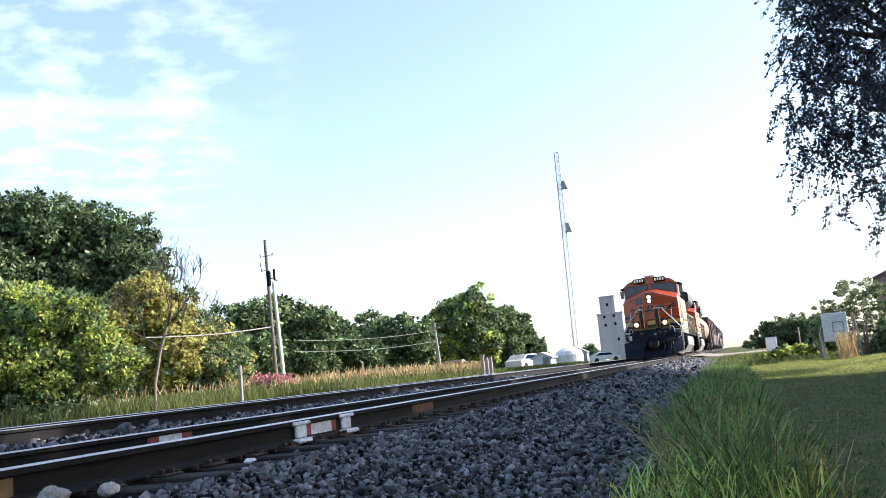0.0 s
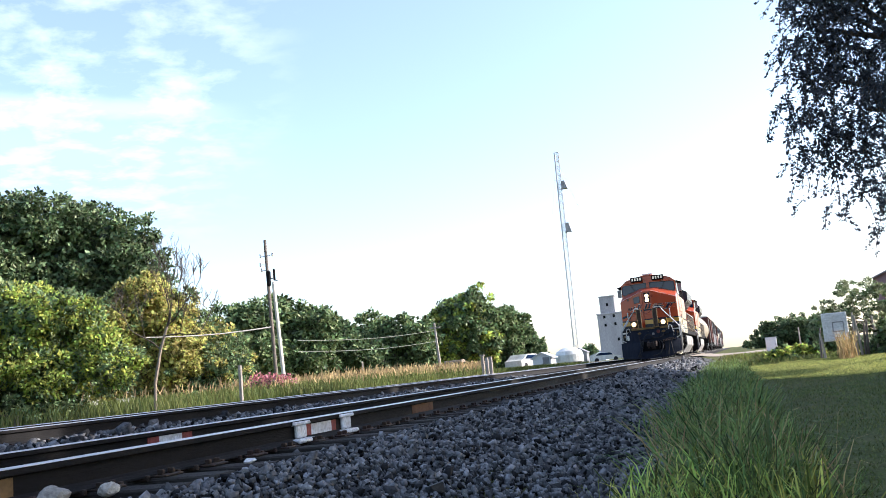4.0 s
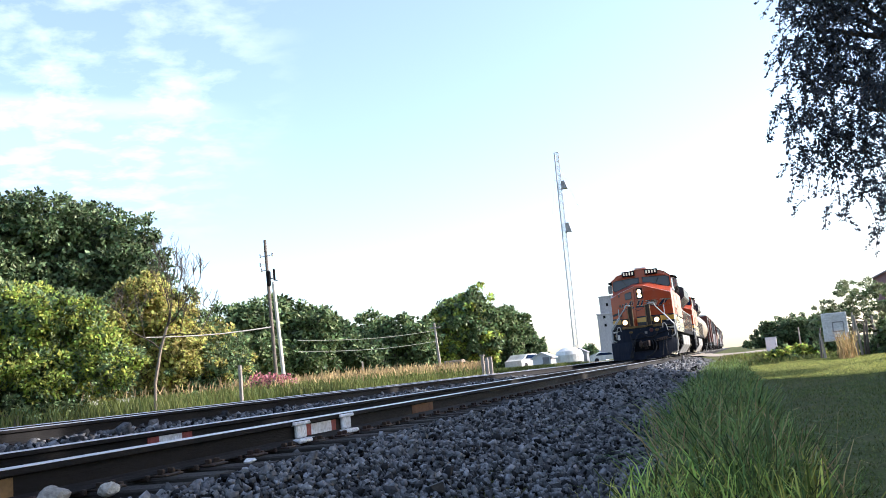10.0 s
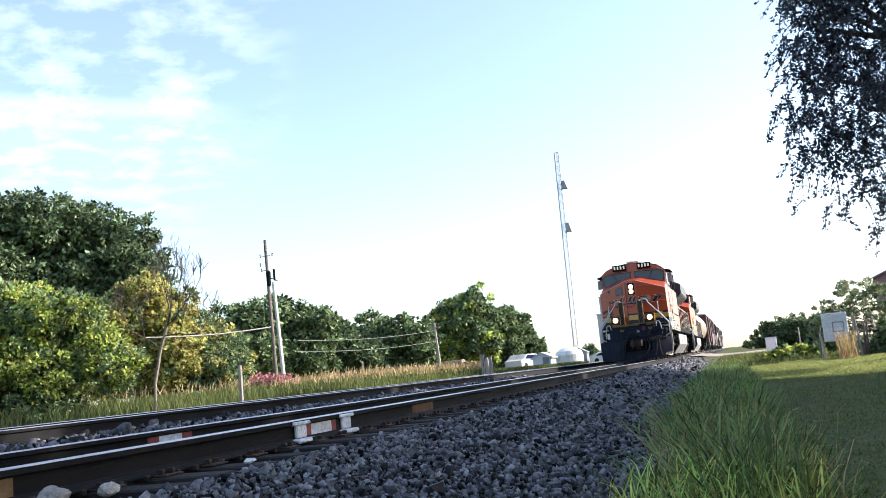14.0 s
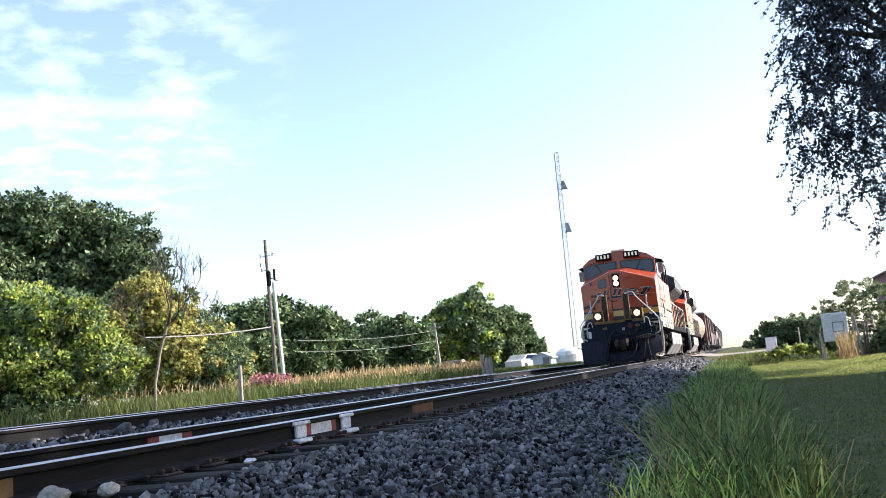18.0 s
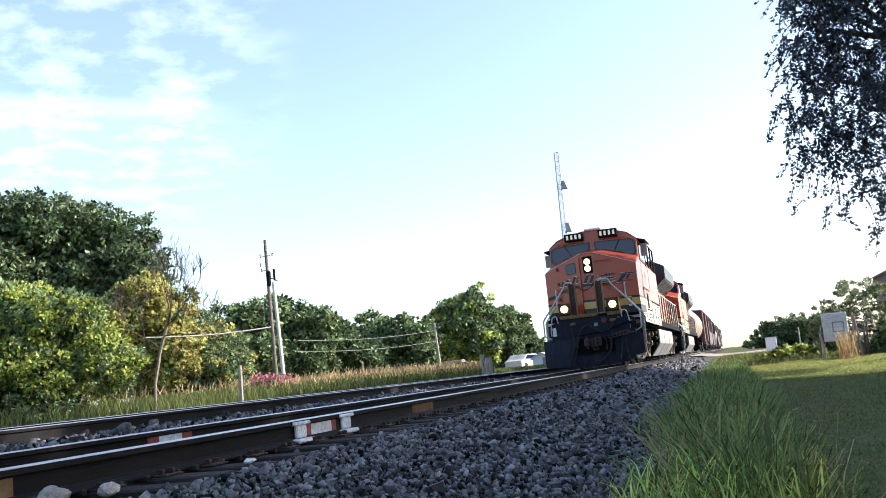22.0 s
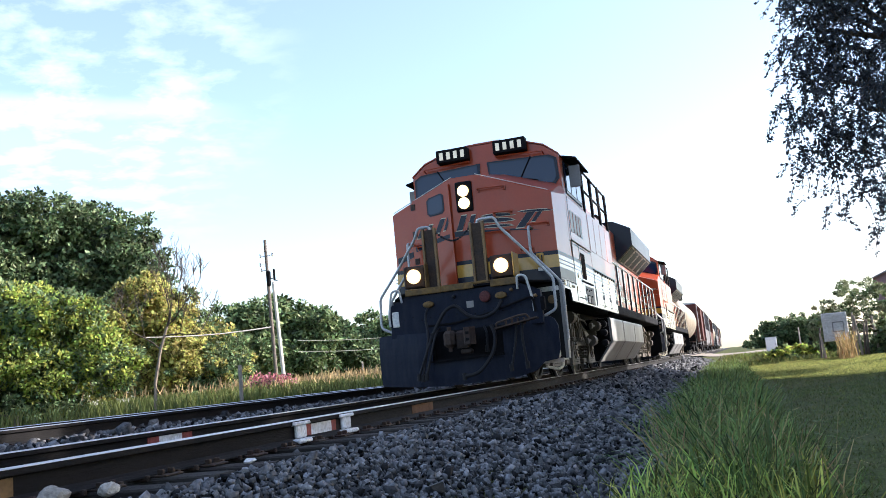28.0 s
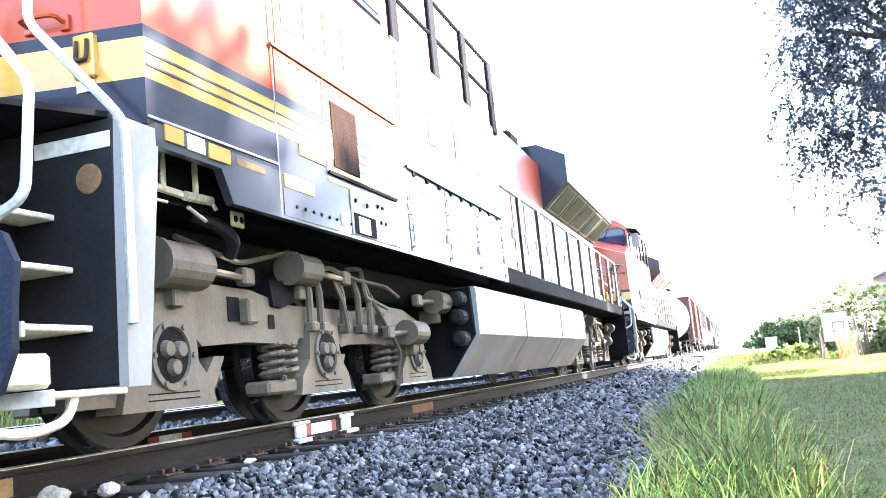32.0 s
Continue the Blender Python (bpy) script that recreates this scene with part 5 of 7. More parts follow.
    for sx in (-1, 1):
        for k in range(13):
            y0 = 7.3 + 0.92 * k
            b2 = bmesh.new()
            box(b2, min(sx * 1.001, sx * 1.03), max(sx * 1.001, sx * 1.03), y0, y0 + 0.84, 1.68, 3.1, 0.008)
            hd = part("hood_door", b2, M_ORANGE, hood, "tall hood door")
            b2 = bmesh.new()
            box(b2, min(sx * 1.02, sx * 1.05), max(sx * 1.02, sx * 1.05), y0 + 0.72, y0 + 0.78, 2.3, 2.5, 0.004)
            part("latch", b2, M_SILVER, hd)
        for z0, z1, m in ((1.95, 2.13, M_YELLOW), (1.60, 1.68, M_NAVY)):
            b2 = bmesh.new()
            box(b2, min(sx * 1.001, sx * 1.036), max(sx * 1.001, sx * 1.036), 7.2, 19.25, z0, z1)
            part("stripe", b2, m, hood)
    # radiator wings
    b2 = bmesh.new()
    prism(b2, [(-1.0, 3.25), (1.0, 3.25), (1.54, 3.74), (1.54, 4.28), (1.0, 4.56), (-1.0, 4.56), (-1.54, 4.28), (-1.54, 3.74)], "y", 12.9, 19.28)
    rad = part("radiator_cab", b2, M_NAVY, hood, "dark flared radiator wings")
    for sx in (-1, 1):
        for k in range(5):
            y0 = 13.1 + 1.22 * k
            n = Vector((sx * 0.49, 0, -0.54)).normalized()
            for ya, yb, mm, nm in ((y0, y0 + 1.1, M_GREYCAR, "grille_frame"), (y0 + 0.12, y0 + 0.98, M_NAVY, "grille")):
                d = 0.012 if nm == "grille_frame" else 0.02
                ins = 0.06 if nm == "grille_frame" else 0.12
                b2 = bmesh.new()
                pts = []
                for f in (ins, 1 - ins):
                    p = Vector((sx * (1.0 + 0.54 * f), 0, 3.25 + 0.49 * f))
                    for y in (ya, yb):
                        for q in (0.0, d):
                            pts.append(p + n * q + Vector((0, y, 0)))
                hull(b2, pts)
                part(nm, b2, mm, rad, "pale grille frame" if nm == "grille_frame" else "dark radiator grille")
        # walkway stanchions and rail
        for k in range(9):
            y = 8.55 + 1.34 * k
            b2 = bmesh.new()
            box(b2, min(sx * 1.44, sx * 1.49), max(sx * 1.44, sx * 1.49), y - 0.075, y + 0.075, 1.56, 2.72, 0.012)
            part("stanchion", b2, M_NAVYGLOSS, lo, "black walkway stanchion")
        b2 = bmesh.new()
        tube(b2, bend([(sx * 1.47, 6.9, 2.86), (sx * 1.47, 7.4, 2.70), (sx * 1.47, 19.2, 2.70), (sx * 1.47, 19.75, 2.2), (sx * 1.47, 19.8, 0.6)], 3, 0.1), 0.022, 6)
        part("walkway_rail", b2, M_SILVER, lo, "walkway handrail")
        b2 = bmesh.new()
        for z, d in ((0.33, 20.3), (0.68, 20.24), (1.0, 20.16), (1.30, 20.1)):
            box(b2, min(sx * 1.05, sx * 1.54), max(sx * 1.05, sx * 1.54), 19.75, d, z - 0.03, z)
        box(b2, min(sx * 1.0, sx * 1.53), max(sx * 1.0, sx * 1.53), 19.7, 19.75, 0.33, 1.58)
        part("rear_steps", b2, M_BLACK, lo)
    b2 = bmesh.new()
    box(b2, -0.7, 0.7, 12.0, 12.7, 4.45, 4.72, 0.05)
    part("exhaust_housing", b2, M_BLACK, hood, "sooty exhaust housing")
    b2 = bmesh.new()
    box(b2, -0.55, 0.55, 9.4, 10.6, 4.45, 4.66, 0.05)
    part("intake_housing", b2, M_BLACK, hood, "dark roof intake housing")
    b2 = bmesh.new()
    box(b2, -1.35, 1.35, 19.85, 19.98, 0.2, 1.55, 0.03)
    box(b2, -0.18, 0.18, 19.9, 20.5, 0.7, 0.98, 0.04)
    part("rear_end_plate", b2, M_BLACK, lo)
    b2 = bmesh.new()
    lathe(b2, [(0, 0.05), (0.12, 0.06), (0.13, 0.02)], "z", 10, (0.0, 2.0, 4.72))
    box(b2, -0.30, 0.30, 1.55, 1.85, 4.74, 4.82, 0.03)
    part("roof_antenna", b2, M_WHITECAR, cab, "white roof antenna dome")
    sets = []
    for yc in (2.40, 16.12):
        truck(lo, yc)
        for dy in (-1.99, 0, 2.05):
            sets.append(wheelset(lo, yc + dy, 0.533))
    return lo, sets


def two_axle_truck(car, yc):
    bm = bmesh.new()
    for sx in (-1, 1):
        a, b = (0.95, 1.1) if sx > 0 else (-1.1, -0.95)
        prism(bm, [(yc - 1.1, 0.35), (yc - 0.65, 0.35), (yc - 0.3, 0.2), (yc + 0.3, 0.2), (yc + 0.65, 0.35), (yc + 1.1, 0.35), (yc + 1.1, 0.58), (yc + 0.5, 0.75), (yc - 0.5, 0.75), (yc - 1.1, 0.58)], "x", a, b)
    box(bm, -1.1, 1.1, yc - 0.2, yc + 0.2, 0.55, 0.95, 0.03)
    part("truck_frame", bm, M_BLACK, car, "black two-axle truck")
    return [wheelset(car, yc + d, 0.457) for d in (-0.88, 0.88)]


def car_ends(car, ln):
    bm = bmesh.new()
    box(bm, -0.25, 0.25, -0.55, ln + 0.55, 0.75, 1.05, 0.03)
    part("sill", bm, M_BLACK, car, "black centre sill and couplers")


def tank_car():
    ca = thing("tank_car", "dusty tan cylindrical tank car with end ladders and a top platform", "tank car", group="freight cars of the train")
    ln = 16.5
    car_ends(ca, ln)
    bm = bmesh.new()
    lathe(bm, [(0.4, 0.25), (0.5, 0.8), (0.75, 1.25), (1.1, 1.46), (1.5, 1.5), (ln - 1.5, 1.5), (ln - 1.1, 1.46), (ln - 0.75, 1.25), (ln - 0.5, 0.8), (ln - 0.4, 0.25)], "y", 32, (0, 0, 2.55))
    part("tank", bm, M_TANCAR, ca, "dusty tan streaked tank", smooth=True)
    bm = bmesh.new()
    box(bm, -0.9, 0.9, ln / 2 - 1.2, ln / 2 + 1.2, 4.02, 4.08)
    lathe(bm, [(3.95, 0.5), (4.35, 0.5), (4.4, 0.4)], "z", 18, (0, ln / 2, 0))
    for x in (-0.9, 0.9):
        for y in (-1.2, 0, 1.2):
            rod(bm, (x, ln / 2 + y, 4.05), (x, ln / 2 + y, 4.7), 0.03, seg=6)
        tube(bm, [(x, ln / 2 - 1.2, 4.7), (x, ln / 2 + 1.2, 4.7)], 0.03, 6)
    part("top_platform", bm, M_BLACK, ca, "dark top platform with rails")
    for y in (0.9, ln - 0.9):
        bm = bmesh.new()
        box(bm, -1.3, 1.3, y - 0.45, y + 0.45, 1.0, 1.5, 0.03)
        for x in (-1.35, 1.35):
            for q in (-0.6, 0.6):
                rod(bm, (x, y + q, 0.5), (x, y + q, 2.4), 0.03, seg=6)
            for z in (0.6, 1.0, 1.4, 1.8, 2.2):
                rod(bm, (x, y - 0.6, z), (x, y + 0.6, z), 0.02, seg=6)
        part("end_ladder", bm, M_BLACK, ca)
    return ca, two_axle_truck(ca, 2.0) + two_axle_truck(ca, ln - 2.0), ln


def box_car(mat, label, top=4.2, ribs=10, hopper=False):
    ca = thing("hopper_car" if hopper else "box_car", label, "freight car", group="freight cars of the train")
    ln = 16.0
    car_ends(ca, ln)
    bm = bmesh.new()
    if hopper:
        prism(bm, [(0.2, 2.3), (2.4, 1.0), (3.2, 0.6), (5.0, 1.1), (6.4, 0.6), (8.0, 1.1), (9.6, 0.6), (11.0, 1.1), (12.8, 0.6), (13.6, 1.0), (ln - 0.2, 2.3), (ln - 0.2, top - 0.3), (0.2, top - 0.3)], "x", -1.5, 1.5)
    else:
        box(bm, -1.5, 1.5, 0.0, ln, 1.1, top - 0.2, 0.03)
    body = part("body", bm, mat, ca)
    bm = bmesh.new()
    prism(bm, [(-1.55, top - 0.2), (1.55, top - 0.2), (1.4, top - 0.1), (0, top), (-1.4, top - 0.1)], "y", 0.1, ln - 0.1)
    part("roof", bm, mat if hopper else M_GALV, ca)
    for k in range(ribs + 1):
        y = 0.25 + (ln - 0.5) * k / ribs
        for sx in (-1, 1):
            bm = bmesh.new()
            box(bm, min(sx * 1.5, sx * 1.57), max(sx * 1.5, sx * 1.57), y - 0.05, y + 0.05, 2.35 if hopper else 1.15, top - 0.25)
            part("rib", bm, mat, body)
    for y in (0.08, ln - 0.08):
        bm = bmesh.new()
        for x in (1.2, 1.55):
            rod(bm, (x, y, 0.7), (x, y, top - 0.2), 0.025, seg=6)
        for k in range(9):
            rod(bm, (1.2, y, 0.8 + 0.38 * k), (1.55, y, 0.8 + 0.38 * k), 0.018, seg=6)
        part("ladder", bm, M_SILVER, ca)
    if not hopper:
        for sx in (-1, 1):
            bm = bmesh.new()
            box(bm, min(sx * 1.5, sx * 1.6), max(sx * 1.5, sx * 1.6), 6.4, 9.6, 1.15, top - 0.35, 0.02)
            part("sliding_door", bm, mat, ca)
    return ca, two_axle_truck(ca, 1.9) + two_axle_truck(ca, ln - 1.9), ln


TRAIN = []          # thing, its offset behind the first nose, wheel sets, wheel radius
loco, sets = locomotive("orange and navy diesel freight locomotive with burning headlights, leading the train")
TRAIN.append((loco, 0.0, sets, 0.533))
loco2 = copy_thing(loco, pose(0, 22.3, 0))
loco2["label"] = "second orange and navy diesel locomotive coupled behind the first"
TRAIN.append((loco2, 22.3, [o for o in loco2.children if o.name.startswith("wheelset")], 0.533))
off = 43.3
for made in (tank_car(), box_car(M_REDCAR, "oxide red boxcar with ribbed sides", 4.3), box_car(M_SLATE, "slate grey covered hopper car with sloped bays", 4.4, 12, True),
             box_car(M_REDCAR, "oxide red covered hopper car with sloped bays", 4.3, 12, True), tank_car(), box_car(M_SLATE, "slate grey covered hopper car with sloped bays", 4.4, 12, True),
             box_car(M_REDCAR, "oxide red boxcar with ribbed sides", 4.2), box_car(M_SLATE, "slate grey covered hopper car with sloped bays", 4.4, 12, True)):
    ca, st, ln = made
    ca.location = (0, off, 0)
    TRAIN.append((ca, off, st, 0.457))
    off += ln + 1.3


# ---- plants ----
def blades(name, x, y, z, h, w, lean, mat, label="", parent=None, category="grass"):
    """Grass: each blade two bent segments and a tip."""
    n = len(x)
    a = rng.uniform(0, 2 * math.pi, n)
    b = rng.uniform(0, 2 * math.pi, n)
    base = np.stack([x, y, z], 1)
    side = np.stack([np.cos(a), np.sin(a), np.zeros(n)], 1) * (w * 0.5)[:, None]
    out = np.stack([np.cos(b), np.sin(b), np.zeros(n)], 1)
    up = np.array([0, 0, 1.0])
    l = (lean * h)[:, None]
    p1 = base + up * (h * 0.45)[:, None] + out * l * 0.22
    p2 = base + up * (h * 0.80)[:, None] + out * l * 0.60
    p3 = base + up * (h * (1 - 0.25 * lean))[:, None] + out * l * 1.15
    V = np.stack([base - side, base + side, p1 - side * 0.9, p1 + side * 0.9, p2 - side * 0.6, p2 + side * 0.6, p3], 1)
    T = np.array([[0, 1, 3], [0, 3, 2], [2, 3, 5], [2, 5, 4], [4, 5, 6]])
    F = T[None] + (np.arange(n) * 7)[:, None, None]
    return soup(name, V.reshape(-1, 3), F.reshape(-1, 3), mat, parent, label, "stuff", category)


def leaf_mesh(name, c, out, size, mat, parent, droop=0.3, long=1.6):
    """Leaves as folded pointed blades at the points c."""
    n = len(c)
    d = rng.normal(size=(n, 3))
    d[:, 2] -= droop
    d += out * 0.8
    d /= np.linalg.norm(d, axis=1, keepdims=True)
    r = rng.normal(size=(n, 3))
    s = np.cross(d, r)
    s /= np.linalg.norm(s, axis=1, keepdims=True) + 1e-9
    nrm = np.cross(s, d)
    sz = (size * rng.uniform(0.6, 1.35, n))[:, None]
    V = np.stack([c, c + d * sz * 0.5 * long + s * sz * 0.42 + nrm * sz * 0.12, c + d * sz * long, c + d * sz * 0.5 * long - s * sz * 0.42 + nrm * sz * 0.12], 1)
    F = np.array([[0, 1, 2], [0, 2, 3]])[None] + (np.arange(n) * 4)[:, None, None]
    ob = soup(name, V.reshape(-1, 3), F.reshape(-1, 3), mat, parent)
    return ob


def in_blobs(blobs, n, rough=0.28, shell=0.55):
    """Points spread through the outer part of lumpy ellipsoids, and the ways outward."""
    blobs = [(Vector(c), (r, r, r) if isinstance(r, (int, float)) else r) for c, r in blobs]
    wts = np.array([r[0] * r[2] + r[0] * r[1] for c, r in blobs])
    pick = rng.choice(len(blobs), n, p=wts / wts.sum())
    d = rng.normal(size=(n, 3))
    d /= np.linalg.norm(d, axis=1, keepdims=True)
    C = np.array([c[:] for c, r in blobs])[pick]
    R = np.array([r for c, r in blobs])[pick]
    ph = pick * 1.7
    lump = 1 + rough * (np.sin(d[:, 0] * 5 + ph) * np.sin(d[:, 1] * 6 + ph * 2) * np.sin(d[:, 2] * 5 + ph) + 0.5 * np.sin(d[:, 0] * 13 + ph) * np.sin(d[:, 2] * 12 + d[:, 1] * 11))
    f = shell + (1.0 - shell) * rng.uniform(0, 1, n) ** 0.6
    return C + d * R * (lump * f)[:, None], d


def clustered(blobs, n, per=26, spread=0.24, rough=0.28, shell=0.62):
    """Leaves gathered in knots on the outside of the clumps."""
    m = max(8, n // per)
    c, d = in_blobs(blobs, m, rough, shell)
    k = rng.integers(0, m, n)
    mean = float(np.mean([r if isinstance(r, (int, float)) else r[0] for _, r in blobs]))
    o = rng.normal(size=(n, 3))
    o *= (spread * mean * rng.uniform(0.2, 1.0, n) ** 0.5 / np.linalg.norm(o, axis=1))[:, None]
    o[:, 2] *= 0.75
    return c[k] + o, d[k] * 0.5 + o / (spread * mean)


def rel_mid(blobs):
    return np.array([c[:] for c, r in blobs]).mean(axis=0)


def tree(name, label, category, base, blobs, leaves, size, mat, trunk=0.2, bark=None, extra=None, group="", droop=0.3, per=60, shell=0.74, inner=True):
    """A tapered trunk, limbs into each clump, and a crown of leaves."""
    base = Vector(base)
    t = thing(name, label, category, base, group)
    rel = [(Vector(c) - base, r) for c, r in blobs]
    bark = bark or M_BARK
    mid = sum((c for c, r in rel), Vector()) / len(rel)
    top = Vector((mid.x * 0.8, mid.y * 0.8, max(0.3, mid.z)))
    bm = bmesh.new()
    pts = [Vector((0, 0, -0.15)), Vector((top.x * 0.15, top.y * 0.15, top.z * 0.3)), Vector((top.x * 0.6, top.y * 0.6, top.z * 0.65)), top]
    tube(bm, pts, trunk, 10, 0.45)
    part("trunk", bm, bark, t)
    for k, (c, r) in enumerate(rel[:10]):
        bm = bmesh.new()
        f = 0.35 + 0.5 * ((k * 37) % 10) / 10
        s = pts[1].lerp(top, f)
        wob = Vector((math.sin(k * 3.1), math.cos(k * 2.3), 0.4 * math.sin(k))) * 0.12 * (c - s).length
        tube(bm, [s, s.lerp(c, 0.5) + wob, c], trunk * 0.4, 7, 0.25)
        part("limb", bm, bark, t)
    if inner:
        c, d = in_blobs(rel, leaves // 6, 0.2, 0.2)
        c = rel_mid(rel) + (c - rel_mid(rel)) * 0.86
        ok = c[:, 2] > 0.05
        leaf_mesh("inner_foliage", c[ok], d[ok], size * (2.0 if size < 0.16 else 1.25), mat, t, droop, 1.3)
    c, d = clustered(rel, leaves, per, 0.26, 0.28, shell)
    ok = c[:, 2] > 0.02
    leaf_mesh("crown", c[ok], d[ok], size, mat, t, droop)
    if extra:
        n2, m2, s2 = extra
        c, d = clustered(rel, n2, per, 0.26, 0.28, 0.85)
        ok = c[:, 2] > 0.02
        leaf_mesh("crown", c[ok], d[ok], s2, m2, t, droop)
    return t


def at(az, dist, z=None, el=None):
    """A place seen from the camera's stand: degrees to the right of the track's far end, metres, and a height or an angle up."""
    x, y = EYE[0] + dist * math.sin(radians(az)), dist * math.cos(radians(az))
    if el is not None:
        z = EYE[2] + dist * math.tan(radians(el))
    if z is None:
        z = float(land(x, y))
    return Vector((x, y, z))


def clump(az0, az1, dist, el0, el1, n, rad, depth=3.0, dome=0.6):
    """Ellipsoids that fill an outline, in angles, at a distance."""
    out = []
    inset = min(math.degrees(rad / dist), (az1 - az0) * 0.42)
    for k in range(n):
        f = (k + 0.5) / n
        az = az0 + inset + (az1 - az0 - 2 * inset) * (k / max(1, n - 1))
        hi = el0 + (el1 - el0) * (1 - dome * abs(2 * f - 1) ** 2.2)
        for q in range(3):
            g = (q + rng.uniform(0.3, 0.9)) / 3
            el = el0 + (hi - el0) * g
            r = rad * rng.uniform(0.75, 1.2)
            zc = EYE[2] + dist * math.tan(radians(el)) - r * 1.12
            p = at(az + rng.uniform(-0.3, 0.3) * inset, dist + rng.uniform(-depth, depth) * 0.5)
            p.z = max(zc, p.z + r * 0.5)
            out.append((p, (r * 1.1, r * 1.1, r)))
    return out


def filled(skyline, dist, el0, rad, depth=3.0, step=0.75):
    """Overlapping ellipsoids under a skyline of (azimuth, elevation) pairs, at a distance."""
    az, out = skyline[0][0], []
    w = math.degrees(rad / dist)
    while az <= skyline[-1][0]:
        top = float(np.interp(az, [p[0] for p in skyline], [p[1] for p in skyline])) - w * 1.4
        el = top + rng.uniform(-0.25, 0.15) * w
        while el > el0:
            r = rad * rng.uniform(0.8, 1.15)
            out.append((at(az + rng.uniform(-0.3, 0.3) * w, dist + rng.uniform(-0.5, 0.5) * depth, el=el), (r * 1.1, r * 1.1, r)))
            el -= w * step * rng.uniform(1.2, 1.6)
        az += w * step * 1.3
    return out


# left side: thicket, trees
tree("tree", "tall dark green broadleaf tree behind the thicket", "tree", at(-44, 50), filled([(-53, 12.8), (-50, 13.2), (-46, 13.9), (-43, 13.9), (-41.2, 13.7), (-39.6, 13.2), (-38.0, 12.6), (-36.6, 11.7), (-35.6, 10.2), (-35.2, 8.6)], 50, 3.0, 1.25, 5, 0.6), 150000, 0.15, M_LEAFDARK, 0.35)
tree("bush", "large fresh green bush at the edge of the field", "bush", at(-42.5, 22), filled([(-48.5, 8.0), (-45, 8.5), (-42.6, 8.4), (-41.0, 8.0), (-39.8, 7.0), (-39.0, 5.2)], 22, 1.0, 0.62, 2.5), 40000, 0.064, M_LEAFMID, 0.10, extra=(48000, M_LEAFLIME, 0.062))
tree("bush", "broad olive bush filling the edge of the thicket", "bush", at(-33.5, 49), filled([(-36.0, 6.4), (-34.4, 6.3), (-33, 5.4), (-31.6, 4.6), (-30.4, 3.6)], 49, 0.6, 1.0, 2.5), 26000, 0.12, M_LEAFMID, 0.10, extra=(12000, M_LEAFGOLD, 0.12))
tree("bush", "tall yellowing bush with thin stems at the edge of the field", "bush", at(-37, 46), filled([(-39.6, 6.2), (-38.2, 7.5), (-36.3, 8.9), (-35.2, 8.4), (-34.5, 6.6), (-33.9, 5.0)], 46, 0.6, 0.8, 2.2), 42000, 0.11, M_LEAFGOLD, 0.10, extra=(8000, M_LEAFMID, 0.11))
tree("bush", "low dark shrub under the larger bushes", "bush", at(-44, 20), clump(-47.5, -40.5, 21.5, 0.2, 2.2, 6, 0.45, 1.5, 0.3), 14000, 0.055, M_LEAFDARK, 0.05)
tree("bush", "olive green shrub below the bare tree", "bush", at(-33, 46.5), clump(-35, -30.4, 46.5, 0.2, 3.8, 6, 0.95, 2.5, 0.4), 20000, 0.11, M_LEAFMID, 0.09, extra=(12000, M_LEAFGOLD, 0.11))
tree("tree", "spreading mid green tree behind the utility poles", "tree", at(-28, 55), filled([(-31.9, 5.6), (-31.2, 6.2), (-30.2, 6.4), (-29.0, 6.5), (-27.8, 6.4), (-26.8, 5.7), (-25.9, 5.2)], 55, 0.6, 1.15, 4, 0.7), 30000, 0.19, M_LEAFMID, 0.25, group="trees along the field")
tree("tree", "dark green tree sloping down along the field", "tree", at(-25.5, 60), filled([(-26.8, 5.3), (-25.2, 5.0), (-24.1, 4.2), (-23.2, 3.5), (-22.6, 2.8)], 60, 0.5, 1.1, 4, 0.7), 24000, 0.19, M_LEAFDARK, 0.22, group="trees along the field")
tree("tree", "round green tree in the row along the field", "tree", at(-21.5, 75), filled([(-23.3, 4.0), (-22.9, 4.7), (-22.2, 4.7), (-21.2, 4.4), (-20.2, 4.3), (-19.7, 4.5), (-19.2, 3.8)], 75, 0.5, 1.15, 4, 0.7), 26000, 0.21, M_LEAFMID, 0.25, group="trees along the field")
tree("tree", "small light green tree in the row along the field", "tree", at(-18.7, 78), clump(-19.6, -18.0, 78, 0.6, 4.0, 2, 1.1, 3, 0.4), 7200, 0.224, M_LEAFLIME, 0.2, group="trees along the field")
tree("tree", "large full green tree at the end of the row", "tree", at(-16, 80), filled([(-18.7, 3.9), (-18.1, 4.9), (-17.4, 5.4), (-16.7, 5.6), (-16.0, 5.4), (-15.4, 4.9), (-15.0, 4.3)], 80, 0.6, 1.3, 5, 0.7), 34000, 0.235, M_LEAFMID, 0.35, extra=(12000, M_LEAFLIME, 0.22), group="trees along the field")
tree("tree", "round green tree beside the large one", "tree", at(-14.6, 82), filled([(-15.2, 4.4), (-14.5, 4.8), (-13.9, 4.3), (-13.3, 3.8)], 82, 0.6, 1.05, 3, 0.7), 15000, 0.21, M_LEAFMID, 0.25, group="trees along the field")
tree("tree", "smaller green tree beside the large one", "tree", at(-12.7, 84), filled([(-13.3, 3.8), (-12.9, 3.7), (-12.5, 3.2), (-12.3, 2.4)], 84, 0.6, 0.8, 2, 0.7), 10800, 0.2, M_LEAFMID, 0.25, group="trees along the field")
tree("bush", "low hedge at the far end of the field", "bush", at(-12.6, 118), clump(-14.2, -11.6, 118, 0.2, 1.3, 4, 0.8, 2, 0.3), 6000, 0.196, M_LEAFDARK, 0.06)
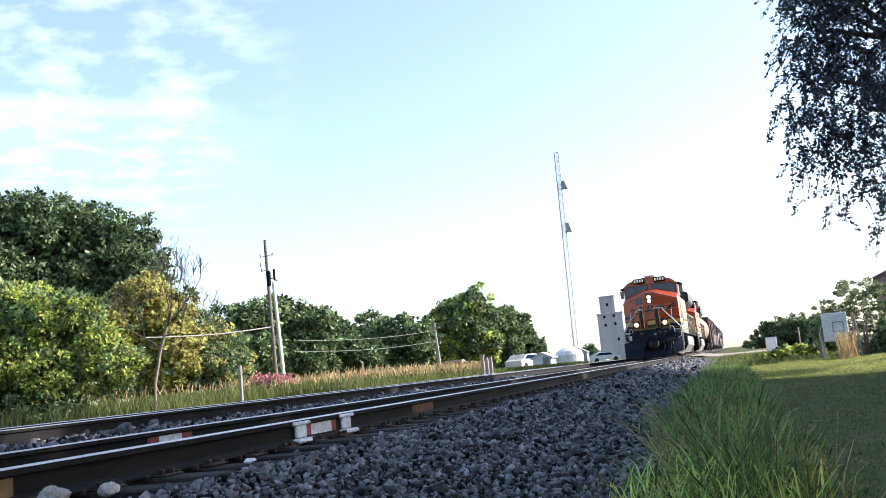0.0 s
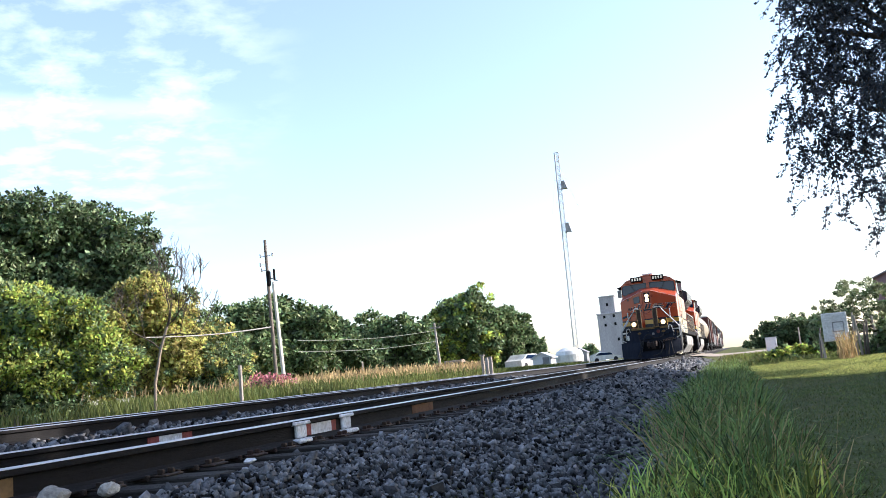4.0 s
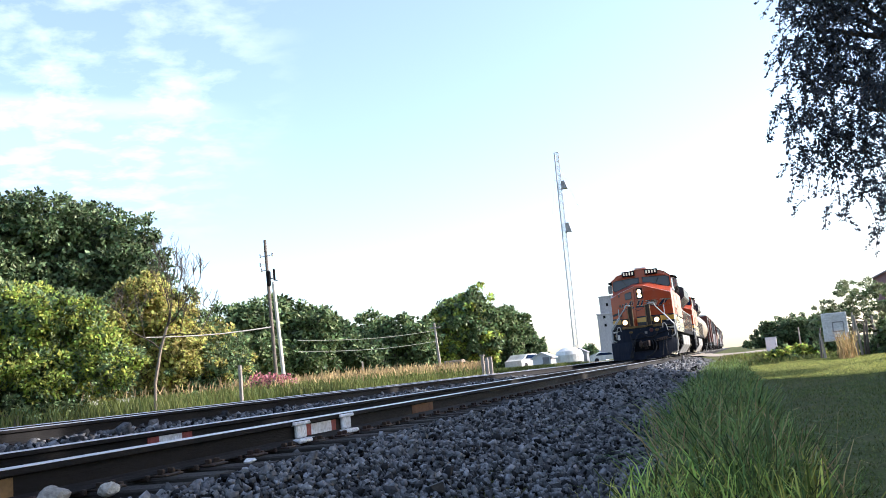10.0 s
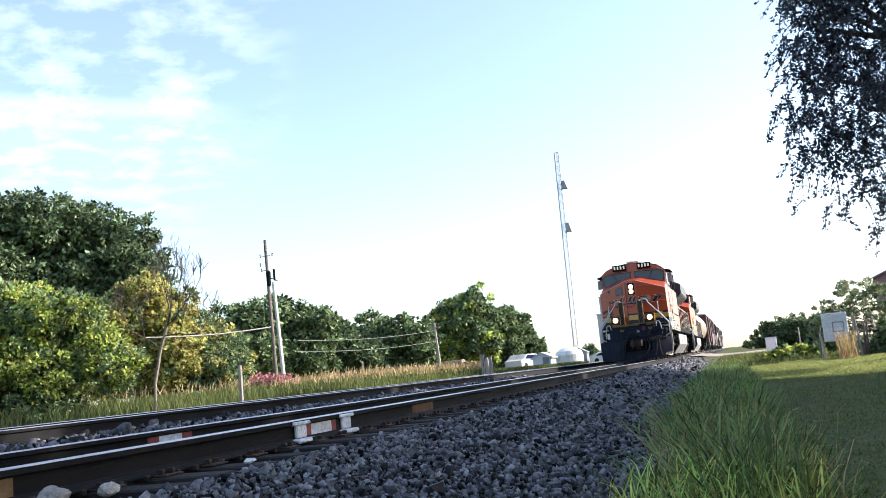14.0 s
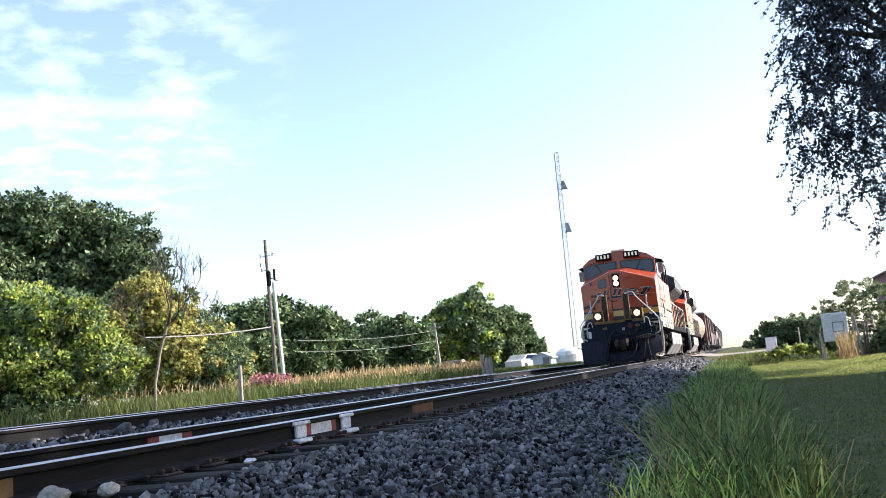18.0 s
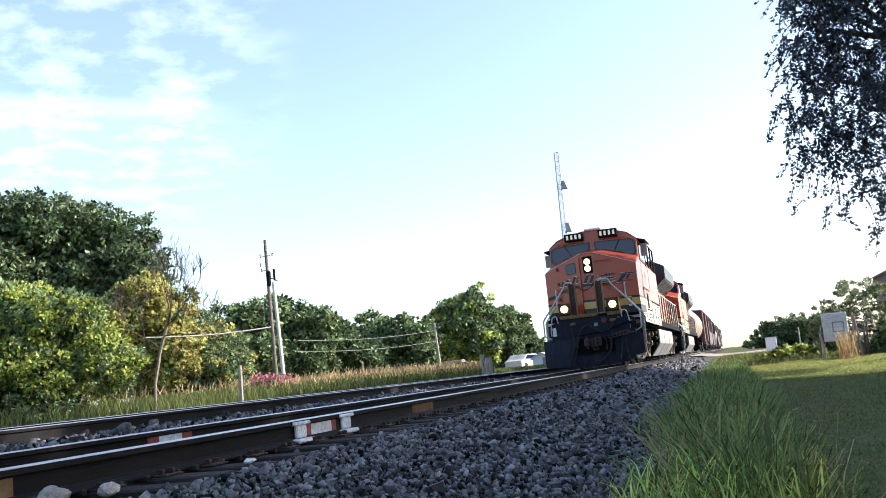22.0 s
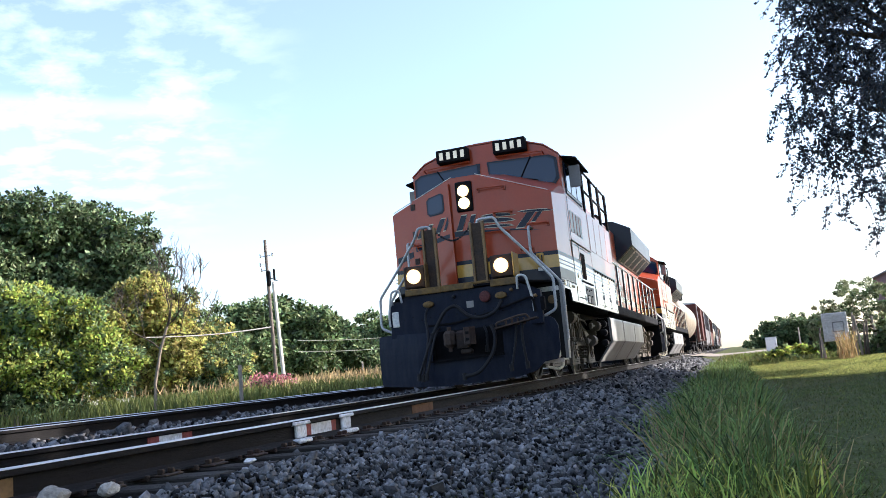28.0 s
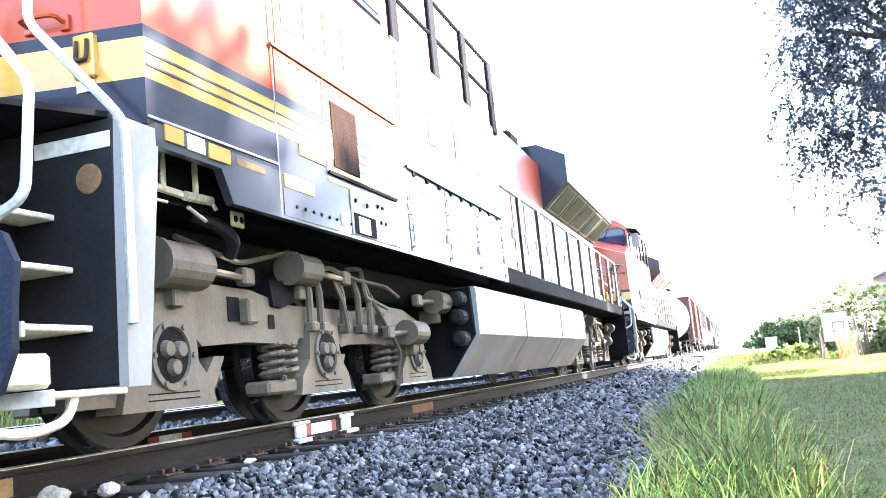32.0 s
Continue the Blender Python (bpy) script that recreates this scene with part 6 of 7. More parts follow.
tree("tree", "far tree beside the grain elevator", "tree", at(-8.9, 330), clump(-9.4, -8.5, 330, 0.2, 1.2, 3, 2.2, 4, 0.5), 6000, 0.672, M_LEAFDARK, 0.4)


def bare_tree():
    t = thing("bare_tree", "leafless grey-brown tree with curved limbs above the shrubs", "tree", at(-36.35, 20.5))
    t.scale = (0.66, 0.66, 0.72)
    r2 = random.Random(4)
    bm = bmesh.new()
    tube(bm, [(0, 0, -0.1), (0.05, 0, 0.9), (0.25, 0.1, 1.9), (0.55, 0.1, 2.6)], 0.058, 8, 0.7)
    part("trunk", bm, M_PALEBARK, t)
    ends = [((0.55, 0.1, 2.6), (0.9, 0.2, 0.35)), ((0.55, 0.1, 2.6), (0.3, 0.0, 1.0)), ((0.25, 0.1, 1.9), (-0.7, 0.1, 0.9)), ((0.4, 0.1, 2.3), (1.0, -0.1, -0.25)), ((0.5, 0.1, 2.5), (0.7, 0.1, 0.9))]
    for s, d in ends:
        bm = bmesh.new()

        def grow(p, d, ln, r, depth):
            q, pts = p.copy(), [p.copy()]
            for _ in range(4):
                d = (d + Vector((r2.uniform(-0.3, 0.3), r2.uniform(-0.3, 0.3), r2.uniform(-0.12, 0.3)))).normalized()
                q = q + d * ln / 4
                pts.append(q.copy())
            tube(bm, pts, r, 5, 0.5)
            if depth:
                for k in range(3):
                    grow(pts[2 + k % 3], (d + Vector((r2.uniform(-0.9, 0.9), r2.uniform(-0.6, 0.6), r2.uniform(-0.2, 0.8)))).normalized(), ln * 0.62, max(0.008, r * 0.5), depth - 1)
        grow(Vector(s), Vector(d).normalized(), 1.35, 0.027, 4)
        part("limb", bm, M_BARK, t)


bare_tree()

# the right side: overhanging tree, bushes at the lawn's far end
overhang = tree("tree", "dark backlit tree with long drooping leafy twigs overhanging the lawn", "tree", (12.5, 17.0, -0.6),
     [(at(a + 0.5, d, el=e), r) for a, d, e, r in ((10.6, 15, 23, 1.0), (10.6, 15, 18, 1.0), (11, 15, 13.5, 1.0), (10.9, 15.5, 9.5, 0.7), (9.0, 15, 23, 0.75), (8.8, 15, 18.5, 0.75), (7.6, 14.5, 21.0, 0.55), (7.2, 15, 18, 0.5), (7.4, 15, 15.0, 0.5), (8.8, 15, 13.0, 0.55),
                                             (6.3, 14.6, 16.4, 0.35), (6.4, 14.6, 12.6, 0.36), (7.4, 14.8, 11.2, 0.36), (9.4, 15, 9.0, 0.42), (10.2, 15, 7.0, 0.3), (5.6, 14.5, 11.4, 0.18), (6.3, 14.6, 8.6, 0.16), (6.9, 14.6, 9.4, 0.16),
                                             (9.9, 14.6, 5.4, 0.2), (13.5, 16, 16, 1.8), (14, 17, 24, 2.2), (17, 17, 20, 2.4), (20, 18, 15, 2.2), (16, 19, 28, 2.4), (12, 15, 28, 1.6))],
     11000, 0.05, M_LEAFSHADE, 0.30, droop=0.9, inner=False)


def sprays(t, blobs, n, mat):
    """Thin hanging twigs, each with pairs of small leaves, under a tree's crown."""
    base = t.location
    c, d = in_blobs([(Vector(p) - base, r) for p, r in blobs], n, 0.2, 0.75)
    m = 26
    ln = rng.uniform(0.35, 0.85, n)
    a = rng.uniform(0, 2 * math.pi, n)
    f = np.linspace(0, 1, m)
    side = np.stack([np.cos(a), np.sin(a), rng.uniform(-0.3, 0.3, n)], 1) * 0.75 + d * 0.4
    P = c[:, None] + side[:, None] * (ln[:, None] * f * (1 - 0.45 * f))[:, :, None] + np.array([0, 0, -1.0]) * (ln[:, None] * f ** 1.6 * 0.42)[:, :, None]
    leaf_mesh("leaf_sprays", P.reshape(-1, 3) + rng.normal(size=(n * m, 3)) * 0.02, np.repeat(side, m, 0), 0.042, mat, t, 0.5, 1.5)
    w = np.array([0.006, 0.003, 0])
    A, B = P[:, :-1:5], P[:, 5::5]
    k = min(A.shape[1], B.shape[1])
    V = np.stack([A[:, :k] - w, A[:, :k] + w, B[:, :k] + w * 0.7, B[:, :k] - w * 0.7], 2).reshape(-1, 3)
    soup("hanging_twig", V, np.arange(len(V)).reshape(-1, 4), M_BARK, t)


OVER = [(at(a + 0.6, d, el=e), r) for a, d, e, r in ((10.6, 15, 22, 1.0), (10.6, 15, 17, 1.0), (11, 15, 12.5, 0.9), (8.9, 15, 22.5, 0.8), (8.7, 15, 18, 0.75), (7.4, 14.6, 21, 0.6), (7.1, 14.8, 17.6, 0.55), (7.5, 14.8, 14.4, 0.5), (8.9, 15, 12.2, 0.6),
                                               (6.2, 14.6, 16.6, 0.4), (6.9, 14.5, 23.4, 0.5), (6.7, 14.5, 20.2, 0.42), (9.6, 15, 8.6, 0.42), (10.2, 15, 6.8, 0.3), (8.7, 14.8, 9.6, 0.3), (9.0, 14.6, 6.6, 0.16), (5.8, 14.6, 14.4, 0.40), (5.3, 14.6, 12.4, 0.36), (5.6, 14.6, 17.2, 0.35), (4.9, 14.6, 10.9, 0.20), (6.4, 14.6, 11.0, 0.30), (5.7, 14.6, 8.8, 0.12), (5.6, 14.6, 7.6, 0.10), (7.4, 14.6, 8.4, 0.16), (8.1, 14.6, 6.2, 0.14))]
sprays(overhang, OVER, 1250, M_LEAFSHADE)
# unseen trees added beside the lawn to throw shade on it and the track
for k, (x, y, r, h) in enumerate(((15.2, 23.6, 3.5, 12.5), (24, 20, 4.0, 12), (20, 10, 3.8, 11), (16.5, 18.5, 3.4, 11.5), (21.5, 15, 3.6, 11.5), (22, 25, 3.6, 12), (14, 3, 3.0, 9), (28, 13, 4.0, 11.5))):
    tree("tree", "tall leafy tree added out of view to shade track and lawn", "tree", (x, y, -0.6), [((x + r * 0.55 * math.cos(a), y + r * 0.55 * math.sin(a), h * f), r * 0.62) for a, f in ((0, 0.35), (1.3, 0.5), (2.6, 0.38), (3.9, 0.52), (5.2, 0.36), (0.6, 0.75), (2.8, 0.78), (4.6, 0.74))],
         14000, 0.36, M_LEAFDARK, 0.3, group="shade trees beside the lawn")
# unseen tree added to shade far ballast; its high crown lets sun reach the lawn
x, y = 16.8, 33.0
tree("tree", "high-crowned tree added out of view to shade the far ballast", "tree", (x, y, -0.6), [((x + 1.9 * math.cos(a), y + 1.9 * math.sin(a), z), 1.9) for a, z in ((0, 8.4), (1.3, 9.2), (2.6, 8.5), (3.9, 9.3), (5.2, 8.4), (0.6, 10.6), (2.8, 10.9), (4.6, 10.6))],
     14000, 0.34, M_LEAFDARK, 0.3, group="shade trees beside the lawn")
tree("bush", "pale dry bush with thin leaves at the end of the lawn", "bush", at(7.9, 40), filled([(4.9, 2.0), (5.5, 2.5), (6.2, 3.2), (7.1, 3.7), (8.0, 3.3), (8.9, 3.0), (10.6, 2.6)], 40, -0.3, 0.40, 2), 12000, 0.06, M_BLOSSOM, 0.07, extra=(9000, M_LEAFMID, 0.06), inner=False)
tree("bush", "green shrub beside the white shed", "bush", at(4.9, 46), clump(4.4, 5.6, 46, -0.5, 1.8, 3, 0.5, 2, 0.4), 3960, 0.124, M_LEAFMID, 0.06)
tree("bush", "low leafy green bushes beyond the mown lawn", "bush", at(3.2, 42), clump(1.6, 4.9, 42, -1.2, -0.2, 6, 0.30, 2.5, 0.4), 7200, 0.093, M_LEAFLIME, 0.04, extra=(1500, M_LEAFMID, 0.15))
tree("bush", "dark scrub at the foot of the fence", "bush", at(8.8, 37), clump(7.4, 10.5, 37, -1.2, 1.2, 5, 0.45, 2, 0.3), 6300, 0.093, M_LEAFDARK, 0.05)
tree("tree", "dense round dark tree far beyond the crossing", "tree", at(3.1, 150), filled([(1.35, 0.8), (1.7, 1.5), (2.6, 1.85), (4.0, 1.75), (4.8, 1.3), (5.2, 0.8)], 150, -0.3, 1.1, 6, 0.7), 22000, 0.24, M_LEAFDARK, 0.3)
tree("tree", "distant tree by the road", "tree", at(0.85, 230), clump(0.55, 1.25, 230, -0.2, 0.35, 2, 0.7, 4, 0.5), 2700, 0.434, M_LEAFDARK, 0.2)

# grass
n = 34000
gx = rng.uniform(-17, -6.2, n)
gy = rng.uniform(8, 75, n)
far_end = (gx - EYE[0]) / gy > -0.27
gh = rng.uniform(0.22, 0.55, n) * np.clip((-5.6 - gx) / 2.2, 0.4, 1) * np.interp(gy, [8, 20, 32], [0.85, 0.9, 1.25]) * np.where(far_end, 0.55, 1)
blades("field_grass", gx, gy, land(gx, gy), gh, rng.uniform(0.010, 0.022, n) * (1 + gy / 60), rng.uniform(0.1, 0.6, n), M_HAY, "tall half-dry grass along the far side of the tracks")
n = 9000
gx, gy = rng.uniform(-16, -7.4, n), 12 + 50 * rng.uniform(0, 1, n) ** 0.6
ok = ((gx - EYE[0]) / gy < -0.275) & (rng.uniform(0, 1, n) < np.interp(gy, [12, 24, 34], [0.04, 0.14, 0.9]))
gx, gy = gx[ok], gy[ok]
n = len(gx)
gh = rng.uniform(0.5, 0.95, n)
blades("seed_heads", gx, gy, land(gx, gy) + gh * 0.62, gh * 0.32, rng.uniform(0.014, 0.03, n) * (1 + gy / 60), rng.uniform(0.1, 0.8, n), M_SEED, "straw-coloured seed heads above the field grass")


def verge_rim(y):
    return np.interp(y, [4, 5, 8, 11, 20, 40], [3.85, 3.68, 3.38, 3.22, 3.02, 2.9]) + 0.10 * np.sin(y * 1.1) + 0.06 * np.sin(y * 2.9 + 1)


m = 1150
ty = 4.3 + 36 * rng.uniform(0, 1, m) ** 1.5
tx = verge_rim(ty) + rng.uniform(0, 1, m) ** 1.1 * (4.62 + 0.05 * np.sin(ty * 2.3) - verge_rim(ty))
th = (0.12 + 0.55 * rng.uniform(0, 1, m) ** 1.3) * np.clip((tx - verge_rim(ty)) / 0.35, 0.35, 1) * np.clip((4.70 - tx) / 0.45, 0.18, 1) * np.interp(ty, [4, 10, 25], [1, 0.95, 0.6])
n = 25000
k = rng.integers(0, m, n)
gx, gy = tx[k] + rng.normal(size=n) * 0.075, ty[k] + rng.normal(size=n) * 0.075
gh = th[k] * rng.uniform(0.45, 1.15, n)
gz = np.maximum(land(gx, gy), bed_height(gx, gy) - 0.03) - 0.02
blades("verge_grass", gx, gy, gz, gh, rng.uniform(0.005, 0.016, n) * np.interp(gy, [4, 12], [1, 1.35]), rng.uniform(0.15, 1.25, n), M_VERGE, "lush long grass in tufts between ballast and lawn")
n = 160
gy = 4.4 + 6 * rng.uniform(0, 1, n) ** 1.5
gx = verge_rim(gy) + rng.uniform(0.0, 0.95, n)
blades("dry_stalks", gx, gy, np.maximum(land(gx, gy), bed_height(gx, gy) - 0.03), rng.uniform(0.3, 0.62, n), rng.uniform(0.005, 0.009, n), rng.uniform(0.2, 0.9, n), M_SEED, "scattered straw-coloured stalks in the verge grass")
# far strip of lawn, its sunlight painted by the blade colour
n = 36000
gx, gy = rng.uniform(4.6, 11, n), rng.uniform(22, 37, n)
blades("lawn_grass", gx, gy, land(gx, gy) - 0.01, rng.uniform(0.025, 0.06, n), rng.uniform(0.016, 0.028, n), rng.uniform(0.2, 1.0, n), M_SUNLAWN, "mown grass at the lawn's end, sunlight put into its colour")
n = 34000
gx, gy = rng.uniform(4.0, 13, n), rng.uniform(-12, 4, n)
blades("lawn_grass", gx, gy, land(gx, gy) - 0.01, rng.uniform(0.02, 0.05, n), rng.uniform(0.008, 0.014, n), rng.uniform(0.2, 1.0, n), M_LAWN, "short mown lawn beside the track")
n = 5000
gx, gy = rng.uniform(3.3, 4.9, n), rng.uniform(-12, 2.0, n)
blades("verge_grass", gx, gy, np.maximum(land(gx, gy), bed_height(gx, gy) - 0.03) - 0.02, rng.uniform(0.1, 0.4, n), rng.uniform(0.006, 0.014, n), rng.uniform(0.2, 1.2, n), M_VERGE, "long grass along the ballast's foot")
n = 95000
gx = rng.uniform(4.0, 13, n)
gy = 4 + 30 * rng.uniform(0, 1, n) ** 1.4
blades("lawn_grass", gx, gy, land(gx, gy) - 0.01, rng.uniform(0.02, 0.05, n), rng.uniform(0.006, 0.011, n) * (1 + gy / 25), rng.uniform(0.2, 1.0, n), M_LAWN, "short mown lawn")


n = 9000
gy = 36 + 36 * rng.uniform(0, 1, n) ** 1.3
gx = rng.uniform(3.2, 14, n)
blades("weeds", gx, gy, land(gx, gy) - 0.02, rng.uniform(0.08, 0.30, n), rng.uniform(0.03, 0.07, n), rng.uniform(0.2, 1.0, n), M_HAY, "half-dry weeds beyond the mown lawn")
n = 190
ga, gd = 6.2 + rng.normal(size=n) * 0.22, rng.uniform(33.5, 35.5, n)
gx, gy = EYE[0] + gd * np.sin(np.radians(ga)), gd * np.cos(np.radians(ga))
blades("dry_stalks", gx, gy, land(gx, gy), rng.uniform(0.3, 1.15, n), rng.uniform(0.02, 0.04, n), rng.uniform(0.05, 0.5, n), M_SEED, "tall golden dry stalks at the end of the lawn")
# front blades whose sunlight is put in by the lime leaf colour
n = 620
gy = rng.uniform(3.4, 4.9, n)
gx = 3.5 + rng.uniform(0, 1.0, n)
blades("sunny_grass", gx, gy, np.maximum(land(gx, gy), bed_height(gx, gy) - 0.03), rng.uniform(0.12, 0.46, n) * np.interp(gy, [3.4, 4.9], [0.8, 1]), rng.uniform(0.007, 0.015, n), rng.uniform(0.1, 0.9, n), M_LEAFLIME, "grass at the front of the verge, coloured yellow-green for sunlight")


# ---- far side things ----
def utility_poles():
    p = at(-29.0, 46)
    t = thing("utility_pole", "dark treated utility pole with crossarm hardware and transformer", "utility pole", p)
    bm = bmesh.new()
    tube(bm, [(0.06, 0, -0.3), (-0.04, 0, 4), (-0.11, 0, 8.0)], 0.105, 10, 0.75)
    part("shaft", bm, M_DARKPOLE, t)
    bm = bmesh.new()
    lathe(bm, [(5.55, 0.06), (5.60, 0.11), (6.30, 0.11), (6.36, 0.05)], "z", 14, (0.06, -0.16, 0))
    part("transformer", bm, M_BLACK, t, "dark slim transformer")
    bm = bmesh.new()
    tube(bm, bend([(0.0, -0.05, 6.0), (0.26, -0.05, 5.92), (0.36, -0.05, 5.84), (0.50, -0.05, 5.80)], 3, 0.05), 0.022, 6)
    lathe(bm, [(5.82, 0.03), (5.86, 0.06), (6.38, 0.055), (6.44, 0.02)], "z", 10, (0.33, -0.05, 0))
    part("cutout_switch", bm, M_BLACK, t, "dark fuse cutout on a bracket")
    for x, z in ((-0.42, 7.2), (-0.45, 6.75), (-0.40, 6.45), (0.28, 7.2)):
        bm = bmesh.new()
        rod(bm, (x, 0, z), (-0.12, 0, z - 0.06), 0.015, seg=6)
        lathe(bm, [(z - 0.1, 0.03), (z - 0.05, 0.06), (z, 0.03), (z + 0.05, 0.06), (z + 0.1, 0.03)], "z", 8, (x, 0, 0))
        part("insulator", bm, M_GALV, t)
    t = thing("utility_pole", "shorter weathered pole, coloured pale for sunlight, leaning beside the dark one", "utility pole", p + Vector((0.30, -0.5, 0)))
    bm = bmesh.new()
    tube(bm, [(0.48, 0, -0.3), (0.20, 0, 5.65)], 0.105, 10, 0.85)
    part("shaft", bm, M_SUNPOLE, t)
    bm = bmesh.new()
    lathe(bm, [(5.62, 0.088), (5.7, 0.05)], "z", 10, (0.20, 0, 0))
    part("cap", bm, M_POLE, t)
    bm = bmesh.new()
    a, b = at(-29.1, 44.9, el=4.05), at(-36.7, 41.5, el=4.0)
    tube(bm, [a.lerp(b, f) - Vector((0, 0, 0.12 * math.sin(math.pi * f))) for f in (0, 0.2, 0.4, 0.6, 0.8, 1)], 0.034, 6, 0.8)
    tagged(part("overhead_cable", bm, M_WIRE), "pale sagging cable running from the utility pole", "cable")
    p2 = at(-18.55, 66)
    t = thing("utility_pole", "small grey pole with wires at the end of the field", "utility pole", p2)
    bm = bmesh.new()
    tube(bm, [(0.1, 0, -0.2), (-0.12, 0, 4.1)], 0.12, 8, 0.75)
    part("shaft", bm, M_POLE, t)
    bm = bmesh.new()
    box(bm, -0.5, 0.3, -0.05, 0.05, 3.7, 3.8)
    part("crossarm", bm, M_POLE, t)
    for el in (2.9, 2.2):
        bm = bmesh.new()
        a, b = at(-18.6, 66, el=el), at(-27.5, 50, el=el + 0.15)
        tube(bm, [a.lerp(b, f) - Vector((0, 0, 0.22 * math.sin(math.pi * f))) for f in (0, 0.15, 0.3, 0.45, 0.6, 0.75, 0.9, 1)], 0.018, 5)
        tagged(part("overhead_cable", bm, M_WIREDIM), "thin dull wire strung between poles along the field", "cable")
    for az, d, h, r in ((-31.2, 22, 1.05, 0.05), (-15.5, 40, 1.1, 0.09), (-15.25, 40.5, 1.15, 0.09), (-23.5, 45, 1.3, 0.05)):
        q = at(az, d)
        bm = bmesh.new()
        tube(bm, [(0, 0, -0.2), (0.01, 0, h * 0.9), (0.01, 0, h)], r, 8, 0.85)
        o = part("fence_post", bm, M_POLE)
        o.location = q
        tagged(o, "weathered grey wooden post standing in the grass", "post", "posts in the field")


utility_poles()


def flowers():
    p = at(-29.3, 34)
    t = thing("flower_bush", "bush covered with pink flowers at the foot of the pole", "bush", p)
    c, d = in_blobs([((-0.5, 0, 0.62), (0.45, 0.3, 0.32)), ((0.1, 0, 0.58), (0.45, 0.3, 0.28)), ((0.6, 0, 0.55), (0.35, 0.3, 0.25))], 900)
    leaf_mesh("blossoms", c, d, 0.075, M_PINK, t)
    leaf_mesh("leaves", c[:600] - d[:600] * 0.12 - np.array([0, 0, 0.15]), d[:600], 0.09, M_LEAFMID, t)


flowers()


def lattice_tower():
    d = 180.0
    t = thing("radio_tower", "slender guyed lattice radio mast with two drum antennas", "radio tower", at(-9.75, d))
    top = 43.5
    lean = Vector((0.6, 0, top))
    legs = [Vector((0.55 * math.cos(a), 0.55 * math.sin(a), 0)) for a in (0.3, 2.4, 4.5)]
    for l in legs:
        bm = bmesh.new()
        tube(bm, [l, l + lean], 0.10, 6)
        part("mast_leg", bm, M_GALV, t)
    bm = bmesh.new()
    m = 44
    for k in range(m):
        f0, f1 = k / m, (k + 1) / m
        for i in range(3):
            a, b = legs[i], legs[(i + 1) % 3]
            rod(bm, a + lean * f0, b + lean * f1, 0.07, seg=4)
            rod(bm, a + lean * f1, b + lean * f1, 0.07, seg=4)
    part("lattice", bm, M_GALV, t, "galvanised cross bracing")
    for z, h in ((27.5, 1.9), (36.4, 1.7)):
        bm = bmesh.new()
        c = lean * (z / top)
        hull(bm, [c + Vector((x, y, zz)) for x, y, zz in ((0.5, -0.5, -h / 2), (1.7, -0.5, -h / 2), (1.25, -0.5, h / 2), (0.6, -0.5, h / 2), (0.5, 0.3, -h / 2), (1.7, 0.3, -h / 2), (1.25, 0.3, h / 2), (0.6, 0.3, h / 2))])
        part("antenna_panel", bm, M_TANKP, t, "grey antenna panel")
    bm = bmesh.new()
    for k in range(7):
        z = 10 + k * 4.6
        c = lean * (z / top)
        rod(bm, c + Vector((-1.0, 0, 0)), c + Vector((1.0, 0, 0.1)), 0.035, seg=4)
    part("antenna_arm", bm, M_GALV, t)
    for a in (0.2, 2.3, 4.4):
        bm = bmesh.new()
        for f in (0.35, 0.7, 0.97):
            rod(bm, lean * f, Vector((14 * math.cos(a), 14 * math.sin(a), 0)), 0.012, seg=4)
        part("guy_wire", bm, M_GALV, t)


lattice_tower()


def grain_elevator():
    d = 500.0
    p = at(-7.25, d, 0)
    t = thing("grain_elevator", "tall grey concrete grain elevator with a narrower headhouse", "grain elevator", p)
    bm = bmesh.new()
    box(bm, -7.0, 7.0, -7, 7, -1, 25.2, 0.4)
    main = part("main_block", bm, M_CONCRETE, t)
    bm = bmesh.new()
    box(bm, -5.2, 3.2, -5, 5, 25.2, 34.6, 0.3)
    head = part("headhouse", bm, M_CONCRETE, t)
    bm = bmesh.new()
    box(bm, -7.3, 7.3, -7.3, 7.3, 24.4, 25.4, 0.2)
    box(bm, -5.5, 3.5, -5.3, 5.3, 34.2, 34.9, 0.1)
    part("parapet", bm, M_CONCRETE, t)
    for x, z in ((-3.0, 23.2), (2.2, 23.4), (-2.8, 18.8), (2.6, 19.0), (3.4, 10.5), (-1.0, 30.0)):
        bm = bmesh.new()
        y = -7.02 if z < 25 else -5.02
        box(bm, x - 0.6, x + 0.6, y - 0.15, y + 0.3, z - 0.8, z + 0.8, 0.05)
        part("window", bm, M_BLACK, main if z < 25 else head, "small dark window")
    for x, w, h in ((-13, 5, 5), (11, 8, 4)):
        bm = bmesh.new()
        prism(bm, [(x - w, -1), (x + w, -1), (x + w, h), (x, h + 2), (x - w, h)], "y", -4, 4)
        part("annex", bm, M_WALL, t, "low white annex")


grain_elevator()


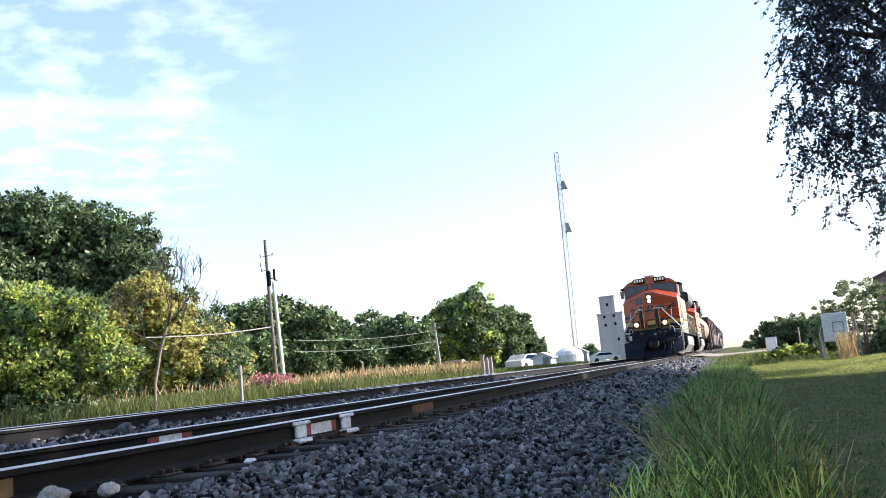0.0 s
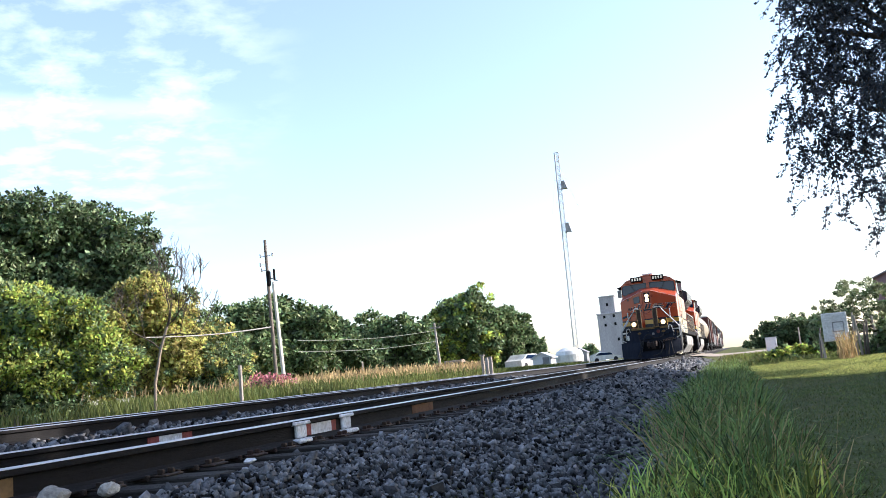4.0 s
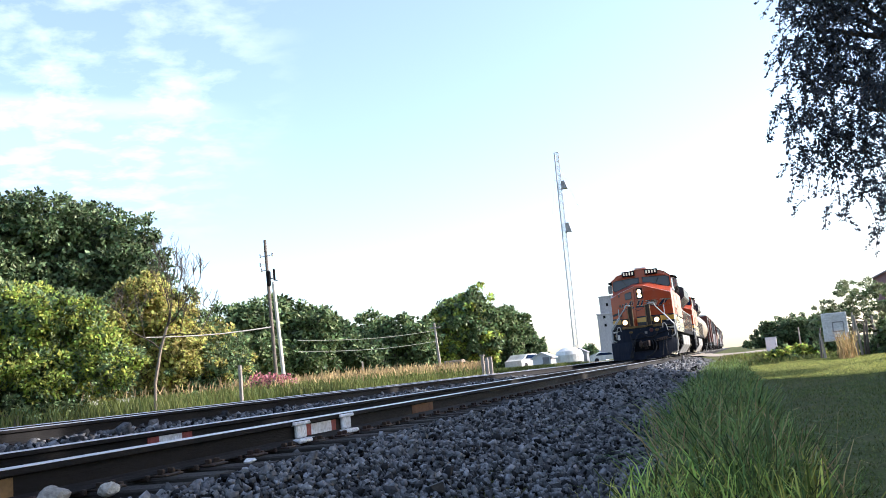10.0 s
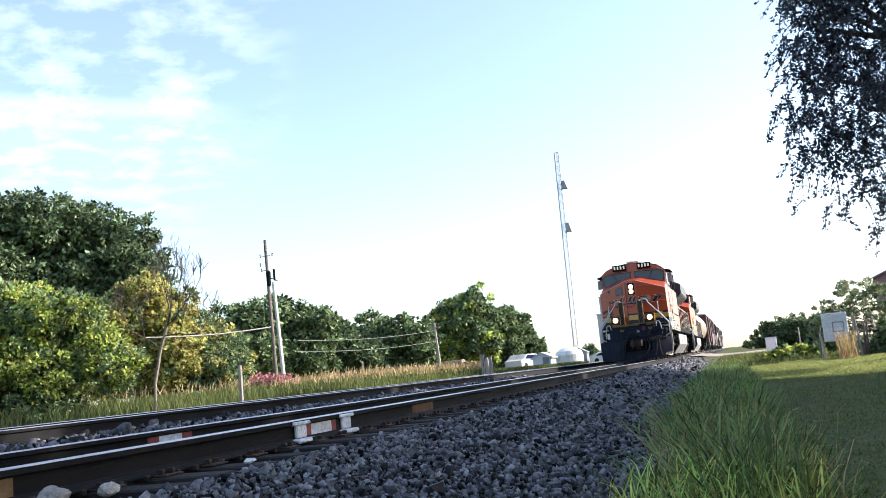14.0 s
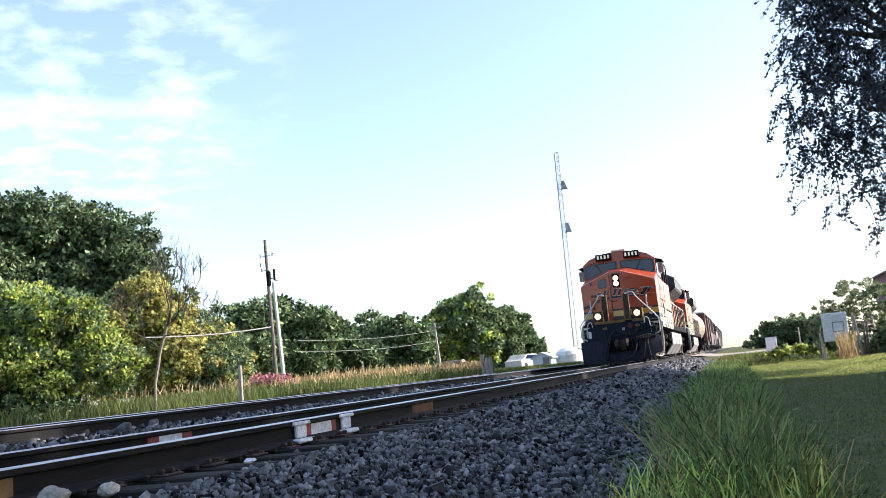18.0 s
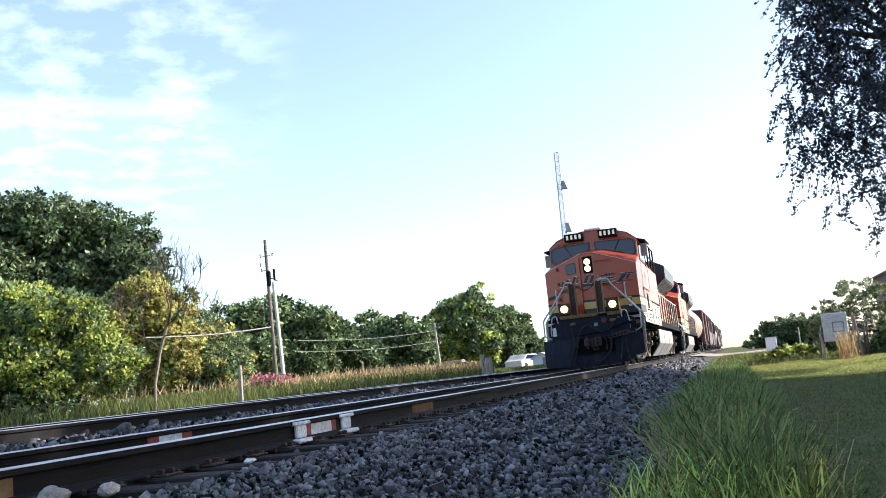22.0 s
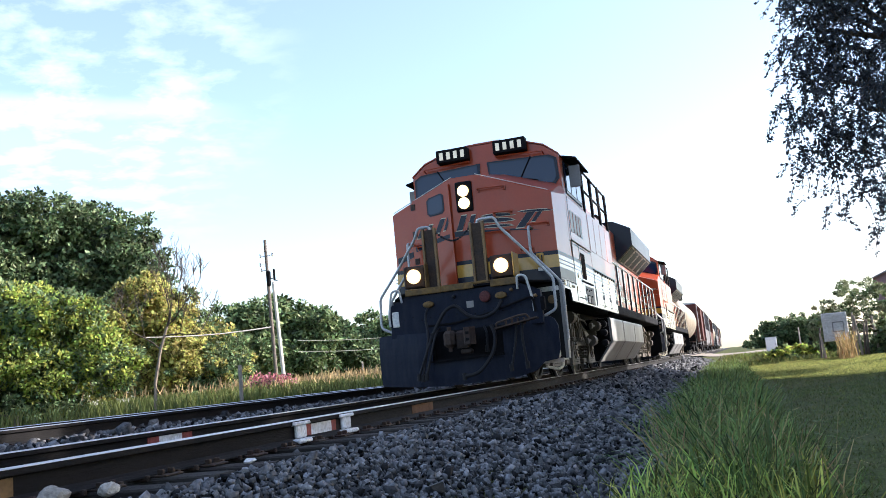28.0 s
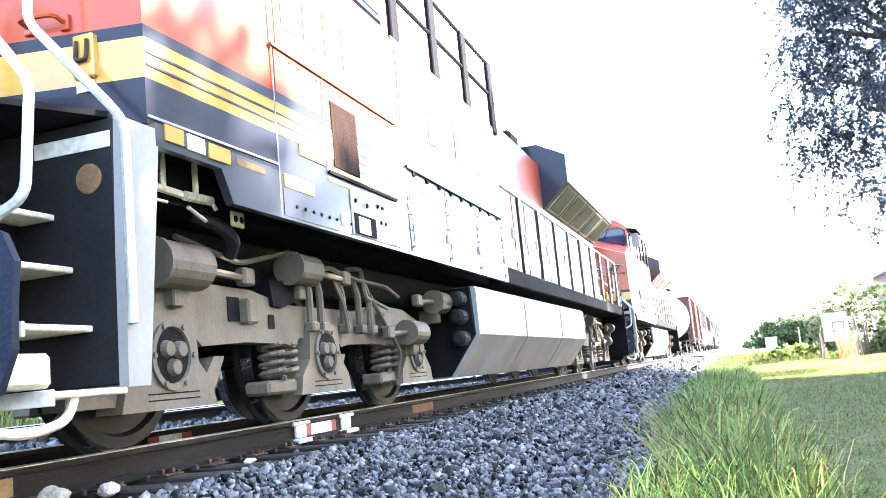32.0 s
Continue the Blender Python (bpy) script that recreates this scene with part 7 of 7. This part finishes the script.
def gabled(name, label, category, p, w, dp, h, roof, wall, top, windows=(), turn=0.0):
    t = thing(name, label, category, p)
    t.rotation_euler = (0, 0, radians(turn))
    bm = bmesh.new()
    prism(bm, [(-w / 2, -0.2), (w / 2, -0.2), (w / 2, h), (0, h + roof), (-w / 2, h)], "y", -dp / 2, dp / 2)
    wl = part("wall", bm, wall, t)
    for sx in (-1, 1):
        bm = bmesh.new()
        hull(bm, [(sx * (w / 2 + 0.15), y, h - 0.08 + q) for y in (-dp / 2 - 0.15, dp / 2 + 0.15) for q in (0, 0.08)] + [(0, y, h + roof + q) for y in (-dp / 2 - 0.15, dp / 2 + 0.15) for q in (0.01, 0.09)])
        part("roof", bm, top, t)
    for x, z, a, b in windows:
        bm = bmesh.new()
        box(bm, x - a, x + a, -dp / 2 - 0.03, -dp / 2 + 0.05, z - b, z + b)
        wn = part("window", bm, M_ROOF, t, "dark window")
        bm = bmesh.new()
        for q in (-a, a):
            box(bm, x + q - 0.03, x + q + 0.03, -dp / 2 - 0.05, -dp / 2 - 0.02, z - b, z + b)
        for q in (-b, b):
            box(bm, x - a - 0.03, x + a + 0.03, -dp / 2 - 0.06, -dp / 2 - 0.031, z + q - 0.03, z + q + 0.03)
        part("window_frame", bm, wall, wn)
    return t


def hoop():
    p = at(5.75, 36)
    t = thing("basketball_hoop", "white basketball backboard with a square outline on a low post", "basketball hoop", p)
    z0, z1 = 0.10 - p.z, 1.15 - p.z
    bm = bmesh.new()
    box(bm, -0.44, 0.44, -0.03, 0.03, z0, z1, 0.02)
    bb = part("backboard", bm, M_WALL, t, "white backboard")
    for x0, x1, a, b in ((-0.10, 0.30, 0.34, 0.37), (-0.10, 0.30, 0.68, 0.71), (-0.10, -0.07, 0.34, 0.71), (0.27, 0.30, 0.34, 0.71)):
        bm = bmesh.new()
        box(bm, x0, x1, -0.04, -0.031, z0 + a, z0 + b)
        part("marking", bm, M_ROOF, bb)
    bm = bmesh.new()
    rod(bm, (0.1, 0.12, -0.2), (0.1, 0.12, z1 - 0.3), 0.06)
    rod(bm, (0.1, 0.12, z1 - 0.5), (0.1, 0.0, z1 - 0.5), 0.05)
    part("post", bm, M_DARKPOLE, t)
    bm = bmesh.new()
    pts = [(0.1 + 0.2 * math.cos(a), -0.28 + 0.2 * math.sin(a), z0 + 0.12) for a in [k * math.pi / 8 for k in range(17)]]
    tube(bm, pts, 0.012, 6)
    part("rim", bm, M_RPAINT, t)


hoop()
gabled("brick_house", "corner of a mauve brick house at the lawn's end", "house", at(11.35, 52, -0.5), 5.0, 6.0, 3.8, 1.0, M_BRICK, M_ROOF, ((-1.2, 1.5, 0.4, 0.5),))
gabled("farm_shed", "pale shed with a dark doorway beyond the field", "shed", at(-11.8, 72, 0.0), 1.5, 2.0, 0.85, 0.35, M_WALL, M_GALV, ((0.35, 0.6, 0.3, 0.3),))
gabled("farm_shed", "low white building near the elevator", "shed", at(-8.3, 200, 0.1), 3.4, 5, 1.2, 0.5, M_WALL, M_GALV, ((0.4, 0.8, 0.5, 0.5),))


def parked_car(p, turn):
    t = thing("parked_car", "white car parked beyond the end of the field", "car", p)
    t.rotation_euler = (0, 0, radians(turn))
    bm = bmesh.new()
    prism(bm, [(-2.1, 0.3), (2.1, 0.3), (2.15, 0.75), (1.2, 0.9), (0.7, 1.35), (-1.0, 1.38), (-1.7, 0.95), (-2.15, 0.85)], "y", -0.85, 0.85)
    bd = part("body", bm, M_WHITECAR, t)
    bm = bmesh.new()
    prism(bm, [(1.05, 0.93), (0.66, 1.28), (-0.95, 1.31), (-1.45, 0.97)], "y", -0.87, 0.87)
    part("window", bm, M_CABGLASS, bd, "dark side windows")
    for x in (-1.35, 1.35):
        for y in (-0.8, 0.8):
            bm = bmesh.new()
            lathe(bm, [(y - 0.1, 0.2), (y - 0.09, 0.32), (y + 0.09, 0.32), (y + 0.1, 0.2)], "y", 16, (x, 0, 0.32))
            part("wheel", bm, M_RUBBER, t)


parked_car(at(-13.05, 80, 0.0), 74)
parked_car(at(-7.9, 130, -0.1), 10)


def white_tank():
    p = at(-10.2, 120, 0.0)
    t = thing("storage_tank", "white round storage tank with a conical roof beside the tracks", "storage tank", p)
    bm = bmesh.new()
    lathe(bm, [(-0.6, 1.2), (-0.2, 1.7), (0.3, 1.9), (1.3, 1.9), (1.8, 1.65), (2.2, 0.9), (2.35, 0.2)], "z", 28)
    part("shell", bm, M_WHITECAR, t)
    bm = bmesh.new()
    for a in (-1.3, -1.9):
        rod(bm, (1.7 * math.cos(a), 1.7 * math.sin(a), 0), (1.7 * math.cos(a), 1.7 * math.sin(a), 1.7), 0.05, seg=6)
    part("ladder", bm, M_GALV, t)
    q = at(-9.5, 125, 0.0)
    gabled("crossing_hut", "small hut with a dull roof behind the storage tank", "hut", q, 2.2, 2.0, 1.5, 0.6, M_ROOF, M_ROOF)


white_tank()


def cabinet(name, label, p, w, d, h, mat):
    t = thing(name, label, "cabinet", p)
    bm = bmesh.new()
    box(bm, -w / 2, w / 2, -d / 2, d / 2, 0.08, h, 0.03)
    part("body", bm, mat, t)
    bm = bmesh.new()
    box(bm, -w / 2 - 0.05, w / 2 + 0.05, -d / 2 - 0.05, d / 2 + 0.05, -0.15, 0.1, 0.02)
    part("base", bm, M_CONCRETE, t)
    bm = bmesh.new()
    box(bm, -w / 2 - 0.04, w / 2 + 0.04, -d / 2 - 0.04, d / 2 + 0.04, h, h + 0.06, 0.02)
    part("lid", bm, mat, t)
    bm = bmesh.new()
    box(bm, w * 0.3, w * 0.36, -d / 2 - 0.04, -d / 2, h * 0.5, h * 0.62)
    part("handle", bm, M_STEEL, t)


cabinet("signal_cabinet", "pale metal equipment cabinet beside the crossing road", at(2.08, 78, -0.46), 0.85, 0.7, 1.15, M_WALL)
cabinet("relay_box", "pale grey relay box standing beside the far track", at(-15.75, 42, 0.0), 0.14, 0.14, 0.95, M_POLE)


def far_things():
    q = at(3.72, 85)
    bm = bmesh.new()
    tube(bm, [(0, 0, -0.2), (0, 0, 1.9)], 0.07, 6, 0.8)
    o = part("far_post", bm, M_POLE)
    o.location = q
    tagged(o, "grey post beyond the low bushes", "post")
    for k, (az, d, h, lx) in enumerate(((4.75, 36, 1.15, 0.1), (5.0, 35.5, 0.95, -0.1), (6.55, 36.5, 1.35, 0.14), (7.0, 36, 1.5, -0.12), (7.15, 36.4, 1.2, 0.1), (6.75, 36, 1.6, 0.0), (7.3, 36.2, 1.3, 0.1), (7.9, 36.5, 1.45, -0.1))):
        bm = bmesh.new()
        tube(bm, [(0, 0, -0.2), (lx * 0.4, 0, h * 0.5), (lx, 0, h)], 0.05, 7, 0.7)
        o = part("fence_post", bm, M_POLE if k % 2 else M_DARKPOLE)
        o.location = at(az, d)
        tagged(o, "crooked weathered fence post at the lawn's end", "post", "posts at the lawn's end")
    tagged(grid_mesh("crossing_road", np.linspace(-30, 40, 141), np.array([72.0, 80, 90, 100]), lambda x, y: np.where(np.abs(x) < 1.0, -0.012, np.maximum(land(x, y), np.where((x > -7.6) & (x < 3.7), bed_height(x, y), -9)) + 0.05) + 0 * y, M_ASPHALT), "pale road surface crossing the tracks", "road", kind="structure")
    # yellow machine far in the yard
    t = thing("yard_machine", "small tan machine parked beyond the field", "vehicle", at(-17.9, 70, 0.1))
    bm = bmesh.new()
    box(bm, -0.9, 0.5, -0.5, 0.5, 0.35, 0.95, 0.08)
    part("body", bm, M_POLE, t)
    bm = bmesh.new()
    box(bm, -0.3, 1.2, -0.5, 0.5, 0.95, 1.2, 0.06)
    part("boom", bm, M_PALEBARK, t)
    for x in (-0.6, 0.3):
        bm = bmesh.new()
        lathe(bm, [(-0.6, 0.2), (-0.58, 0.3), (-0.42, 0.3), (-0.4, 0.2)], "y", 14, (x, 0, 0.3))
        part("wheel", bm, M_RUBBER, t)


far_things()


# loose lumps on the shoulder
def lump(name, label, p, r, mat, seed):
    bm = bmesh.new()
    bmesh.ops.create_icosphere(bm, subdivisions=3, radius=r)
    for v in bm.verts:
        v.co *= 1 + 0.28 * noise.noise(v.co / r * 1.3 + Vector((seed, 0, 0))) + 0.08 * noise.noise(v.co / r * 4 + Vector((seed, 3, 0)))
        v.co.z *= 0.72
    o = part(name, bm, mat)
    o.location = p
    return tagged(o, label, "stone")


lump("limestone_lump", "pale rough limestone lump lying beside the rail", (1.05, 3.46, -0.155), 0.078, M_PALE, 1)
lump("limestone_lump", "smaller pale stone lying beside the rail", (1.10, 3.80, -0.165), 0.050, M_PALE, 5)
lump("limestone_lump", "pale rough stone at the tie ends", (1.12, 3.20, -0.17), 0.065, M_PALE, 9)
shard = lump("white_shard", "white curved fragment lying on the ballast", (1.14, 5.10, -0.182), 0.05, M_WPAINT, 12)
shard.scale = (0.6, 1.3, 0.5)

# single stones nearest to the camera's stand
STONE_ME = []
for k, v in enumerate(SHAPES):
    me = bpy.data.meshes.new("stone")
    me.from_pydata([tuple(p) for p in v], [], [tuple(int(i) for i in f) for f in ICO_F])
    me.materials.append(M_STONE1)
    STONE_ME.append(me)
for k in range(280):
    x, y = rng.uniform(1.3, 3.2), 2.8 + 4.2 * rng.uniform(0, 1) ** 1.2
    r = 0.020 * rng.lognormal(0, 0.3)
    o = shared("stone", STONE_ME[k % 14], ballast, Matrix.LocRotScale((x, y, float(bed_height(x, y)) + r * 0.75), Euler([rng.uniform(0, 6.28) for _ in range(3)]), (r, r, r)))


# ---- what moves ----
# seconds and the distance of the first nose along the track
RUN = [(0, 50.45), (1, 50.33), (2, 50.08), (3, 49.70), (4, 49.17), (5, 48.56), (6, 47.93), (7, 47.28), (8, 46.62), (9, 45.93), (10, 45.20), (11, 44.41), (12, 43.54), (13, 42.57), (14, 41.51), (15, 40.33),
       (16, 39.04), (17, 37.63), (18, 36.10), (19, 34.46), (20, 32.72), (21, 30.87), (22, 28.93), (23, 26.88), (24, 24.75), (25, 22.51), (26, 20.18), (27, 17.73), (28, 15.17), (29, 12.50), (30, 9.71), (31, 6.82), (32, 3.87)]


def motions():
    ts, ss = [r[0] for r in RUN], [r[1] for r in RUN]
    fine = np.linspace(0, 32, 3201)
    dist = np.interp(fine, ts, ss)
    for ob, off, sets, r in TRAIN:
        walk(ob, [(t, pose(0, s + off, 0)) for t, s in RUN])
        step = r * radians(80)
        rows, last = [(0.0, 0.0)], 0.0
        for t, s in zip(fine, dist):
            if 50.45 - s - last >= step:
                last = 50.45 - s
                rows.append((float(t), last / r))
        rows.append((32.0, (50.45 - ss[-1]) / r))
        for w in sets:
            y, z = w.location.y, w.location.z
            walk(w, [(t, pose(0, y, z, math.degrees(a))) for t, a in rows])


motions()
